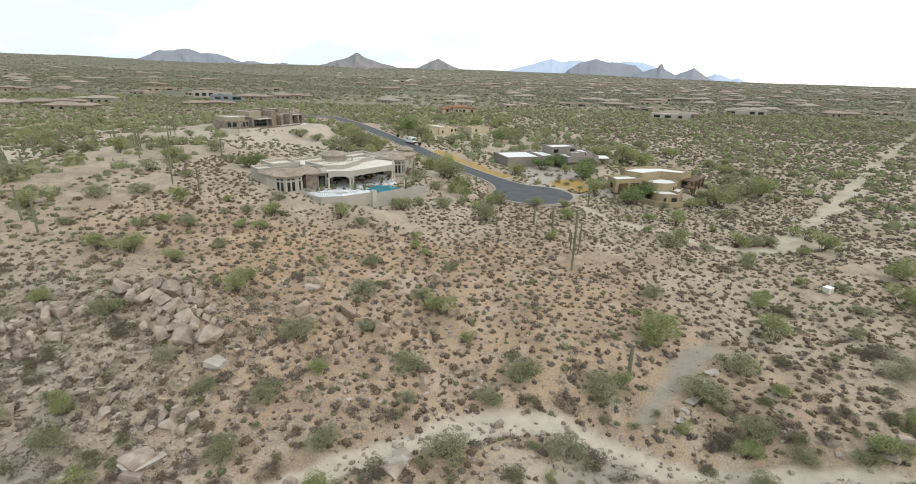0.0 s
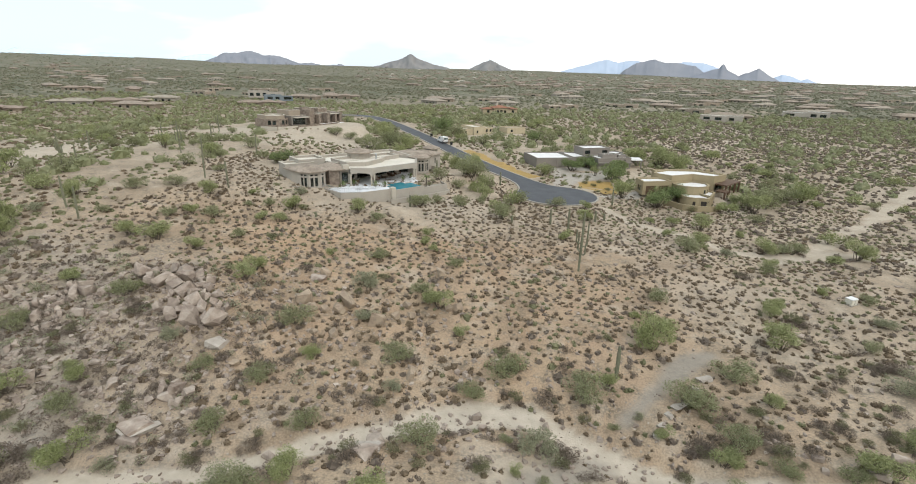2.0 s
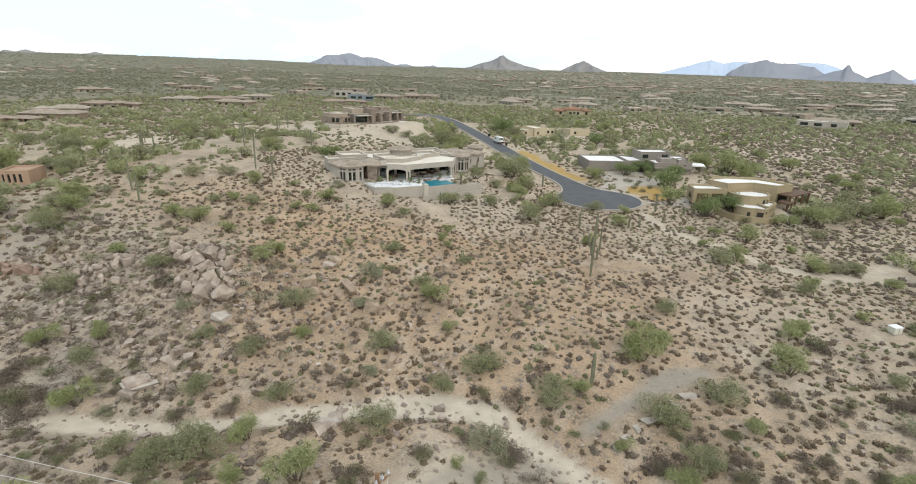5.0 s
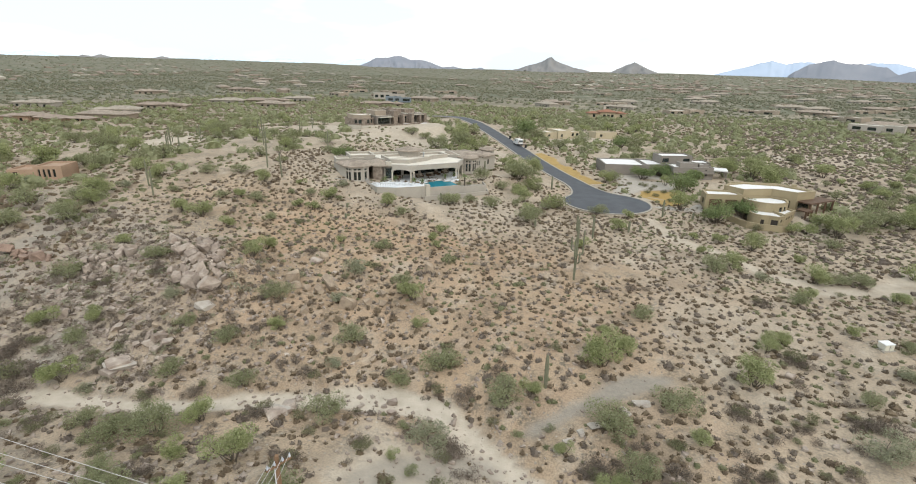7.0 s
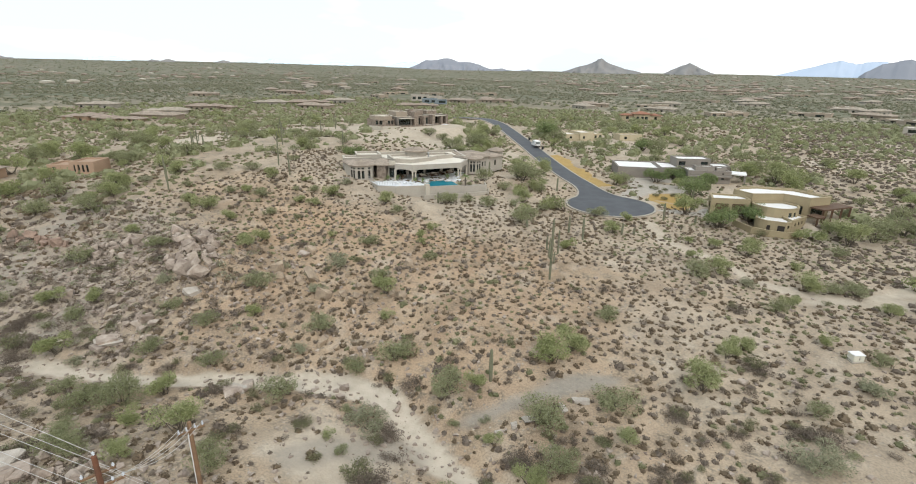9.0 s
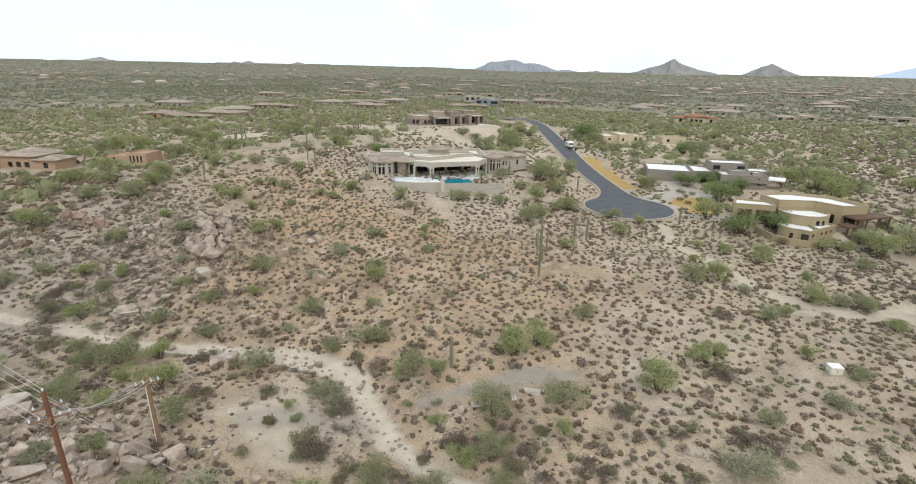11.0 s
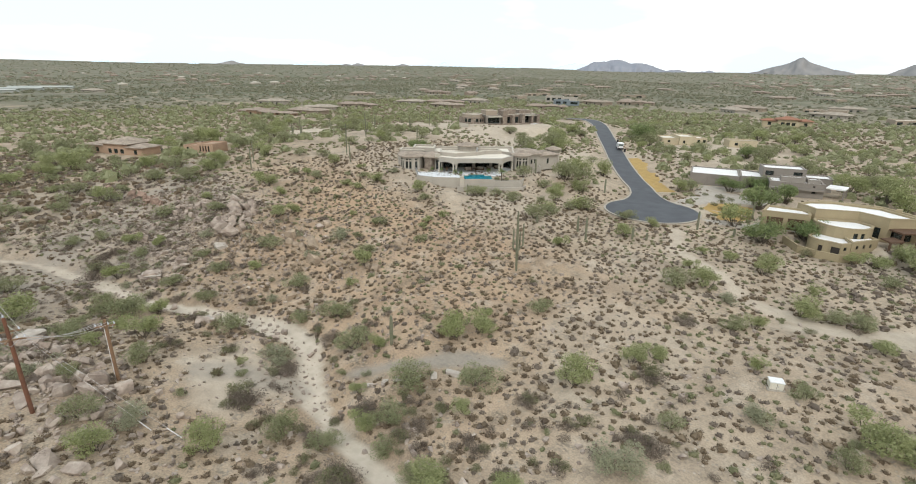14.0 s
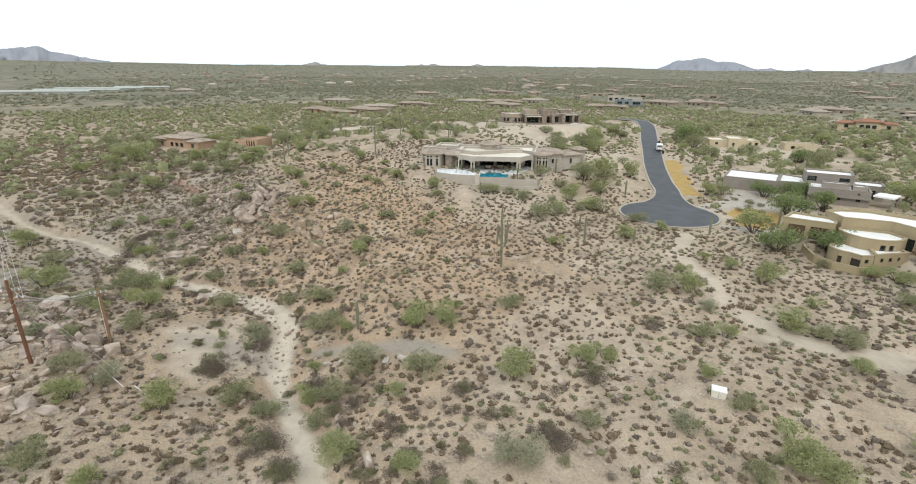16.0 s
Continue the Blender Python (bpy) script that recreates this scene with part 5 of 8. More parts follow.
for x, y, r in HEAP:
    boulder(x, y, r * 1.06, label="angular pinkish-grey granite block of the heap", tilt=40).location.z += 0.25 * r
for x, y, r in TAN_BOULDERS:
    boulder(x, y, r, material=M_TANROCK, label="worn tan granite boulder half sunk in the slope", tilt=22)
for x, y, r in LEDGE:
    boulder(x, y, r)
for x, y, r in LOW_SLABS:
    boulder(x, y, r, True, label="low grey granite slab on the stony slope", tilt=14)
for x, y, r in SLOPE_ROCKS:
    boulder(x, y, r, r > 1.2)
for x, y, r in POLE_ROCKS:
    boulder(x, y, r, r > 1.4 or RNG.random() < 0.15, label="flat-topped pale granite boulder near the poles", tilt=10)
boulder(-25.3, 47.9, 1.75, True, M_PALEROCK, "pale flat granite slab lying on the slope")
for x, y, r in ((-27.4, 36.2, 2.2), (43, 39.4, 1.5), (-10.8, 17.7, 2.2), (-4.4, 37.4, 1.7)):
    boulder(x, y, r, True, M_PALEROCK, "pale grey bedrock slab bare at the surface", 6)


# the cut bank of pale rock along the gravel spur
for x, y, r in ((23.9, 44.2, 0.7), (24.8, 45.7, 0.9), (25.9, 47.0, 0.8), (27.2, 48.3, 1.0), (28.6, 49.9, 0.8), (29.9, 51.3, 0.9), (31.4, 53.0, 1.2)):
    boulder(x + 0.7, y - 0.7, r, True, M_PALEROCK, "pale rock ledge along the edge of the gravel", 8)


def rock_pile(cx, cy, sx, sy, n, low, high, heap, seed, turn=0.0, flat=0.0, label="", material=None):
    """Boulders heaped over a patch of the slope, highest in the middle."""
    rng = np.random.default_rng(seed)
    for _ in range(n):
        a, b = rng.normal(0, sx), rng.normal(0, sy)
        x, y = cx + a * math.cos(turn) - b * math.sin(turn), cy + a * math.sin(turn) + b * math.cos(turn)
        r = low + (high - low) * rng.random() ** 1.8
        ob = boulder(x, y, r, rng.random() < flat, material, label, 28)
        ob.location.z += heap * max(0.0, 1 - (a / (1.6 * sx)) ** 2 - (b / (1.6 * sy)) ** 2) * rng.random()


rock_pile(-32.6, 54.6, 2.2, 2.4, 26, 0.3, 0.8, 0.8, 71)
rock_pile(-46.5, 51.5, 4.0, 1.8, 26, 0.25, 0.6, 0.2, 72, 0.5, 0.4)
rock_pile(-26.6, 40.6, 1.6, 1.0, 16, 0.25, 0.6, 0.3, 74, 0.3, 0.6)
rock_pile(8, 17, 9.0, 3.2, 60, 0.35, 1.1, 0.2, 75, 0.15, 0.2, "flat-topped pale granite boulder near the poles")
rock_pile(-6, 20.5, 4.0, 2.4, 18, 0.35, 0.95, 0.2, 76, 0.0, 0.2, "flat-topped pale granite boulder near the poles")
rock_pile(-60, 45.4, 5.2, 1.0, 28, 0.6, 1.5, 0.4, 77, 0.3, 0.5, "reddish-brown bedrock block of the ledge", M_REDROCK)


def build_stones():
    rng = np.random.default_rng(19)
    protos = []
    for me in [rock_mesh(260 + i, 14, 0.6, 0.4, 0) for i in range(5)]:
        co = np.array([v.co for v in me.vertices])
        protos.append(np.array([[co[i] for i in q.vertices] for q in me.polygons]))
    p = []
    for x, y, sx, sy, n in [(-36, 55, 9, 6, 900), (-46, 48, 8, 7, 1300), (-14, 60, 9, 6, 260), (-32, 42, 9, 7, 1100), (-42, 42, 11, 9, 900), (-75, 50, 14, 14, 700), (-22, 30, 9, 6, 350), (8, 18, 12, 6, 800), (-5, 20, 9, 5, 300), (3, 42, 10, 3, 300), (18, 40, 7, 3, 200), (40, 45, 14, 8, 260), (-5, 50, 14, 7, 320), (30, 25, 14, 8, 300), (60, 62, 14, 14, 220), (5, 72, 25, 14, 300), (0, 60, 40, 25, 700), (50, 75, 30, 25, 500)]:
        p.append(np.stack([rng.normal(x, sx, n), rng.normal(y, sy, n)], 1))
    p = np.concatenate(p)
    size = lambda n: 0.07 + 0.5 * rng.random(n) ** 3
    stuff("stones", p, protos, size, rng, M_ROCK, "loose granite stones strewn over the slope", "stones", -0.1)
    blocks = []
    for me in ROCKS[:6] + SLABS[:2]:
        co = np.array([v.co for v in me.vertices])
        blocks.append(np.array([[co[i] for i in q.vertices] for q in me.polygons]))
    p = []
    for x, y, sx, sy, turn, n in [(-51, 47, 6, 2.4, 0.75, 120), (-41, 47, 6, 3, 0.6, 70), (-35, 41, 6, 3, 0.4, 60), (-60, 37, 6, 4, 0.9, 100), (-15, 60, 6, 4, 0.5, 40), (-46, 36, 8, 5, 0.6, 90), (-29, 52, 4, 4, 0.3, 60), (-68, 42, 9, 7, 0.8, 120), (-27, 40, 3, 2, 0.3, 40), (6, 18, 10, 4, 0.15, 260), (-4, 20, 7, 4, 0.0, 80), (-2, 50, 9, 4, 0.2, 40), (40, 41, 8, 3, 0.0, 50), (30, 27, 10, 5, 0.2, 40)]:
        a, b = rng.normal(0, sx, n), rng.normal(0, sy, n)
        p.append(np.stack([x + a * math.cos(turn) - b * math.sin(turn), y + a * math.sin(turn) + b * math.cos(turn)], 1))
    p = np.concatenate(p)
    p = p[off_line(p[:, 0], p[:, 1], WASH_XY)[0] > 2.2]
    stuff("rubble", p, blocks, lambda n: 0.1 + 0.45 * rng.random(n) ** 3, rng, M_ROCK, "broken granite blocks half buried in the slope", "rocks", -0.05)


build_stones()


# ---------------------------------------------------------------- houses
def run(bm, p0, p1, q0, q1, z0, z1, openings):
    """One side of a wall, outer line p, inner line q, with openings (from, to, bottom, top) left out."""
    length = math.hypot(p1[0] - p0[0], p1[1] - p0[1])
    cuts = sorted({0.0, length, *(v for o in openings for v in o[:2])})

    def quad(a, b):
        f, g = a / length, b / length
        lerp = lambda u, v, t: (u[0] + (v[0] - u[0]) * t, u[1] + (v[1] - u[1]) * t)
        return [lerp(p0, p1, f), lerp(p0, p1, g), lerp(q0, q1, g), lerp(q0, q1, f)]

    for a, b in zip(cuts, cuts[1:]):
        if b - a < 1e-4:
            continue
        z = z0
        for o in sorted((o for o in openings if o[0] < (a + b) / 2 < o[1]), key=lambda o: o[2]):
            if o[2] > z + 1e-4:
                prism(bm, quad(a, b), z, o[2])
            z = o[3]
        if z1 > z + 1e-4:
            prism(bm, quad(a, b), z, z1)


def window(parent, p0, p1, o, depth, name="window", frame_mat=None, bars=1):
    """Frame and pane in an opening of a wall's side; garage doors and doors are solid leaves."""
    length = math.hypot(p1[0] - p0[0], p1[1] - p0[1])
    ux, uy = (p1[0] - p0[0]) / length, (p1[1] - p0[1]) / length
    ang = math.atan2(uy, ux)
    kind = o[4] if len(o) > 4 else "window"
    if kind == "open":
        return
    w, h = o[1] - o[0], o[3] - o[2]
    m = Matrix.Translation((p0[0] + ux * o[0] - uy * depth, p0[1] + uy * o[0] + ux * depth, o[2])) @ Matrix.Rotation(ang, 4, "Z")
    if kind == "window":
        t = 0.07
        sizes = [(0, 0, 0, w, 0.08, t), (0, 0, h - t, w, 0.08, h), (0, 0, t, t, 0.08, h - t), (w - t, 0, t, w, 0.08, h - t)]
        bars = max(bars, int(w / 1.6))
        for i in range(1, bars):
            sizes.append((w * i / bars - 0.03, 0.005, t, w * i / bars + 0.03, 0.075, h - t))
        fr = part("window", boxed(*sizes), frame_mat or M_DARKTRIM, parent)
        fr.matrix_basis = m
        part("pane", boxed((t, 0.03, t, w - t, 0.05, h - t)), M_GLASS, fr)
    else:
        mat = {"garage": M_STUCCO_GREY, "carport": M_WOOD}.get(kind, M_DARKTRIM)
        sizes = []
        rows = 4 if kind in ("garage", "carport") else 1
        for i in range(rows):
            sizes.append((0.02, 0.02, h * i / rows + 0.015, w - 0.02, 0.10, h * (i + 1) / rows - 0.015))
        sizes.append((0, 0.05, 0, w, 0.08, h))
        leaf = part("garage_door" if rows == 4 else "door", boxed(*sizes), mat, parent)
        leaf.matrix_basis = m


def block(parent, pts, z0, z1, wall_mat, roof_mat, parapet=0.5, openings=None, thick=0.35, roof=True, cap=None):
    """A storey with real walls, openings and a flat roof behind a parapet. pts: counter-clockwise."""
    inner = inset(pts, thick)
    bm = bmesh.new()
    openings = openings or {}
    n = len(pts)
    for i in range(n):
        j = (i + 1) % n
        run(bm, pts[i], pts[j], inner[i], inner[j], z0, z1, [o for o in openings.get(i, [])])
    bmesh.ops.remove_doubles(bm, verts=bm.verts, dist=0.0005)
    wall = part("wall", bm, wall_mat, parent)
    if roof:
        bm = bmesh.new()
        prism(bm, inset(pts, thick + 0.003), z1 - parapet - 0.25, z1 - parapet)
        part("roof", bm, roof_mat, parent, "flat coated roof behind a parapet")
    bm = bmesh.new()
    prism(bm, inset(pts, thick + 0.003), z0 + 0.01, z0 + 0.12)
    part("floor_slab", bm, M_SHADE, parent)
    for i, os in openings.items():
        j = (i + 1) % n
        for o in os:
            window(parent, pts[i], pts[j], o, 0.12)
    if cap is not None:
        bm = bmesh.new()
        a, b = inset(pts, -0.06), inset(pts, thick + 0.06)
        for i in range(n):
            j = (i + 1) % n
            prism(bm, [a[i], a[j], b[j], b[i]], z1 + 0.002, z1 + 0.09)
        part("coping", bm, cap, parent)
    return wall


def hip(parent, pts, z, ridge, rise, material, over=0.6, label="hipped roof of mottled clay tiles"):
    """A hipped roof with a thick edge; ridge: one point or two."""
    eave = inset(pts, -over)
    bm = bmesh.new()
    lo = [bm.verts.new((x, y, z)) for x, y in eave]
    hi = [bm.verts.new((x, y, z + 0.22)) for x, y in eave]
    top = [bm.verts.new((x, y, z + 0.22 + rise)) for x, y in ridge]
    n = len(eave)
    near = [min(range(len(ridge)), key=lambda k: (x - ridge[k][0]) ** 2 + (y - ridge[k][1]) ** 2) for x, y in eave]
    bm.faces.new(lo[::-1])
    for i in range(n):
        j = (i + 1) % n
        bm.faces.new((lo[i], lo[j], hi[j], hi[i]))
        a, b = top[near[i]], top[near[j]]
        bm.faces.new((hi[i], hi[j], a) if a is b else (hi[i], hi[j], b, a))
    return part("roof", bm, material, parent, label)


def low_wall(name, line, z0, z1, thick, material, parent=None, label=""):
    """A free-standing wall along an open line."""
    bm = bmesh.new()
    for a, b in zip(line, line[1:]):
        d = math.hypot(b[0] - a[0], b[1] - a[1])
        nx, ny = -(b[1] - a[1]) / d * thick / 2, (b[0] - a[0]) / d * thick / 2
        ex, ey = (b[0] - a[0]) / d * thick / 2, (b[1] - a[1]) / d * thick / 2
        prism(bm, [(a[0] - nx, a[1] - ny), (b[0] - nx + ex * 0.98, b[1] - ny + ey * 0.98), (b[0] + nx + ex * 0.98, b[1] + ny + ey * 0.98), (a[0] + nx, a[1] + ny)], z0, z1)
    bmesh.ops.remove_doubles(bm, verts=bm.verts, dist=0.02)
    return part(name, bm, material, parent, label)


def rect(x0, y0, x1, y1):
    return [(x0, y0), (x1, y0), (x1, y1), (x0, y1)]


# ---- the villa on the rise, with its patio and pool
A_Z = 13.0
villa = thing("villa", pose(-22, 106, A_Z, 0, 0, 47.9), "taupe stucco villa with tiled and flat roofs on the rise", "house")
# patio roof: fascia carried on columns, with flat arches
FRONT = [(-4.0, 3.2), (-0.3, 0.3), (12.3, 0.5), (15.9, 5.2)]


def arched_fascia():
    bm = bmesh.new()
    for (ax, ay), (bx, by) in zip(FRONT, FRONT[1:]):
        d = math.hypot(bx - ax, by - ay)
        ux, uy = (bx - ax) / d, (by - ay) / d
        n = 16
        flat = 3.2 if d < 8 else 9.0
        for k in range(n):
            f, g = k / n, (k + 1) / n
            arch = lambda t: 2.35 + 0.55 * (1 - abs(2 * t - 1) ** flat)
            zb = [arch(f), arch(g)]
            row = []
            for t, z in ((f, zb[0]), (g, zb[1])):
                for off in (0.0, 0.45):
                    x, y = ax + ux * d * t - uy * off, ay + uy * d * t + ux * off
                    row.append((bm.verts.new((x, y, z)), bm.verts.new((x, y, 4.05))))
            (a, A), (b, B), (c, C), (e, E) = row
            for q in ((a, c, C, A), (e, b, B, E), (A, C, E, B), (a, b, e, c)):
                bm.faces.new(q)
            if k == 0:
                bm.faces.new((b, a, A, B))
            if k == n - 1:
                bm.faces.new((c, e, E, C))
    bmesh.ops.remove_doubles(bm, verts=bm.verts, dist=0.001)
    return bm


part("fascia", arched_fascia(), M_STUCCO, villa, "deep stucco fascia over flat arches")
for x, y in ((-0.25, 0.62), (0.45, 0.55), (11.6, 0.75), (12.3, 0.9), (-3.85, 3.35), (15.65, 5.25)):
    col = part("column", lathe([(0.30, 0), (0.30, 0.18), (0.21, 0.24), (0.19, 2.2), (0.28, 2.3), (0.28, 2.6)], 14), M_TRIM, villa, "round cream column")
    col.location = (x, y, 0)
bm = bmesh.new()
prism(bm, [(-3.75, 3.65), (-0.1, 0.8), (12.05, 1.0), (15.5, 5.5), (13.2, 10.2), (-3.9, 8.7)], 3.6, 3.9)
part("roof", bm, M_ROOFCREAM, villa, "cream coated flat patio roof")
# rooms behind the patio
block(villa, [(-4.0, 9.0), (13.5, 10.5), (16.6, 8.2), (18, 20), (-8, 20)], 0, 4.3, M_STUCCO, M_ROOFCREAM, 0.5, {0: [(1.2, 4.6, 0.1, 2.7), (5.4, 9.4, 0.1, 2.7), (10.2, 14.2, 0.1, 2.7), (15, 17, 0.1, 2.5)], 1: [(0.6, 3.0, 0.1, 2.5)]}, cap=M_TRIM)
block(villa, [(-3.4, 6.0), (0.4, 3.7), (6.2, 6.1), (8.4, 8.0), (13.2, 9.0), (12.6, 13.0), (-3.4, 13.0)], 3.88, 4.75, M_STUCCO, M_ROOFCREAM, 0.45, cap=M_TRIM)
block(villa, [(-11, 13.5), (-5, 12.5), (-4.6, 18.5), (-10.6, 19.5)], 3.0, 4.9, M_STUCCO, M_ROOFCREAM, 0.45, cap=M_TRIM)
part("vent", lathe([(0.18, 4.2), (0.18, 5.3), (0.28, 5.35), (0.28, 5.5), (0.05, 5.6)], 10), M_METAL, villa).location = (6.5, 9.0, 0)
block(villa, [(-4.9, 4.6), (-3.6, 4.3), (-3.5, 5.4), (-4.8, 5.7)], 3.5, 4.5, M_TRIM, M_ROOFCREAM, 0.2)
# round tower
block(villa, ring(4.3, 13.2, 2.8, 18), 3.0, 5.6, M_STUCCO, M_ROOFCREAM, 0.3)
hip(villa, ring(4.3, 13.2, 2.8, 18), 5.6, [(4.3, 13.2)], 0.8, M_TILE, 0.75, "low conical roof of mottled clay tiles")
# west wing with its glazed bay
WING = [(-14.2, 7.2), (-13.0, 5.0), (-10.6, 4.4), (-9.0, 5.2), (-8.2, 7.5), (-7.6, 16), (-14.2, 17.2), (-14.8, 9.2)]
block(villa, WING, 0, 3.6, M_STUCCO, M_TILE, 0.2, {0: [(0.5, 1.1, 0.6, 2.5), (0.5, 1.1, 2.85, 3.2), (1.35, 2.0, 0.6, 2.5), (1.35, 2.0, 2.85, 3.2)], 1: [(0.35, 1.0, 0.6, 2.5), (0.35, 1.0, 2.85, 3.2), (1.3, 1.95, 0.6, 2.5), (1.3, 1.95, 2.85, 3.2)], 2: [(0.5, 1.2, 0.6, 2.5), (0.5, 1.2, 2.85, 3.2)]})
hip(villa, [(-14.2, 7.2), (-13.0, 5.0), (-10.6, 4.4), (-9.0, 5.2), (-8.2, 7.5), (-8.0, 11.6), (-14.7, 12.0)], 3.6, [(-11.4, 7.6), (-11.4, 9.0)], 0.9, M_TILE, 0.5)
block(villa, [(-14.6, 12.9), (-7.9, 12.4), (-7.65, 15.9), (-14.2, 17.1)], 3.62, 4.35, M_STUCCO, M_ROOFCREAM, 0.3, cap=M_TRIM)
# stone entry pier and its gable
block(villa, [(-7.7, 5.9), (-5.9, 4.7), (-5.0, 6.0), (-5.2, 10), (-7.5, 10)], 0, 3.5, M_STONE, M_TILE, 0.2)
block(villa, [(-4.95, 6.0), (-3.0, 5.2), (-2.6, 9.0), (-4.9, 9.8)], 0, 3.4, M_STUCCO, M_TILE, 0.2, {0: [(0.25, 1.85, 0.3, 2.7)]})
hip(villa, [(-7.9, 6.4), (-6.0, 4.9), (-3.0, 5.1), (-2.6, 10), (-7.8, 11)], 3.4, [(-5.6, 7.4), (-5.4, 10.2)], 0.9, M_TILE, 0.5)
# east wing
EAST = [(16.2, 8.4), (16.6, 6.0), (18.2, 4.9), (20.0, 5.6), (20.6, 7.6), (24.0, 9.4), (23.6, 17), (16.8, 17)]
block(villa, EAST, 0, 3.8, M_STUCCO, M_TILE, 0.2, {1: [(0.3, 0.85, 0.6, 2.6), (0.3, 0.85, 2.9, 3.3), (1.1, 1.65, 0.6, 2.6), (1.1, 1.65, 2.9, 3.3)], 2: [(0.3, 0.85, 0.6, 2.6), (0.3, 0.85, 2.9, 3.3), (1.1, 1.65, 0.6, 2.6), (1.1, 1.65, 2.9, 3.3)], 4: [(0.6, 1.3, 1.4, 2.6), (1.8, 2.4, 1.4, 2.6)]})
hip(villa, EAST, 3.8, [(18.6, 9.0), (20.4, 13.4)], 1.0, M_TILE, 0.5)
block(villa, [(24.1, 9.8), (29.5, 12.5), (28, 19), (23.7, 17.2)], -0.6, 3.2, M_STUCCO, M_TILE, 0.2, {0: [(2.4, 3.1, 1.0, 2.4)]})
hip(villa, [(24.1, 9.8), (29.5, 12.5), (28, 19), (23.7, 17.2)], 3.2, [(26.2, 13.4), (26, 15.4)], 0.8, M_TILE, 0.5)
block(villa, ring(29.2, 16.2, 1.9, 14), -0.8, 4.2, M_STUCCO, M_TILE, 0.2, {10: [(0.1, 0.6, 1.2, 2.4)]}, thick=0.25)
hip(villa, ring(29.2, 16.2, 1.9, 14), 4.2, [(29.2, 16.2)], 0.8, M_TILE, 0.6, "low conical roof of mottled clay tiles")
low_wall("garden_wall", [(20.8, 4.6), (23.6, 6.6), (23.9, 9.0)], -1.4, 0.9, 0.3, M_STUCCO, villa)
low_wall("garden_wall", [(-18, 8.8), (-15.2, 6.2), (-14.4, 5.6)], -1.2, 0.9, 0.3, M_STUCCO, villa)

# ---- terrace and pool
terrace = thing("terrace", pose(-22, 106, A_Z, 0, 0, 47.9), "raised stucco terrace with pale pool deck before the villa", "terrace")
DECK = [(-9.7, 4.3), (-9.0, -1.5), (-5.5, -3.4), (1.4, -4.3), (2.2, -4.2), (2.2, -1.0), (3.5, -1.0), (3.5, 0.6), (7.7, 0.6), (7.7, -1.0), (9.3, -1.0), (11.6, -1.0), (13.4, 3.6), (16.2, 8.2), (13.3, 10.4), (-3.8, 8.9), (-8, 6)]
bm = bmesh.new()
prism(bm, DECK, -0.25, 0.0)
part("deck", bm, M_DECK, terrace, "pale blue-white pool deck")
bm = bmesh.new()
prism(bm, [(9.45, -5.0), (16.2, -5.4), (19.4, 4.4), (16.4, 7.9), (13.55, 3.5), (11.75, -1.15), (9.45, -1.15)], -1.5, -0.9)
part("planting_bed", bm, M_KERB, terrace, "lower planting bed of pale gravel")
low_wall("retaining_wall", [(-10.1, 5.0), (-9.3, -1.8), (-5.6, -3.75), (1.3, -4.6)], -4.0, 0.12, 0.35, M_STUCCO, terrace)
low_wall("retaining_wall", [(9.6, -3.6), (9.6, -5.2), (16.4, -5.6), (19.6, 4.2)], -4.0, -0.5, 0.35, M_STUCCO, terrace)
low_wall("pool_wall", [(1.4, -5.15), (9.5, -5.35)], -3.8, -0.1, 0.3, M_STUCCO, terrace)
low_wall("planter_wall", [(0.4, -5.9), (12.0, -6.6), (16.8, -6.2), (19, -1)], -4.2, -1.9, 0.3, M_STUCCO, terrace)
part("pier", boxed((1.1, -5.4, -3.8, 2.1, -4.3, 0.5)), M_TRIM, terrace)
part("water", boxed((2.3, -5.0, -0.9, 9.2, -1.2, -0.06), (3.6, -1.196, -0.9, 7.6, 0.4, -0.064)), M_WATER, terrace, "turquoise swimming pool water")
part("pool_edge", boxed((2.2, -1.2, -0.2, 3.5, -0.9, 0.03), (7.7, -1.2, -0.2, 9.3, -0.9, 0.03), (3.4, 0.4, -0.2, 7.8, 0.7, 0.03)), M_TRIM, terrace)
# glass and steel railing on the left of the terrace
rail = [(-10.1, 5.0), (-9.3, -1.8), (-5.6, -3.75)]
bm = bmesh.new()
for (ax, ay), (bx, by) in zip(rail, rail[1:]):
    d = math.hypot(bx - ax, by - ay)
    n = int(d / 0.35)
    for i in range(n + 1):
        x, y = ax + (bx - ax) * i / n, ay + (by - ay) * i / n
        box(bm, x - 0.02, y - 0.02, 0.12, x + 0.02, y + 0.02, 1.1)
    tube(bm, [(ax, ay, 1.1), (bx, by, 1.1)], 0.035)
    tube(bm, [(ax, ay, 0.2), (bx, by, 0.2)], 0.025)
part("railing", bm, M_METAL, terrace, "pale steel railing with thin bars")

VILLA_M = Matrix.Translation((-22, 106, A_Z)) @ Matrix.Rotation(radians(47.9), 4, "Z")


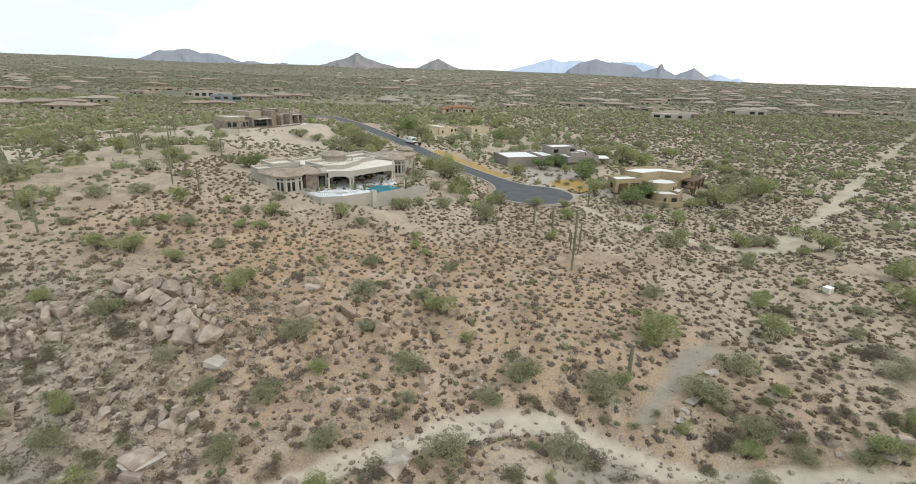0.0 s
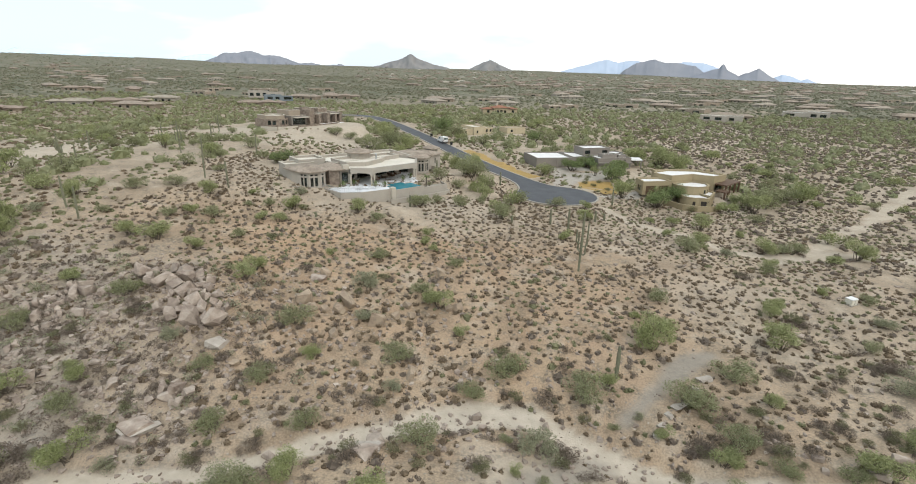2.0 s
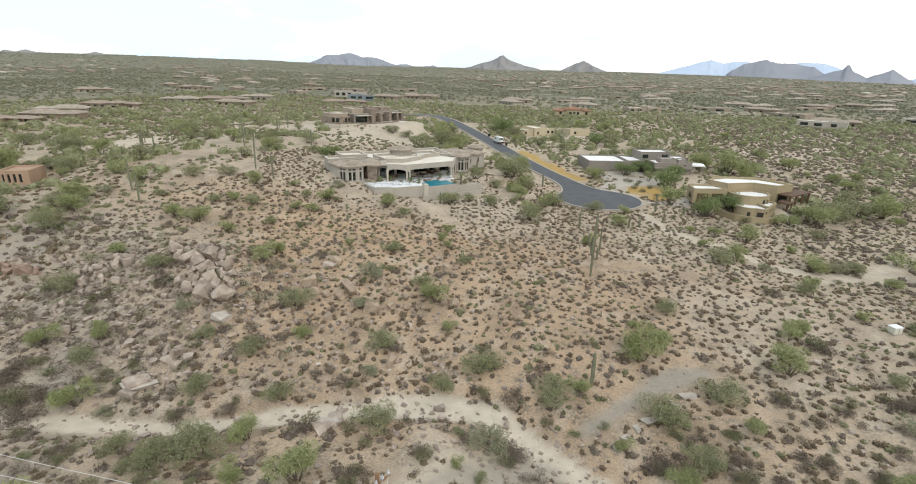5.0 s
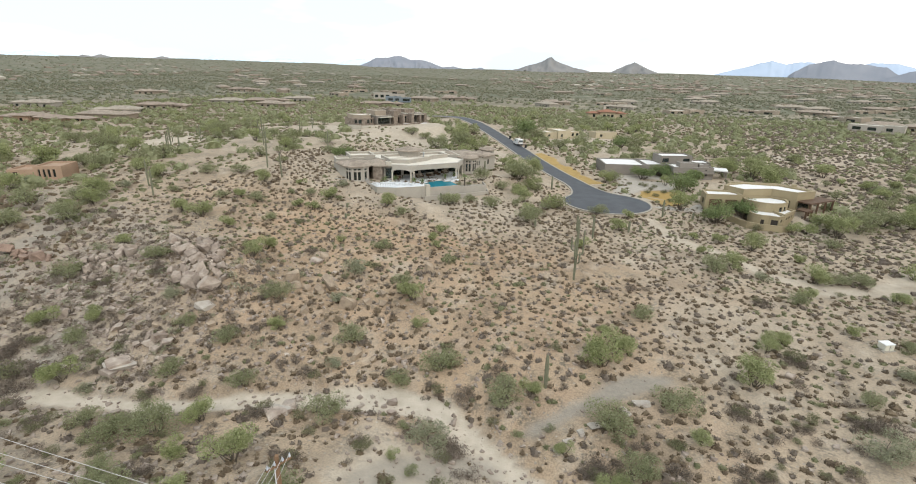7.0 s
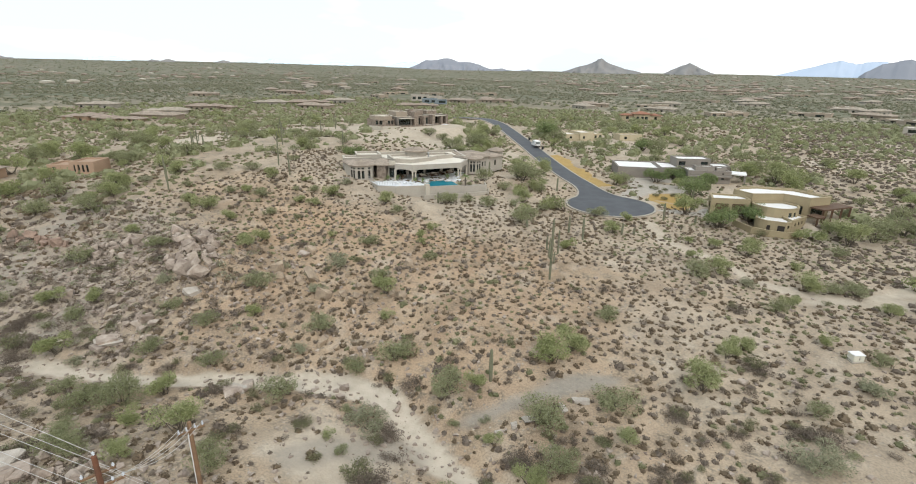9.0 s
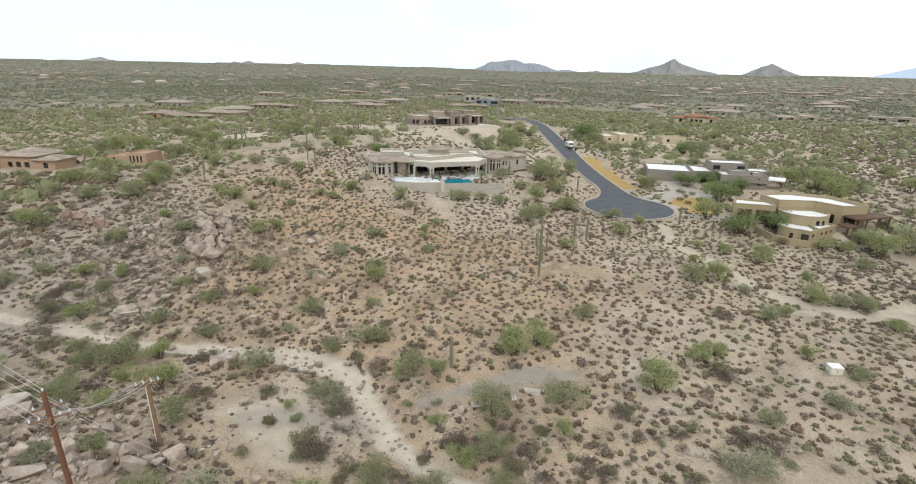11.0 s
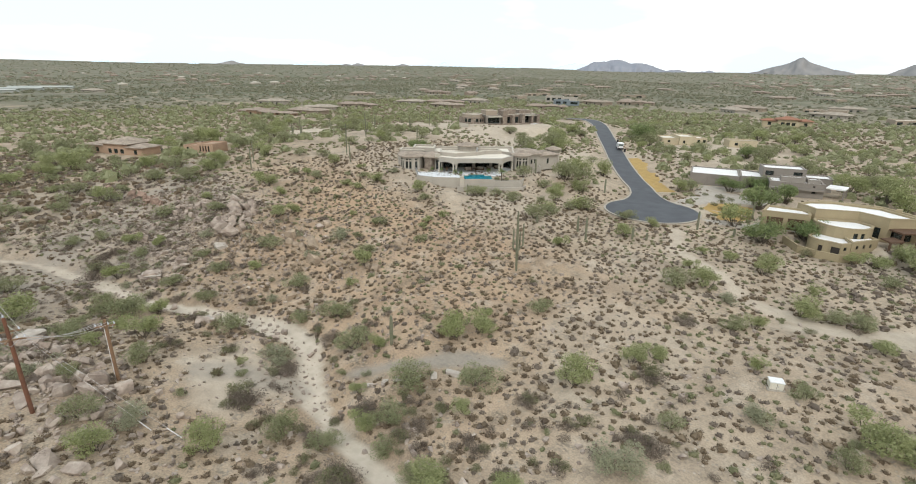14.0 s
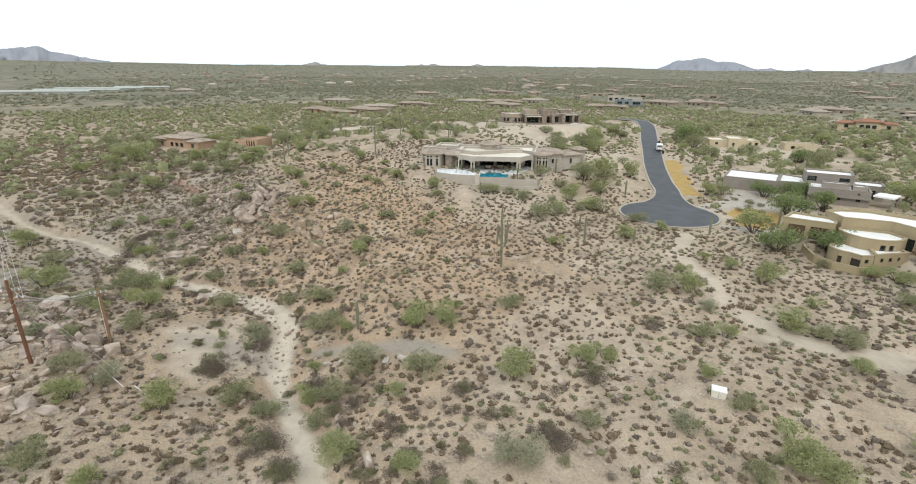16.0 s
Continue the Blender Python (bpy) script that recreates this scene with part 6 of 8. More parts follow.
def sofa():
    ob = thing("patio_sofa", None, "beige cushioned patio sofa under the patio roof", "sofa")
    part("frame", boxed((-1.0, -0.42, 0.08, 1.0, 0.42, 0.24), (-1.0, 0.3, 0.24, 1.0, 0.42, 0.8), (-1.0, -0.42, 0.24, -0.86, 0.3, 0.6), (0.86, -0.42, 0.24, 1.0, 0.3, 0.6)), M_WOOD, ob)
    for x in (-0.95, 0.87):
        for y in (-0.4, 0.32):
            part("leg", boxed((x, y, 0, x + 0.08, y + 0.08, 0.08)), M_WOOD, ob)
    for x in (-0.84, 0.01):
        part("seat_cushion", round_box(x, -0.4, 0.24, x + 0.83, 0.2, 0.44, 0.06), M_CUSHION, ob)
        part("back_cushion", round_box(x, 0.12, 0.42, x + 0.83, 0.34, 0.88, 0.07), M_CUSHION, ob)
    return ob


def lounger():
    ob = thing("sun_lounger", None, "white sun lounger with cushion on the pool deck", "lounger")
    part("frame", boxed((-0.32, -0.95, 0.22, 0.32, 0.35, 0.28)), M_WHITE, ob)
    for x in (-0.3, 0.24):
        for y in (-0.9, 0.25):
            part("leg", boxed((x, y, 0, x + 0.06, y + 0.06, 0.22)), M_WHITE, ob)
    part("mattress", round_box(-0.3, -0.93, 0.28, 0.3, 0.35, 0.38, 0.04), M_DECK, ob)
    back = part("backrest", round_box(-0.3, 0, 0, 0.3, 0.7, 0.1, 0.04), M_DECK, ob)
    back.matrix_basis = Matrix.Translation((0, 0.33, 0.3)) @ Matrix.Rotation(radians(48), 4, "X")
    return ob


def patio_table():
    ob = thing("patio_table", None, "round dark patio table under the patio roof", "table")
    part("tabletop", lathe([(0.75, 0.7), (0.78, 0.72), (0.78, 0.76), (0.74, 0.78)], 20), M_WOOD, ob)
    part("pedestal", lathe([(0.4, 0), (0.36, 0.05), (0.09, 0.12), (0.09, 0.7)], 14), M_WOOD, ob)
    return ob


def patio_chair():
    ob = thing("patio_chair", None, "dark patio chair with a beige seat", "chair")
    part("seat", round_box(-0.25, -0.25, 0.4, 0.25, 0.25, 0.48, 0.03), M_CUSHION, ob)
    part("backrest", round_box(-0.25, 0.2, 0.48, 0.25, 0.27, 0.95, 0.03), M_WOOD, ob)
    for x in (-0.23, 0.18):
        for y in (-0.23, 0.18):
            part("leg", boxed((x, y, 0, x + 0.05, y + 0.05, 0.4)), M_WOOD, ob)
    return ob


def potted_palm():
    ob = thing("potted_shrub", None, "green shrub in a grey pot on the deck", "plant")
    part("pot", lathe([(0.22, 0), (0.3, 0.4), (0.33, 0.42), (0.33, 0.48), (0.26, 0.48)], 14), M_STUCCO_GREY, ob)
    rng = np.random.default_rng(77)
    c = rng.normal(size=(220, 3)) * (0.28, 0.28, 0.25) + (0, 0, 0.85)
    leaves = new("leaves", soup_mesh("leaves", leaf_tris(c, 0.12, rng), M_DARKGREEN, rng.random(220) * 0.3))
    leaves.parent = ob
    return ob


def on_villa(ob, u, v, turn, z=0.0, group=""):
    m = VILLA_M @ pose(u, v, z, 0, 0, turn)
    if group:
        ob["group"] = group
    return copy_thing(ob, m)


DONE = []
for make, spots, group in ((sofa, [(4, 5.6, 10), (7.2, 6.2, 10), (9.6, 7.4, 95), (12.2, 8.4, 20)], "sofas on the patio"), (lounger, [(-4.2, -1.2, 200), (-2.8, -1.7, 200), (-1.2, -2.2, 205), (10.3, 0.2, 170), (11.3, 0.6, 170)], "loungers on the deck"), (patio_table, [(-1.8, 5.2, 0), (5.8, 4.2, 0)], ""), (patio_chair, [(-2.8, 5.2, 90), (-0.8, 5.3, -90), (-1.8, 6.3, 0), (-1.8, 4.2, 180)], "chairs round the patio table"), (potted_palm, [(0.2, -0.4, 0), (-5.6, 3.6, 0), (9.0, 1.4, 0), (-3.2, 3.2, 0), (12.0, 2.6, 0), (1.6, -1.9, 0)], "")):
    proto = make()
    DONE.append(proto)
    for u, v, a in spots:
        on_villa(proto, u, v, a, 0.0, group)


# ---- the grey-brown house by the turning circle
def at_origin(pts, ox, oy):
    return [(x - ox, y - oy) for x, y in pts]


def house_grey():
    ox, oy = 30.0, 168.0
    h = thing("modern_house", pose(ox, oy, 8.9), "grey-brown stucco house with stepped white flat roofs", "house")
    q = lambda pts: at_origin(pts, ox, oy)
    g, w = M_STUCCO_GREY, M_ROOFWHITE
    block(h, q([(16.3, 161.5), (28, 165.4), (24.1, 176.8), (12.4, 172.9)]), 0, 3.1, g, w, 0.18, {0: [(4.2, 6.9, 0.05, 2.35, "garage"), (8.0, 10.7, 0.05, 2.35, "garage")]}, cap=g)
    block(h, q([(28.05, 165.5), (33, 168.6), (30.5, 176.2), (24.4, 176.6)]), 0, 3.3, g, w, 0.18, {0: [(2.6, 4.4, 0.05, 2.5, "door")]}, cap=g)
    block(h, q([(35.8, 163), (47, 167.3), (44.5, 174), (33.3, 169.8)]), -0.6, 3.6, g, w, 0.25, {0: [(5.6, 6.5, 1.2, 2.1), (9.4, 10.3, 1.2, 2.1)], 1: [(0.6, 1.6, 1.0, 2.0), (2.6, 3.6, 1.0, 2.0)]}, cap=g)
    block(h, q([(37.5, 165.9), (42.5, 167.8), (41.5, 170.6), (36.5, 168.7)]), 3.38, 4.5, g, w, 0.2, cap=g)
    block(h, q([(43.0, 168.2), (45.6, 169.2), (44.4, 172.4), (41.8, 171.4)]), 3.38, 4.2, g, w, 0.2, cap=g)
    block(h, q([(32, 170.4), (41.2, 174.6), (38.8, 180.5), (29.5, 176.3)]), 0, 5.6, g, w, 0.2, {0: [(0.5, 2.6, 3.7, 4.9), (7.2, 9.4, 3.7, 4.9)]}, cap=g)
    block(h, q([(41.3, 175), (47, 177.5), (45, 183), (39.1, 180.6)]), 0, 3.5, g, w, 0.2, {0: [(1, 4.6, 0.3, 2.5)]}, cap=g)
    part("patio_roof", boxed((17.0, 0.6, 2.55, 21.0, 5.6, 2.9)), w, h)
    for x, y in ((20.6, 1.0), (20.6, 5.1)):
        part("post", boxed((x, y, -0.5, x + 0.35, y + 0.35, 2.55)), g, h)
    bm = bmesh.new()
    prism(bm, q([(36.0, 162.2), (47.4, 166.6), (47.1, 167.2), (35.9, 162.9)]), 1.9, 2.35)
    part("canopy", bm, g, h)
    part("scupper", boxed((14.5, -1.6, 2.75, 15.1, -1.2, 3.15)), M_DARKTRIM, h)


house_grey()


# ---- the tan house with the round front
def house_tan():
    ox, oy = 53.0, 136.0
    h = thing("adobe_house", pose(ox, oy, 8.3), "tan stucco adobe-style house with white flat roofs", "house")
    q = lambda pts: at_origin(pts, ox, oy)
    t, w = M_STUCCO_TAN, M_ROOFWHITE
    block(h, q([(42.6, 131.6), (50.6, 134.3), (49.4, 139.0), (42.0, 137.4)]), 0, 3.5, t, w, 0.3, {0: [(0.9, 3.9, 0.05, 2.4, "carport"), (4.7, 7.6, 0.05, 2.4, "carport")], 3: [(2, 4.2, 0.8, 2.2)]}, cap=t)
    block(h, q([(47.0, 139.3), (50.9, 136.0), (57.4, 139.7), (62.4, 137.8), (66.8, 141.6), (60.0, 146.5), (52.0, 145.4), (48.4, 142.4)]), 0, 4.6, t, w, 0.3, {2: [(1.0, 4.2, 0.3, 2.5)], 3: [(0.8, 4.8, 0.2, 2.5)]}, cap=t)
    block(h, q([(49.4, 144.0), (59.8, 147.0), (66.4, 142.9), (67.4, 145.4), (60.2, 151.0), (48.6, 147.6)]), 0, 4.1, t, w, 0.25, cap=t)
    curve = [(55.6 + 4.9 * math.cos(a), 136.2 + 4.9 * math.sin(a)) for a in np.linspace(-2.75, -0.25, 10)]
    block(h, q(curve + [(60.4, 137.6), (57.4, 139.4), (51.0, 135.8)]), 0, 2.8, t, w, 0.25, {k: [(0.3, 1.1, 0.9, 2.0)] for k in (6, 7)}, cap=t)
    # the low round-cornered wing in front, with its arched door and row of small windows
    arc = [(54.5 + 2.9 * math.cos(a), 129.6 + 3.1 * math.sin(a)) for a in np.linspace(-2.9, -1.25, 7)]
    block(h, q(arc + [(57.4, 126.3), (58.6, 128.0), (57.0, 133.2), (52.2, 133.2)]), -1.9, 1.0, t, w, 0.25, {4: [(0.05, 0.75, -1.7, 0.1, "door")], 6: [(0.5, 1.9, -1.8, 0.25, "door")], 7: [(0.6, 1.3, -0.3, 0.4)]}, cap=t)
    block(h, q([(57.1, 131.0), (58.65, 128.1), (61.8, 134.0), (60.6, 135.3), (57.0, 133.6)]), -1.9, 1.2, t, w, 0.25, {1: [(1.2, 1.8, -0.2, 0.5), (2.9, 3.5, -0.2, 0.5), (4.6, 5.2, -0.2, 0.5)]}, cap=t)
    # covered porch of dark timber behind the spa, and a small pergola
    porch = [(62.6, 137.4), (64.9, 135.4), (71.4, 142.6), (68.6, 144.9)]
    bm = bmesh.new()
    prism(bm, q(porch), 2.55, 2.85)
    part("porch_roof", bm, M_WOOD, h, "dark brown timber porch roof")
    bm = bmesh.new()
    prism(bm, q([(61.9, 134.3), (63.6, 132.2), (65.4, 134.6), (63.6, 136.6)]), 1.35, 1.6)
    part("pergola", bm, M_WOOD, h, "dark brown timber pergola")
    for x, y, top in ((64.9, 135.8, 2.55), (66.9, 138.0, 2.55), (69.0, 140.3, 2.55), (71.0, 142.5, 2.55), (63.6, 132.5, 1.35), (65.1, 134.5, 1.35)):
        part("post", boxed((x - ox - 0.18, y - oy - 0.18, -1.4, x - ox + 0.18, y - oy + 0.18, top)), M_WOOD, h)
    part("chimney", boxed((9.4, 8.4, 0, 10.4, 9.4, 5.3)), t, h)
    wall = thing("garden_wall", pose(ox, oy, 8.3), "low curved tan stucco garden wall", "wall")
    low_wall("wall", q([(47.6, 129.6), (48.9, 127.8), (51.1, 124.9), (54.2, 123.8), (57.6, 124.0), (60.4, 125.8)]), -2.4, -0.3, 0.3, t, wall)
    spa = thing("spa_pool", pose(69.8, 137.4, 7.5), "round raised spa pool with pale blue water", "pool")
    part("rim", lathe([(2.5, -2.2), (2.5, 0.45), (2.1, 0.45), (2.1, 0.2), (0.1, 0.2)], 24), M_TRIM, spa)
    part("water", lathe([(2.09, 0.21), (2.09, 0.33), (0.05, 0.33)], 24), M_WATER, spa)


house_tan()


# ---- the stone and stucco house higher up the street
def house_stone():
    h = thing("stone_house", pose(-63.5, 177, 18.3, 0, 0, 63), "cream and brown stone house with flat roofs and dark glass", "house")
    s, b, r = M_STONE, M_STUCCO_GREY, M_ROOFCREAM
    c = [(-13.0 + 4.6 * math.cos(a), 4.6 + 4.6 * math.sin(a)) for a in np.linspace(-3.1, -0.3, 9)]
    block(h, c + [(-8.7, 9), (-17.4, 9)], 0, 2.5, s, r, 0.3, {k: [(0.2, 1.35, 0.7, 2.1)] for k in (1, 2, 4, 5, 6)})
    block(h, [(-16.8, 4.0), (-14.6, 1.0), (-11.4, 1.0), (-9.2, 4.0), (-9.6, 9), (-16.4, 9)], 2.3, 3.6, M_STUCCO_BROWN, r, 0.25, {k: [(0.4, 2.2, 0.35, 0.95)] for k in (0, 1, 2)}, cap=M_TRIM)
    block(h, [(-8.6, 1.0), (-2.6, 0.2), (-2.4, 10), (-8.4, 10)], 0, 3.2, b, r, 0.3, {0: [(0.5, 5.5, 0.2, 2.4)]}, cap=M_TRIM)
    block(h, [(-8.0, 3), (-3.4, 2.4), (-3.2, 9), (-7.8, 9.4)], 3.0, 4.9, M_STUCCO_BROWN, r, 0.3, {0: [(0.5, 4.1, 0.4, 1.4)]}, cap=M_TRIM)
    for x0, y0, x1, y1, z in ((-2.35, -1.2, -0.5, 3, 5.0), (1.9, -1.0, 2.9, 0.9, 3.2), (6.25, -0.8, 7.5, 1.6, 3.6), (10.8, 0, 11.7, 2.0, 3.0), (13.6, 0.6, 14.8, 2.6, 3.4)):
        part("stone_pier", boxed((x0, y0, 0, x1, y1, z)), s, h, "rough ledge stone pier")
    block(h, [(-0.4, 1.2), (6.2, 1.8), (6.0, 10), (-0.6, 10)], 0, 3.3, s, r, 0.3, {0: [(0.4, 2.2, 0.1, 2.5), (3.4, 6.2, 0.1, 2.5)]}, cap=M_TRIM)
    block(h, [(6.3, 2.2), (13.8, 2.8), (13.4, 11), (6.3, 10.4)], 0, 3.5, b, r, 0.3, {0: [(1.4, 4.4, 0.1, 2.7), (5.4, 7.2, 0.1, 2.7)], 1: [(1, 4, 0.1, 2.5)]}, cap=M_TRIM)
    part("canopy", boxed((-8.4, -1.6, 2.6, -2.6, 0.2, 2.85), (7.6, 0.4, 2.9, 13.5, 2.2, 3.15)), M_TRIM, h, "flat cream canopy over dark glass")
    block(h, [(0, 5), (6, 5.8), (5.8, 10), (0, 10)], 3.05, 5.1, s, r, 0.3, {0: [(1.0, 4.6, 0.5, 1.4)]}, cap=M_TRIM)
    block(h, [(8, 6), (13, 6.4), (12.8, 10.4), (8, 10)], 3.25, 4.7, s, r, 0.3, {0: [(0.6, 4.2, 0.4, 1.1)]}, cap=M_TRIM)
    part("chimney", boxed((-1.2, 4, 0, 0.2, 5.4, 5.7)), s, h)
    for k, line in enumerate(([(-19, 4), (-17, -1.5)], [(-16.7, -1.8), (-10, -3.5)], [(-9.6, -3.6), (-1, -4)], [(-0.6, -4), (8, -3.5)], [(8.4, -3.3), (15, 0)])):
        low_wall("garden_wall", line, -2.2, 0.3, 0.35, M_TRIM if k < 2 else s, h)
    part("pool_deck", boxed((2, -3.3, -0.3, 12, -0.9, 0.02)), M_DECK, h)


house_stone()


# ---- smaller and farther houses
def house_flat(name, x, y, z, turn, parts, wall_mat, roof_mat, label):
    h = thing(name, pose(x, y, z, 0, 0, turn), label, "house")
    for (x0, y0, x1, y1, top), openings in parts:
        block(h, rect(x0, y0, x1, y1), -0.8, top, wall_mat, roof_mat, 0.35, {0: openings})
    return h


house_flat("cream_house", -9, 217, 12.5, 40, [((-8, -3, -2, 6, 2.5), [(2, 3, 0.8, 1.6)]), ((-2, -4, 4, 6, 3.2), [(1.4, 2.2, 0.6, 1.7)]), ((4, -3, 8.5, 5, 2.6), [(1, 2, 0.8, 1.9), (3, 4.2, 0.8, 1.9)])], M_STUCCO_CREAM, M_ROOFCREAM, "cream stucco house with flat roofs among trees")
house_flat("guest_house", 8, 231, 12.2, 36, [((-5, -3, 5, 3, 2.4), [(2, 3.2, 0.5, 1.5)])], M_STUCCO_CREAM, M_TILE_TAN, "small cream guest house with a flat tan roof")
house_flat("pueblo_house", -97, 72, 13.5, 30, [((-5.5, -3, 0, 3, 2.2), [(1, 2, 0.8, 1.6)]), ((0, -3.5, 5.6, 3, 3.0), [(0.8, 1.3, 0.6, 2.3), (1.8, 2.3, 0.6, 2.3), (2.8, 3.3, 0.6, 2.3), (3.8, 4.3, 0.6, 2.3)])], M_STUCCO_CLAY, M_STUCCO_CLAY, "orange-tan pueblo house with tall narrow windows")
house_flat("blue_house", -178, 392, 12.5, 30, [((-9, -5, 4, 5, 3.6), [(2, 6, 0.6, 2.4), (8, 11, 0.6, 2.4)]), ((4, -5, 12, 4, 2.8), [(1, 7, 0.3, 2.2)])], M_BLUEWALL, M_BLUEWALL, "blue-grey modern house with a flat metal roof")
house_flat("grey_house", -200, 420, 13, 30, [((-14, -5, 2, 5, 4.6), [(1, 4, 0.6, 3), (6, 9, 0.6, 3), (11, 14, 0.6, 3)]), ((2, -5, 14, 5, 3.6), [(1, 5, 0.3, 2.2)])], M_STUCCO, M_STUCCO_GREY, "grey stucco modern house with dark windows")
house_flat("white_roofed_house", 229, 415, 11.5, -28, [((-16, -5, 0, 5, 3.2), [(2, 8, 0.5, 2.2)]), ((0, -5, 14, 6, 4.2), [(2, 6, 0.5, 2.6), (8, 12, 0.5, 2.6)])], M_STUCCO, M_ROOFWHITE, "low house with a bright white flat roof")
house_flat("tan_roofed_house", 144, 352, 11.5, -24, [((-13, -5, 3, 5, 3.2), [(2, 6, 0.5, 2.2), (9, 13, 0.5, 2.2)]), ((3, -4, 12, 4, 3.6), [(1, 4, 0.5, 2.2)])], M_STUCCO, M_ROOFCREAM, "low house with a pale tan flat roof")


def tile_house(name, wall_mat, tile, wings, label, chimney=False):
    """A low house of hipped wings: x0, y0, x1, y1, eave height."""
    h = thing(name, None, label, "house")
    for x0, y0, x1, y1, top in wings:
        w, d = x1 - x0, y1 - y0
        holes = [(w * k / 4 - 0.9, w * k / 4 + 0.9, 0.5, 2.2) for k in (1, 2, 3)] if w > 9 else [(w / 2 - 0.8, w / 2 + 0.8, 0.5, 2.2)]
        block(h, rect(x0, y0, x1, y1), -1.0, top, wall_mat, tile, 0.2, {0: holes})
        k = min(w, d) / 2
        ridge = [(x0 + k, (y0 + y1) / 2), (x1 - k, (y0 + y1) / 2)] if w > d else [((x0 + x1) / 2, y0 + k), ((x0 + x1) / 2, y1 - k)]
        hip(h, rect(x0, y0, x1, y1), top, ridge, k * 0.34, tile, 0.9)
    if chimney:
        part("chimney", boxed((wings[0][0] + 3, wings[0][3] - 3, 2, wings[0][0] + 4.2, wings[0][3] - 1.8, wings[0][4] + 3.2)), M_TRIM, h)
    return h


def place_house(h, x, y, turn, copy=True):
    m = pose(x, y, land_at(x, y) - 0.9, 0, 0, turn)
    if copy:
        return copy_thing(h, m)
    h.matrix_world = m
    return h


red = tile_house("red_roofed_house", M_STUCCO_CREAM, M_TILE_RED, [(-6, -4, 4, 4, 3.6), (4, -3.5, 10, 3.5, 2.9), (-13, -3, -6, 3, 2.7)], "cream house with a red tile roof and chimney", True)
place_house(red, 0, 338, 20, False).location.z += 1.3
clay = tile_house("clay_house", M_STUCCO_CLAY, M_TILE, [(-6, -6, 6, 6, 4.0), (-15, -5, -6, 3, 3.0), (6, -6, 13, 2, 3.0)], "clay-coloured stucco house with a hipped tile roof")
clay.matrix_world = pose(-121, 57, 11.9, 0, 0, 28) @ Matrix.Scale(0.82, 4)
villa_group = tile_house("terracotta_house", M_STUCCO_CLAY, M_TILE_PINK, [(-17, -4, -8, 4, 2.5), (-8, -6, 0, 5, 3.3), (0, -4, 8, 4, 2.6), (8, -6, 16, 2, 2.5), (16, -3, 27, 3, 2.4)], "large house with pinkish tile roofs in several wings")
place_house(villa_group, -252, 162, 18, False)
RANCH = [
    tile_house("ranch_house", M_STUCCO_BROWN, M_TILE, [(-12, -5, 6, 5, 3.0), (6, -7, 14, 4, 3.2)], "low brown house with a hipped tile roof"),
    tile_house("ranch_house", M_STUCCO, M_TILE_TAN, [(-9, -6, 9, 4, 3.2), (-16, -3, -9, 5, 2.9)], "low taupe house with a tan tile roof"),
    tile_house("ranch_house", M_STUCCO_BROWN, M_TILE_PINK, [(-14, -4, 2, 5, 3.0), (2, -7, 10, 3, 3.6), (10, -3, 18, 4, 2.9)], "low brown house with pinkish tiled wings"),
    house_flat("ranch_house", 0, 0, 0, 0, [((-14, -5, 2, 5, 3.2), [(1, 4, 0.5, 2.2), (7, 11, 0.5, 2.2)]), ((2, -6, 14, 4, 3.8), [(2, 8, 0.5, 2.4)])], M_STUCCO_BROWN, M_ROOFCREAM, "low brown house with a pale flat roof"),
]
for k, (x, y, a) in enumerate([(-238, 186, 20), (-262, 213, 35), (-275, 248, 20), (-405, 345, 40), (-272, 306, 25), (-258, 326, 40), (-226, 300, 10), (-250, 362, 15), (-176, 360, 30), (160, 382, -20), (146, 560, -10), (-150, 460, 10), (-60, 470, 0), (-330, 210, 30)]):
    place_house(RANCH[k % 3], x, y, a)


def far_suburb():
    rng = np.random.default_rng(5)
    spots = []
    tries = 0
    while len(spots) < 190 and tries < 6000:
        tries += 1
        y = 430 + 1250 * rng.random() ** 1.25
        x = rng.uniform(-0.95, 0.85) * y
        dense = 0.25 + 0.75 * step(x / y, -0.25, 0.35) + (0.3 if x < -0.55 * y else 0)
        if rng.random() > dense or any((x - a) ** 2 + (y - b) ** 2 < 34**2 for a, b in spots):
            continue
        spots.append((x, y))
    for x, y in spots:
        ob = place_house(RANCH[(0, 1, 1, 2, 3, 3)[int(rng.integers(6))]], x, y, rng.uniform(-60, 60))
        ob["group"] = "houses of the far suburb"


far_suburb()


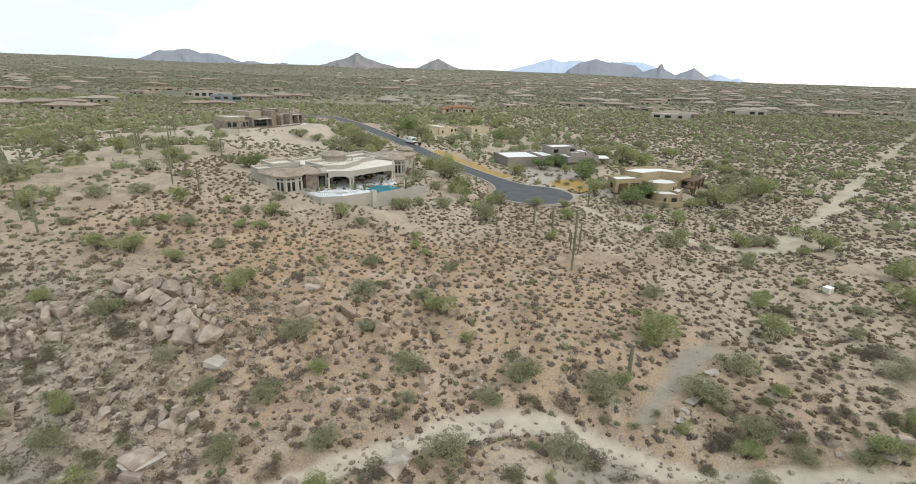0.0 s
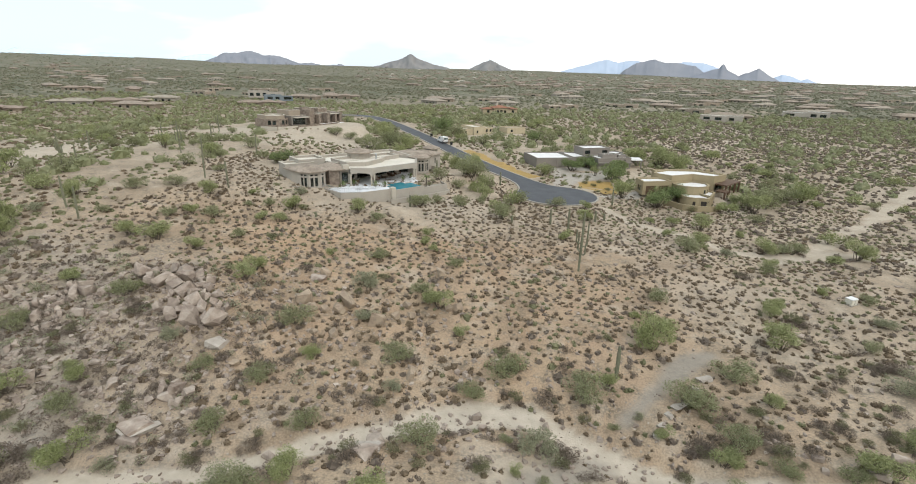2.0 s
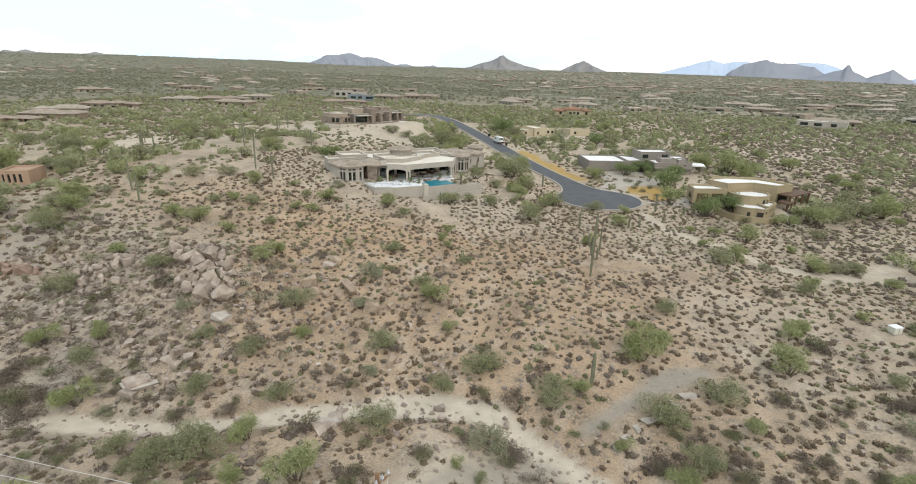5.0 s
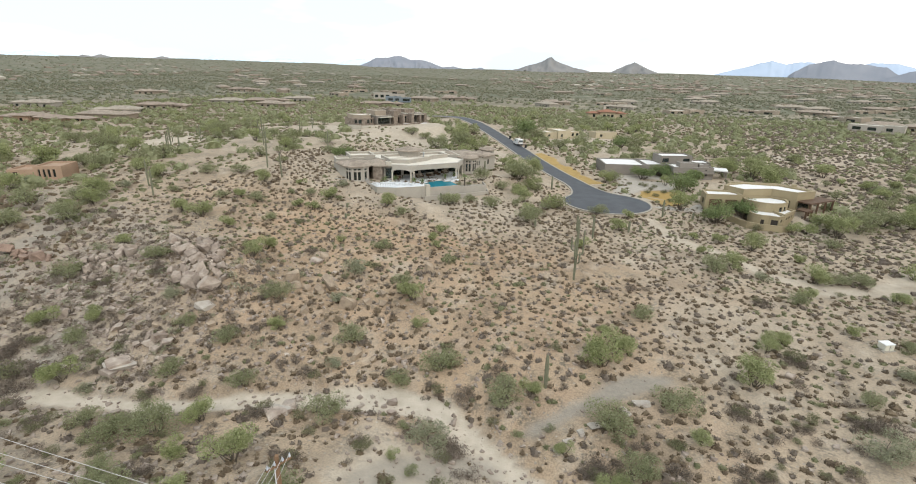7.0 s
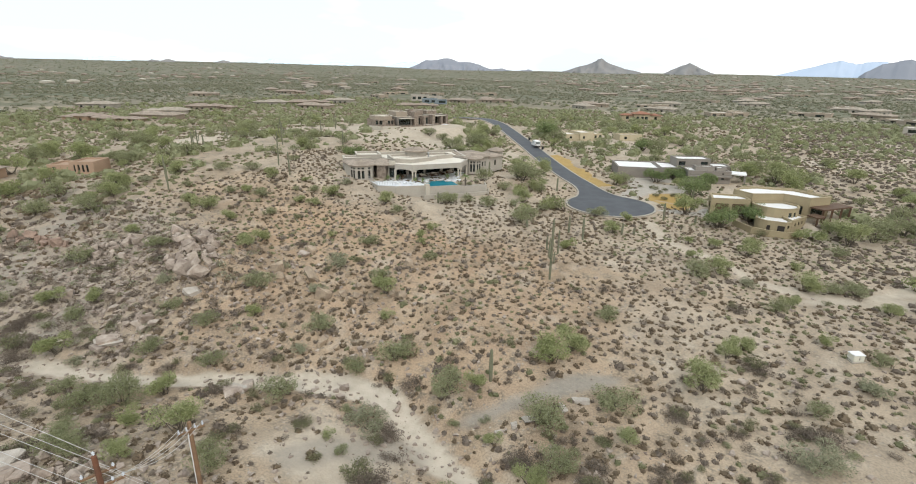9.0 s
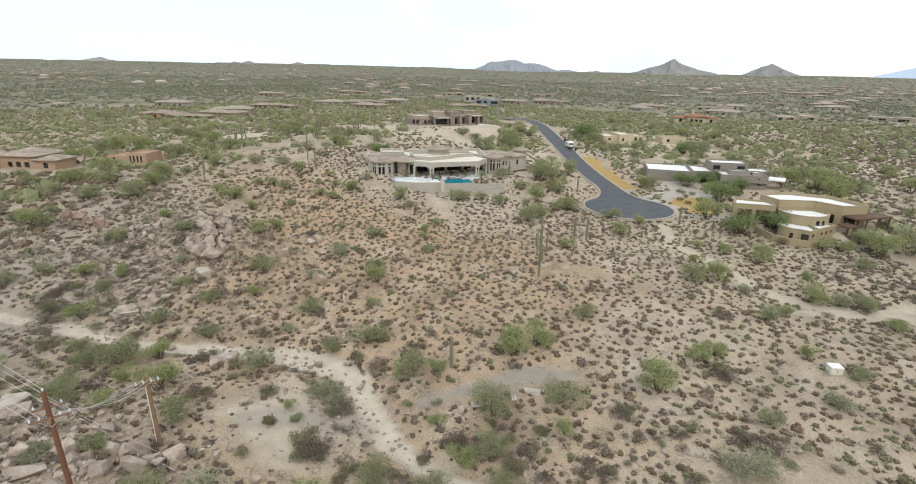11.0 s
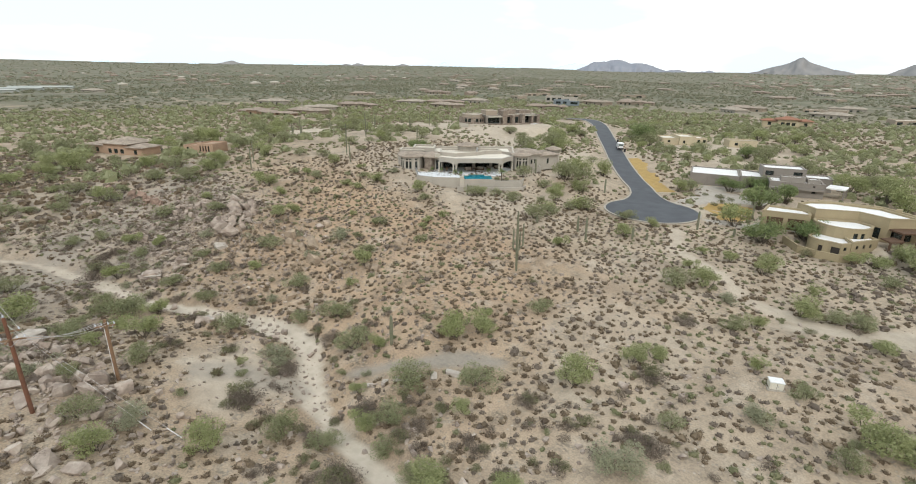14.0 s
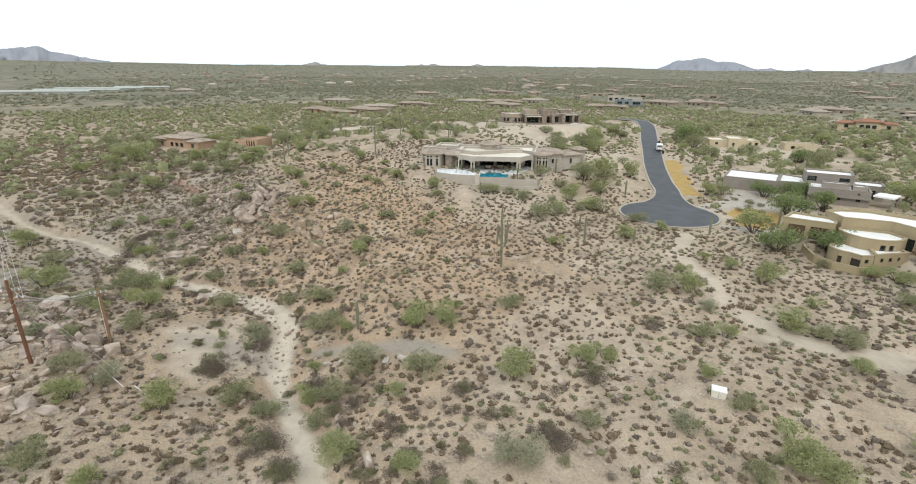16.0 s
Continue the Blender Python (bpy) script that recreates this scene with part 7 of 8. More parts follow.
def distant_town():
    """Roofs too far off to tell apart, in two broad quarters of the plain."""
    rng = np.random.default_rng(61)
    protos = []
    for wide, deep, tall, rise in ((1.0, 0.62, 0.34, 0.2), (1.3, 0.5, 0.3, 0.0), (0.9, 0.8, 0.32, 0.24), (1.2, 0.6, 0.3, 0.16)):
        low = [np.array((x, y, 0)) for x, y in ((-wide, -deep), (wide, -deep), (wide, deep), (-wide, deep))]
        top = [q * (1.06, 1.06, 0) + (0, 0, tall) for q in low]
        ends = [np.array((-0.45 * wide, 0, tall + rise)), np.array((0.45 * wide, 0, tall + rise))]
        tris = []
        for k in range(4):
            j = (k + 1) % 4
            tris += [(low[k], low[j], top[j]), (low[k], top[j], top[k])]
        tris += [(top[0], top[1], ends[1]), (top[0], ends[1], ends[0]), (top[2], top[3], ends[0]), (top[2], ends[0], ends[1]), (top[1], top[2], ends[1]), (top[3], top[0], ends[0])]
        protos.append(np.array(tris))
    y = 1100 + 2300 * rng.random(620) ** 1.2
    x = rng.uniform(-0.3, 0.95, 620) * y
    far_left = rng.uniform(-2200, -800, 150)
    p = np.concatenate([np.stack([x, y], 1), np.stack([far_left, rng.uniform(0.08, 1.0, 150) * -far_left], 1)])
    p = p[wobble(p[:, 0], p[:, 1], 260, 63) > -0.25]
    kind = rng.random(len(p))
    for lo, hi, mat, label in ((0.0, 0.4, M_TILE_PINK, "pinkish-roofed houses of the distant town"), (0.4, 0.85, M_TILE, "brown-roofed houses of the distant town"), (0.85, 1.0, M_TRIM, "pale flat-roofed houses of the distant town")):
        stuff("distant_houses", p[(kind >= lo) & (kind < hi)], protos, lambda n: rng.uniform(5, 8.5, n), rng, mat, label, "houses", -0.02)


distant_town()


def long_roof(x, y, turn, length):
    h = thing("nursery_shed", pose(x, y, land_at(x, y), 0, 0, turn), "long low shed with a white metal roof", "shed")
    part("wall", boxed((-length / 2, -8, -0.5, length / 2, 8, 2.4)), M_SHED, h)
    bm = bmesh.new()
    for s in (-1, 1):
        v = [bm.verts.new(p) for p in ((-length / 2 - 1, s * 9, 2.3), (length / 2 + 1, s * 9, 2.3), (length / 2 + 1, 0, 3.2), (-length / 2 - 1, 0, 3.2), (-length / 2 - 1, s * 9, 2.5), (length / 2 + 1, s * 9, 2.5), (length / 2 + 1, 0, 3.4), (-length / 2 - 1, 0, 3.4))]
        for f in ((0, 1, 2, 3), (4, 5, 6, 7), (0, 1, 5, 4), (0, 3, 7, 4), (1, 2, 6, 5)):
            bm.faces.new([v[i] for i in f])
    part("roof", bm, M_SHED, h)


for x, y, a, n in ((-600, 5, 70, 90), (-640, 40, 70, 80), (-690, 62, 72, 90), (-720, 110, 75, 60)):
    long_roof(x, y, a, n)
place_house(RANCH[1], -600, 140, 30)


# ---------------------------------------------------------------- van, bins, box
def van():
    z = float(road_at(np.array([-17.6]), np.array([183.6]))[1][0])
    v = thing("van", pose(-17.3, 184.0, z + 0.0, 0, 0, 36), "white delivery van parked by the kerb", "van")
    prof = [(-2.5, 0.45), (-2.5, 1.1), (-2.42, 2.2), (-2.25, 2.3), (0.9, 2.3), (1.25, 2.2), (1.85, 1.35), (2.55, 1.15), (2.65, 0.9), (2.65, 0.45)]
    bm = bmesh.new()
    a = [bm.verts.new((-0.95, y, z)) for y, z in prof]
    b = [bm.verts.new((0.95, y, z)) for y, z in prof]
    bm.faces.new(a)
    bm.faces.new(b[::-1])
    for i in range(len(prof)):
        j = (i + 1) % len(prof)
        bm.faces.new((a[i], b[i], b[j], a[j]))
    bmesh.ops.bevel(bm, geom=[e for e in bm.edges if abs(e.verts[0].co.x - e.verts[1].co.x) < 0.01], offset=0.09, segments=2, affect="EDGES")
    part("body", bm, M_WHITE, v)
    part("rear_window", boxed((-0.75, -2.53, 1.35, 0.75, -2.44, 2.0)), M_GLASS, v)
    part("bumper", boxed((-0.93, -2.62, 0.42, 0.93, -2.46, 0.68)), M_RUBBER, v)
    ws = bmesh.new()
    q = [ws.verts.new(p) for p in ((-0.8, 1.34, 2.14), (0.8, 1.34, 2.14), (0.8, 1.86, 1.42), (-0.8, 1.86, 1.42), (-0.8, 1.30, 2.10), (0.8, 1.30, 2.10), (0.8, 1.82, 1.38), (-0.8, 1.82, 1.38))]
    for f in ((0, 1, 2, 3), (7, 6, 5, 4), (0, 4, 5, 1), (1, 5, 6, 2), (2, 6, 7, 3), (3, 7, 4, 0)):
        ws.faces.new([q[i] for i in f])
    part("windscreen", ws, M_GLASS, v)
    for x in (-0.965, 0.93):
        part("side_window", boxed((x, 0.1, 1.4, x + 0.035, 1.2, 2.0)), M_GLASS, v)
    for x in (-0.93, 0.69):
        part("rear_light", boxed((x, -2.55, 0.95, x + 0.24, -2.45, 1.3)), M_TILE_RED, v)
    for x in (-0.86, 0.86):
        for y in (-1.65, 1.7):
            wheel = part("wheel", lathe([(0.2, -0.11), (0.36, -0.11), (0.38, -0.06), (0.38, 0.06), (0.36, 0.11), (0.2, 0.11)], 18), M_RUBBER, v)
            wheel.matrix_basis = Matrix.Translation((x, y, 0.38)) @ Matrix.Rotation(radians(90), 4, "Y")
            part("rim", lathe([(0.05, -0.115), (0.2, -0.115), (0.2, 0.115), (0.05, 0.115)], 12), M_METAL, wheel)


van()


def bin_thing(x, y):
    d, z = road_at(np.array([x]), np.array([y]))
    b = thing("wheeled_bin", pose(x, y, float(z[0]), 0, 0, 35), "dark wheeled refuse bin standing by the kerb", "bin", "bins by the kerb")
    bm = bmesh.new()
    lo = [bm.verts.new(p) for p in ((-0.25, -0.3, 0.12), (0.25, -0.3, 0.12), (0.25, 0.25, 0.12), (-0.25, 0.25, 0.12))]
    hi = [bm.verts.new(p) for p in ((-0.32, -0.38, 1.05), (0.32, -0.38, 1.05), (0.32, 0.38, 1.05), (-0.32, 0.38, 1.05))]
    bm.faces.new(lo[::-1])
    bm.faces.new(hi)
    for i in range(4):
        bm.faces.new((lo[i], lo[(i + 1) % 4], hi[(i + 1) % 4], hi[i]))
    part("body", bm, M_RUBBER, b)
    part("lid", round_box(-0.35, -0.42, 1.05, 0.35, 0.42, 1.16, 0.03), M_DARKTRIM, b)
    for s in (-0.3, 0.22):
        wheel = part("wheel", lathe([(0.12, -0.04), (0.13, 0), (0.12, 0.04)], 12), M_RUBBER, b)
        wheel.matrix_basis = Matrix.Translation((s + 0.04, 0.28, 0.13)) @ Matrix.Rotation(radians(90), 4, "Y")


bin_thing(-13.6, 180.6)
bin_thing(-22.8, 192.6)


def utility_box():
    x, y = 60.3, 73.6
    u = thing("utility_box", pose(x, y, land_at(x, y) - 0.05, 0, 0, 28), "cream steel utility cabinet on a concrete pad", "utility box")
    part("pad", boxed((-0.85, -0.7, -0.3, 0.85, 0.7, 0.12)), M_KERB, u)
    part("body", round_box(-0.68, -0.54, 0.12, 0.68, 0.54, 0.92, 0.04), M_BOX, u)
    part("lid", round_box(-0.74, -0.60, 0.92, 0.74, 0.60, 1.02, 0.04), M_WHITE, u, "white overhanging lid")
    part("seam", boxed((-0.015, -0.555, 0.2, 0.015, -0.53, 0.88)), M_DARKTRIM, u)
    part("latch", boxed((0.1, -0.575, 0.45, 0.16, -0.53, 0.65)), M_METAL, u)


utility_box()


# ---------------------------------------------------------------- poles and wires
P1, P1_TOP = (10.6, 16.0), 16.5
P2, P2_TOP = (7.9, 23.6), 12.6


def insulator(parent, x, y, z, h=0.3):
    ob = part("insulator", lathe([(0.02, 0), (0.03, 0.06), (0.09, 0.1), (0.05, 0.16), (0.09, 0.2), (0.05, 0.26), (0.04, h)], 10), M_CERAMIC, parent)
    ob.location = (x, y, z)


def utility_poles():
    z1, z2 = land_at(*P1), land_at(*P2)
    a = thing("utility_pole", pose(*P1, z1 - 0.2, 0, 0, 70), "reddish-brown wooden utility pole with a crossarm", "pole", "utility poles")
    h1 = P1_TOP - z1 + 0.2
    part("shaft", lathe([(0.20, 0), (0.19, 0.4 * h1), (0.15, h1 - 0.05), (0.1, h1)], 12), M_POLE, a)
    arm = boxed((-1.25, -0.17, h1 - 2.3, 1.25, -0.29 + 0.24, h1 - 2.17), (-0.06, -1.2, h1 - 2.15, 0.06, 0.9, h1 - 2.03))
    part("crossarm", arm, M_POLE2, a)
    part("crossarm", boxed((-0.9, 0.16, h1 - 1.55, 0.9, 0.28, h1 - 1.43)), M_POLE2, a)
    for x in (-1.15, -0.6, 0.6, 1.15):
        insulator(a, x, -0.1, h1 - 2.17)
    for x in (-0.8, 0.8):
        insulator(a, x, 0.22, h1 - 1.43)
    insulator(a, 0, 0, h1)
    bm = bmesh.new()
    for s in (-1, 1):
        tube(bm, [(s * 0.75, -0.2, h1 - 2.2), (0, -0.17, h1 - 2.9)], 0.02, 5)
    part("brace", bm, M_METAL, a)
    b = thing("utility_pole", pose(*P2, z2 - 0.2, 0, 0, 70), "weathered wooden utility pole with white conduit", "pole", "utility poles")
    h2 = P2_TOP - z2 + 0.2
    part("shaft", lathe([(0.19, 0), (0.18, 0.4 * h2), (0.15, h2 - 0.05), (0.1, h2)], 12), M_POLE2, b)
    part("crossarm", boxed((-0.95, -0.28, h2 - 0.75, 0.95, -0.17, h2 - 0.63)), M_POLE2, b)
    for x in (-0.85, -0.3, 0.3, 0.85):
        insulator(b, x, -0.22, h2 - 0.63, 0.4)
    for x in (-0.55, 0.0, 0.55):
        f = part("fuse_cutout", lathe([(0.03, 0), (0.06, 0.05), (0.06, 0.35), (0.03, 0.42)], 10), M_CERAMIC, b, "pale glazed fuse cutout")
        f.matrix_basis = Matrix.Translation((x, 0.25, h2 - 1.15)) @ Matrix.Rotation(radians(18), 4, "X")
    bm = bmesh.new()
    tube(bm, [(-0.2, 0.05, 0.1), (-0.19, 0.05, h2 - 1.2)], 0.05, 8)
    tube(bm, [(-0.05, 0.24, h2 - 1.0), (-0.19, 0.05, h2 - 1.3)], 0.03, 6)
    part("conduit", bm, M_WHITE, b)
    return z1 - 0.2 + h1, z2 - 0.2 + h2


T1, T2 = utility_poles()


def wire(p, q, sag, label="sagging aluminium wire between the poles", r=0.018):
    bm = bmesh.new()
    pts = []
    for i in range(15):
        t = i / 14
        pts.append((p[0] + (q[0] - p[0]) * t, p[1] + (q[1] - p[1]) * t, p[2] + (q[2] - p[2]) * t - sag * 4 * t * (1 - t)))
    tube(bm, pts, r, 5)
    tagged(part("wire", bm, M_WIRE, None, label), label, "wire", "wires on the poles")


def arm_point(p, turn, u, v, z):
    a = radians(turn)
    return (p[0] + u * math.cos(a) - v * math.sin(a), p[1] + u * math.sin(a) + v * math.cos(a), z)


for u, w in ((-1.15, -0.85), (-0.6, -0.3), (0.6, 0.3)):
    wire(arm_point(P1, 70, u, -0.1, T1 - 1.87), arm_point(P2, 70, w, -0.22, T2 - 0.25), 0.7)
wire(arm_point(P1, 70, 1.15, -0.1, T1 - 1.87), arm_point(P2, 70, 0.85, -0.22, T2 - 0.25), 0.9)
for k, u in enumerate((-1.15, -0.6, 0.6, 1.15)):
    wire(arm_point(P1, 70, u, -0.1, T1 - 1.87), (-75 + k * 0.7, 4 + 1.2 * k, 21), 1.6, "aluminium wire running on from the pole")
wire((P1[0], P1[1], T1 + 0.2), (-75, 8, 23), 1.2, "aluminium wire running on from the pole")
# guy wires down to anchors with white guards
for end in ((20.9, 25.8), (18.4, 23.9)):
    z = land_at(*end)
    wire((P1[0], P1[1], T1 - 0.6), (end[0], end[1], z + 0.1), 0.0, "taut steel guy wire down to its anchor", 0.011)
    g = thing("guy_guard", None, "white plastic guard round a guy wire's foot", "guard")
    p, q = Vector((end[0], end[1], z)), Vector((P1[0], P1[1], T1 - 0.6))
    bm = bmesh.new()
    tube(bm, [p, p + (q - p).normalized() * 1.7], 0.05, 8)
    part("sleeve", bm, M_WHITE, g)


# ---------------------------------------------------------------- trees by the houses
for x, y, r, kind, tall in [(20.0, 154.4, 2.6, OLIVE, 1.2), (32.4, 166.2, 3.2, MESQUITE, 1.0), (38.0, 147.5, 4.0, MESQUITE, 1.0), (37.8, 131.6, 3.0, AIRY, 1.0), (45.0, 125.6, 3.5, MESQUITE, 1.0), (51.3, 133.2, 3.1, MESQUITE, 0.9), (27.6, 160.5, 3.2, MESQUITE, 0.9), (33.8, 163.0, 2.8, MESQUITE, 0.9), (50.5, 178, 4.4, PALO, 0.9), (58.6, 176, 5.0, PALO, 1.0), (41, 158.0, 3.4, MESQUITE, 1.0), (54, 193, 3.4, OLIVE, 1.0), (53.0, 124.0, 1.3, CREOSOTE, 1.0), (17.5, 151, 2.3, PALO, 1.0), (62.5, 171, 4.2, PALO, 1.0), (17, 209.3, 3.8, MESQUITE, 1.0), (23, 206.6, 4.2, OLIVE, 1.0), (-20, 206, 5.0, MESQUITE, 1.0), (-14, 200, 3.6, OLIVE, 1.0), (69, 127, 4.4, PALO, 0.9), (74, 132, 4.6, OLIVE, 0.8), (62.5, 126.5, 2.4, PALO, 0.8), (80, 138, 4.8, OLIVE, 0.8), (86, 139, 4.4, PALO, 0.8), (60, 124, 1.6, AIRY, 1.0), (66, 131.5, 2.0, PALO, 0.9), (50.6, 131.6, 3.0, MESQUITE, 0.95), (34, 155, 1.7, AIRY, 1.0), (-6, 140, 3.6, PALO, 1.0), (-1, 133, 3.2, OLIVE, 1.0), (-9, 118, 2.2, OLIVE, 1.2), (0, 121, 2.2, PALO, 0.9), (-3, 147, 3.0, PALO, 1.0), (-25, 160, 3.4, PALO, 1.0), (-31, 163, 3.6, OLIVE, 1.0), (-36, 172, 3.8, PALO, 1.0), (-47.5, 116, 2.6, MESQUITE, 1.1), (-3.5, 127.5, 2.4, PALO, 1.0), (1.5, 128, 2.6, PALO, 0.9), (2.5, 116, 2.3, PALO, 0.9), (-7.5, 106, 1.7, OLIVE, 0.9)]:
    set_plant(kind, x, y, r, tall)
for x, y in [(27.4, 152), (28.8, 150.6), (31, 150), (29.6, 143.4), (31.8, 142.2), (33.6, 144.6), (30.2, 146), (36.6, 150.4), (38.6, 139), (35.2, 139.4), (24.4, 152), (19, 158.6)]:
    set_plant(CREOSOTE, x, y, 0.9, 1.0, "clipped shrubs by the driveway")


def scatter_trees():
    """Trees and tall bushes along the street and over the rise behind the villa."""
    rng = np.random.default_rng(23)
    for x0, x1, y0, y1, n in ((-95, -40, 190, 260, 34), (-45, -5, 135, 230, 46), (-130, -60, 45, 130, 18), (-150, -60, 5, 60, 18), (5, 80, 180, 260, 50), (70, 140, 95, 200, 30), (-160, -100, 90, 230, 34), (-50, 30, 232, 330, 60), (-290, -180, 130, 240, 40), (-12, 12, 108, 128, 9)):
        for _ in range(n):
            x, y = rng.uniform(x0, x1), rng.uniform(y0, y1)
            d, _z = road_at(np.array([x]), np.array([y]))
            if d[0] < 6.5 or off_line(np.array([x]), np.array([y]), VERGE_LINE)[0][0] < 3.5 or any(math.hypot(x - a, y - b) < r for a, b, r, _ in PADS):
                continue
            set_plant(MIDBUSH if rng.random() < 0.85 else AIRY, x, y, rng.uniform(1.3, 2.8))


scatter_trees()


def suburb_trees():
    """Yard trees before and between the farther houses."""
    rng = np.random.default_rng(37)
    p = []
    for x, y, sx, sy, n in [(-248, 156, 26, 10, 26), (-262, 205, 20, 30, 24), (-265, 310, 30, 30, 26), (-180, 375, 22, 14, 18), (0, 328, 18, 9, 16), (150, 350, 20, 12, 12), (230, 405, 22, 10, 10), (-9, 206, 12, 5, 10), (-62, 166, 16, 5, 7), (-118, 46, 18, 5, 22), (-140, 60, 14, 14, 14), (-97, 62, 14, 4, 16), (-84, 82, 12, 8, 14), (-112, 84, 14, 8, 14), (-40, 455, 60, 20, 20)]:
        p.append(np.stack([rng.normal(x, sx, n), rng.normal(y, sy, n)], 1))
    for ob in [o for o in scene.objects if o.name.startswith("ranch_house") and o.parent is None]:
        x, y = ob.matrix_world.translation[:2]
        if y > 300:
            p.append(np.stack([rng.normal(x, 15, 9), rng.normal(y - 8, 8, 9)], 1))
    p = np.concatenate(p)
    d, _ = road_at(p[:, 0], p[:, 1])
    p = p[d > 6.5]
    for a, b, r, _ in PADS:
        p = p[np.hypot(p[:, 0] - a, p[:, 1] - b) > r]
    protos = [shrub_proto(180 + i, 60, 0.16, 0.95, 0, 7) for i in range(5)]
    stuff("yard_trees", p, protos, lambda n: 1.3 + 2.4 * rng.random(n) ** 1.3, rng, M_OLIVE, "olive green yard trees round the low houses of the plain", "trees")


suburb_trees()


def palm(x, y, z, h, label):
    p = thing("palm", pose(x, y, z), label, "palm")
    part("trunk", lathe([(0.18, -0.2), (0.14, h * 0.5), (0.15, h)], 10), M_BARK, p)
    rng = np.random.default_rng(5)
    for k in range(16):
        a, up = k * 2.4, rng.uniform(0.1, 0.9)
        tris = []
        prev = np.array([0, 0, h])
        for s in range(1, 6):
            t = s / 5
            cur = np.array([math.cos(a) * 1.9 * t, math.sin(a) * 1.9 * t, h + up * 1.7 * t - 1.2 * t * t])
            side = np.array([-math.sin(a), math.cos(a), 0]) * 0.32 * (1.15 - t)
            tris += [(prev - side, prev + side, cur), (prev - side * 1.6 + (0, 0, -0.1), cur, prev)]
            prev = cur
        f = new("frond", soup_mesh("frond", np.array(tris), M_DARKGREEN))
        f.parent = p


for u, v in ((10.6, -2.6), (13, -3.4), (15.2, -2.0), (16.6, 1.5), (14.2, 0.4)):
    w = VILLA_M @ Vector((u, v, 0))
    bush = set_plant(OLIVE, w.x, w.y, 0.8)
    bush.location.z = A_Z - 0.92
palm(*(VILLA_M @ Vector((11.6, -4.0, 0)))[:2], A_Z - 1.2, 2.8, "small fan palm by the pool wall")


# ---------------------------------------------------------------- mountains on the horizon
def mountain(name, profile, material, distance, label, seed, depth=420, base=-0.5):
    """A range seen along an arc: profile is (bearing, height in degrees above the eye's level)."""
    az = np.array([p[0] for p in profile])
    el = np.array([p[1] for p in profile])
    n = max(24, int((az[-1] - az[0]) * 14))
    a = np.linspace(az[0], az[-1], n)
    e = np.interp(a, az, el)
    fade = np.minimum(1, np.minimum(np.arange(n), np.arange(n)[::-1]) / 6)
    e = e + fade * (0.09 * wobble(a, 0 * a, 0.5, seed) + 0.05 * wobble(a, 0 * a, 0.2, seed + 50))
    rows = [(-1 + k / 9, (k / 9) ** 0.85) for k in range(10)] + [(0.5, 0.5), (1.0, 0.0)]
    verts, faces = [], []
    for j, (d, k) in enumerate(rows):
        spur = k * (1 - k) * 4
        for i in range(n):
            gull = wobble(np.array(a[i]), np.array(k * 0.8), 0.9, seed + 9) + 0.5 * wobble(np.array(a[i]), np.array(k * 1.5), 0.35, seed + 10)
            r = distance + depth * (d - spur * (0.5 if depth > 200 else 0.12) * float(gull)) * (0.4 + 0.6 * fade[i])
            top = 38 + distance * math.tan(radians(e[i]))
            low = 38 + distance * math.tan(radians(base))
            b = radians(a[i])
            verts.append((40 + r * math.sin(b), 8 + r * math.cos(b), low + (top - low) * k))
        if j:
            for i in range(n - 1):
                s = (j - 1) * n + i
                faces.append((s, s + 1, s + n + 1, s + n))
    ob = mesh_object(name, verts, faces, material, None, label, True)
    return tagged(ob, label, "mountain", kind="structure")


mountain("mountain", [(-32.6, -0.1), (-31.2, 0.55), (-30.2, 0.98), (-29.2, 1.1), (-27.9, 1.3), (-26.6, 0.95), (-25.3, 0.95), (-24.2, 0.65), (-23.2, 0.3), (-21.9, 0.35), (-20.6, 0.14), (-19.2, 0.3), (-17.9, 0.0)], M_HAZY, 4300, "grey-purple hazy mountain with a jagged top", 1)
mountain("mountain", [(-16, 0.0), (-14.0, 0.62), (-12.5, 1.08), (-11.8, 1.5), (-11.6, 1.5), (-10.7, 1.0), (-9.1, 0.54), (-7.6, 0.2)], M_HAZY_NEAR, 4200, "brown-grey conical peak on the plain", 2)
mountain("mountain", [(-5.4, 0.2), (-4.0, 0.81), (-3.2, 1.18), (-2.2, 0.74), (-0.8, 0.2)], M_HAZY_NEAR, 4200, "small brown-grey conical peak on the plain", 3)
mountain("mountain", [(4.2, 0.1), (6.8, 0.87), (8.1, 1.25), (9.0, 1.51), (10.1, 1.19), (10.7, 1.32), (11.9, 1.4), (13.2, 1.2), (15.5, 1.25), (16.9, 1.42), (18.3, 1.34), (19.6, 0.85), (20.4, 0.2)], M_HAZY_FAR, 4560, "distant mountain range in painted pale blue haze", 4, 180)
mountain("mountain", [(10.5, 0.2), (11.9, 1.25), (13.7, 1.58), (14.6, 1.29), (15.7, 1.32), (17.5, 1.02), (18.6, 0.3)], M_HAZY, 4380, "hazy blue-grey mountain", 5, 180)
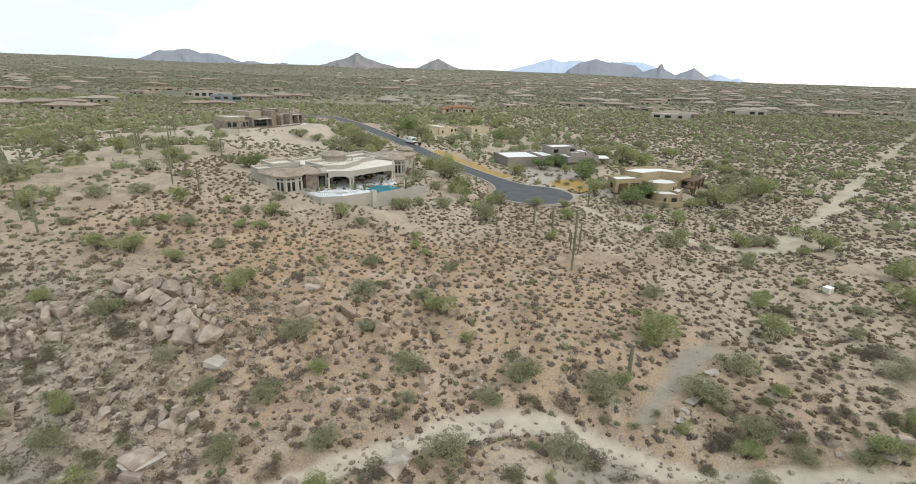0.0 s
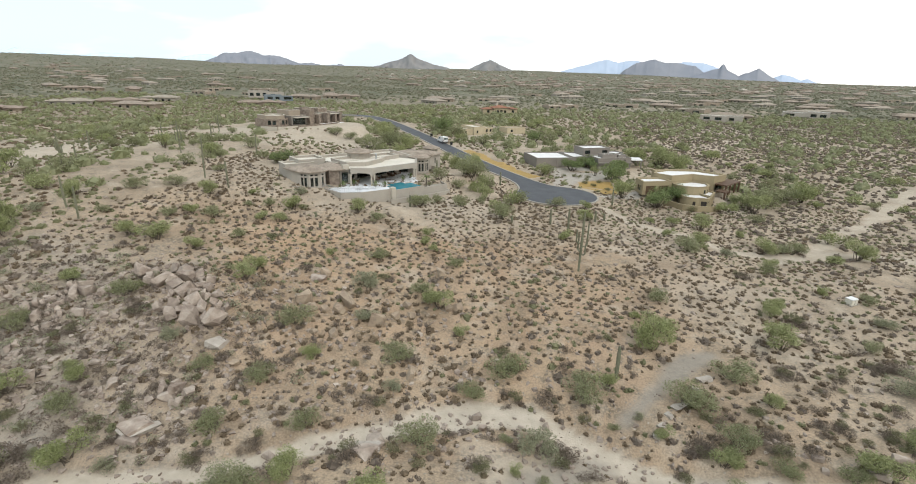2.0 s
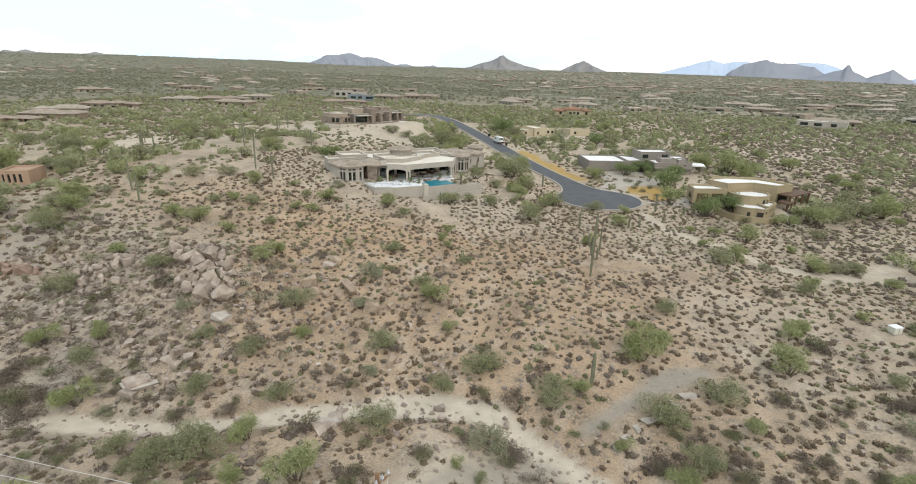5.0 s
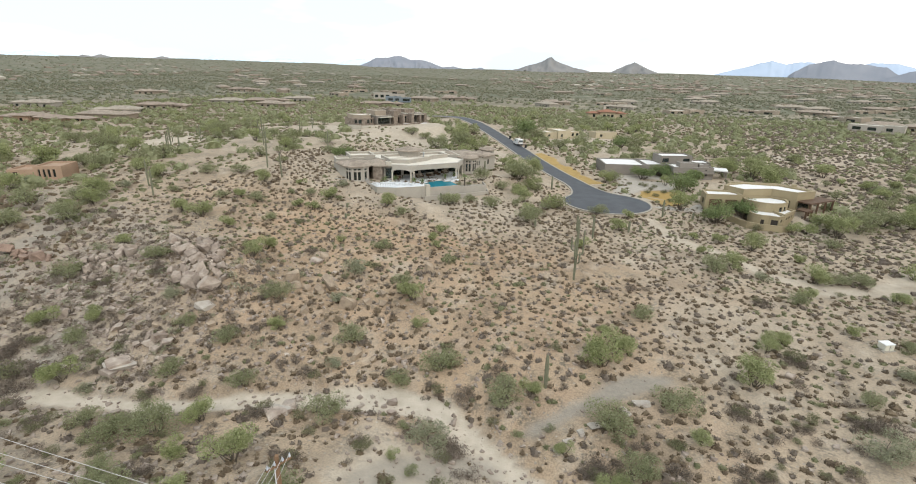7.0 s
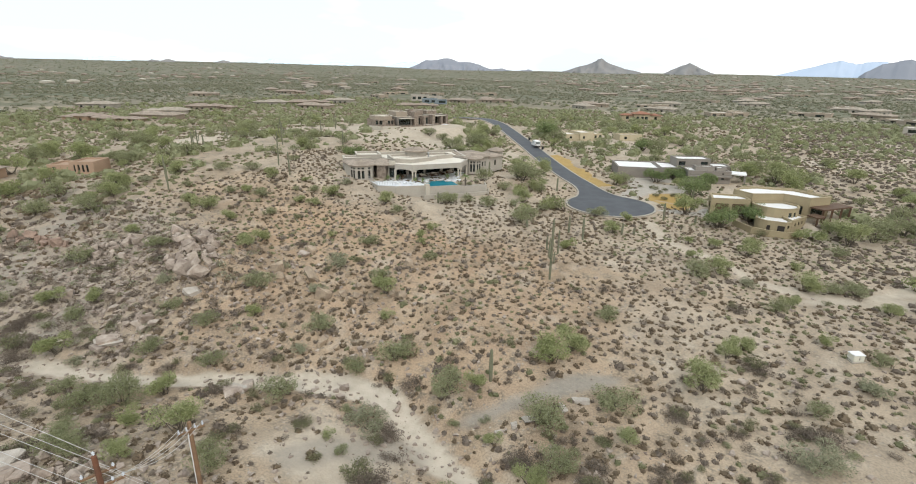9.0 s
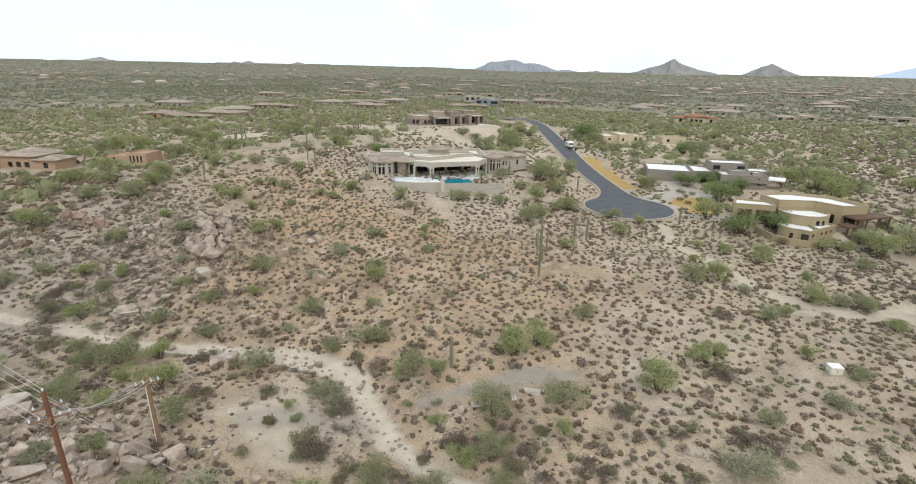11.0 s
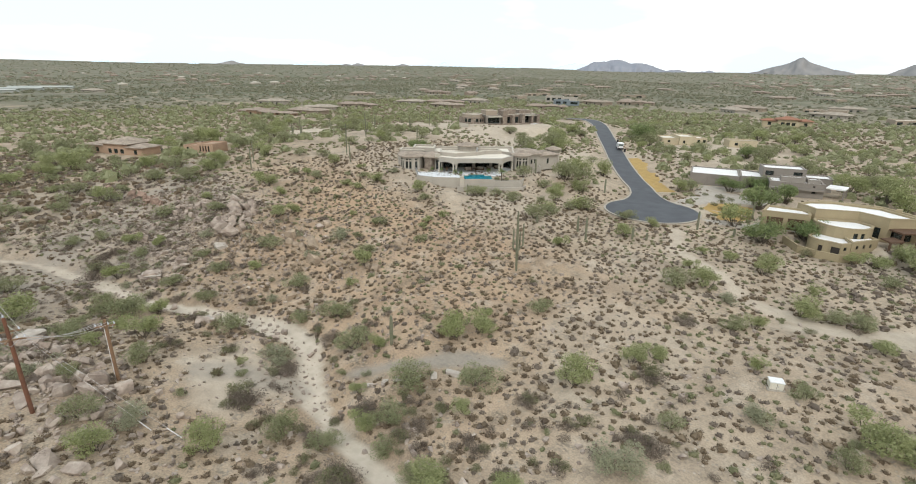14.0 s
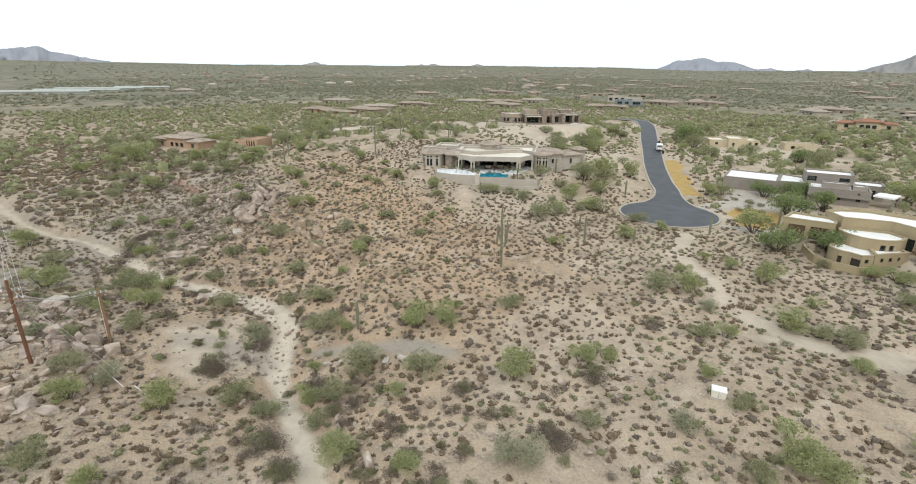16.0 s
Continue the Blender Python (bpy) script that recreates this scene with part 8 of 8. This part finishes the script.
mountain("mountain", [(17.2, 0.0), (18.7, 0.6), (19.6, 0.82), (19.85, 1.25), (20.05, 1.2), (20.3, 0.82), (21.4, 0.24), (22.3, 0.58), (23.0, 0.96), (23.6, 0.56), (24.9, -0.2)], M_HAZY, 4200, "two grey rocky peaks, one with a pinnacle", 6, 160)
mountain("mountain", [(23.8, -0.1), (25.0, 0.44), (26.0, 0.25), (26.6, -0.04), (27.1, 0.09), (28.2, -0.4)], M_HAZY_FAR, 4500, "low far hills in painted blue haze", 7, 150)
mountain("mountain", [(-63.0, 0.0), (-61.6, 0.42), (-61.0, 0.6), (-60.0, 0.74), (-59.1, 0.68), (-58.4, 0.42), (-57.2, 0.0)], M_HAZY_PALE, 4560, "far range in painted pale blue haze", 8, 120)
mountain("mountain", [(-48.2, 0.1), (-47.2, 0.45), (-46.0, 0.82), (-45.2, 0.56), (-44.1, 0.46), (-43.0, 0.52), (-42.2, 0.4), (-41.3, 0.46), (-39.7, 0.66), (-38.4, 0.66), (-37.6, 0.36), (-36.6, 0.1)], M_HAZY_PALE, 4560, "far range in painted pale blue haze", 9, 120)
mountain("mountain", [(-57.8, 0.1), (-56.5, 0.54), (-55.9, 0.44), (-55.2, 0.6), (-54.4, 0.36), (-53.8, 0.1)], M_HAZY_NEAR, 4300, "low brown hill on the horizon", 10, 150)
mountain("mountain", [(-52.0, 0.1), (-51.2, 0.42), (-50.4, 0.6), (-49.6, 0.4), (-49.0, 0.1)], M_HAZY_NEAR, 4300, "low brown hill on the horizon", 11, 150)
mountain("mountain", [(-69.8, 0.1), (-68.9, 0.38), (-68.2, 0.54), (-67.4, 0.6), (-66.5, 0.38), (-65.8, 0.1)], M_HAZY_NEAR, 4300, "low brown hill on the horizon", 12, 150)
mountain("mountain", [(-72.2, 0.1), (-71.4, 0.38), (-71.0, 0.56), (-70.6, 0.36), (-69.8, 0.1)], M_HAZY_PALE, 4560, "far hill in painted pale blue haze", 14, 120)
mountain("mountain", [(-80.0, 0.1), (-79.0, 0.44), (-78.3, 0.52), (-77.5, 0.42), (-76.0, 0.3), (-74.8, 0.52), (-74.0, 0.1)], M_HAZY_PALE, 4560, "far hills in painted pale blue haze", 15, 120)
mountain("mountain", [(-35.0, 0.1), (-33.6, 0.55), (-32.4, 0.88), (-31.2, 0.86), (-30.0, 0.4)], M_HAZY_PALE, 4620, "far range in painted pale blue haze", 16, 100)
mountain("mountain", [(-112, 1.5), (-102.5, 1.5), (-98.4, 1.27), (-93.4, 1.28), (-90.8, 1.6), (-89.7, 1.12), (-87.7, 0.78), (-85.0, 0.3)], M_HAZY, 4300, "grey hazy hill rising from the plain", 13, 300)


# ---------------------------------------------------------------- patterns for the copies are taken away again
for proto in [*PALO, *OLIVE, *CREOSOTE, *DEAD, *MESQUITE, *AIRY, *GREYGREEN, *MIDBUSH, *DONE, *RANCH]:
    for ob in (*proto.children_recursive, proto):
        bpy.data.objects.remove(ob)
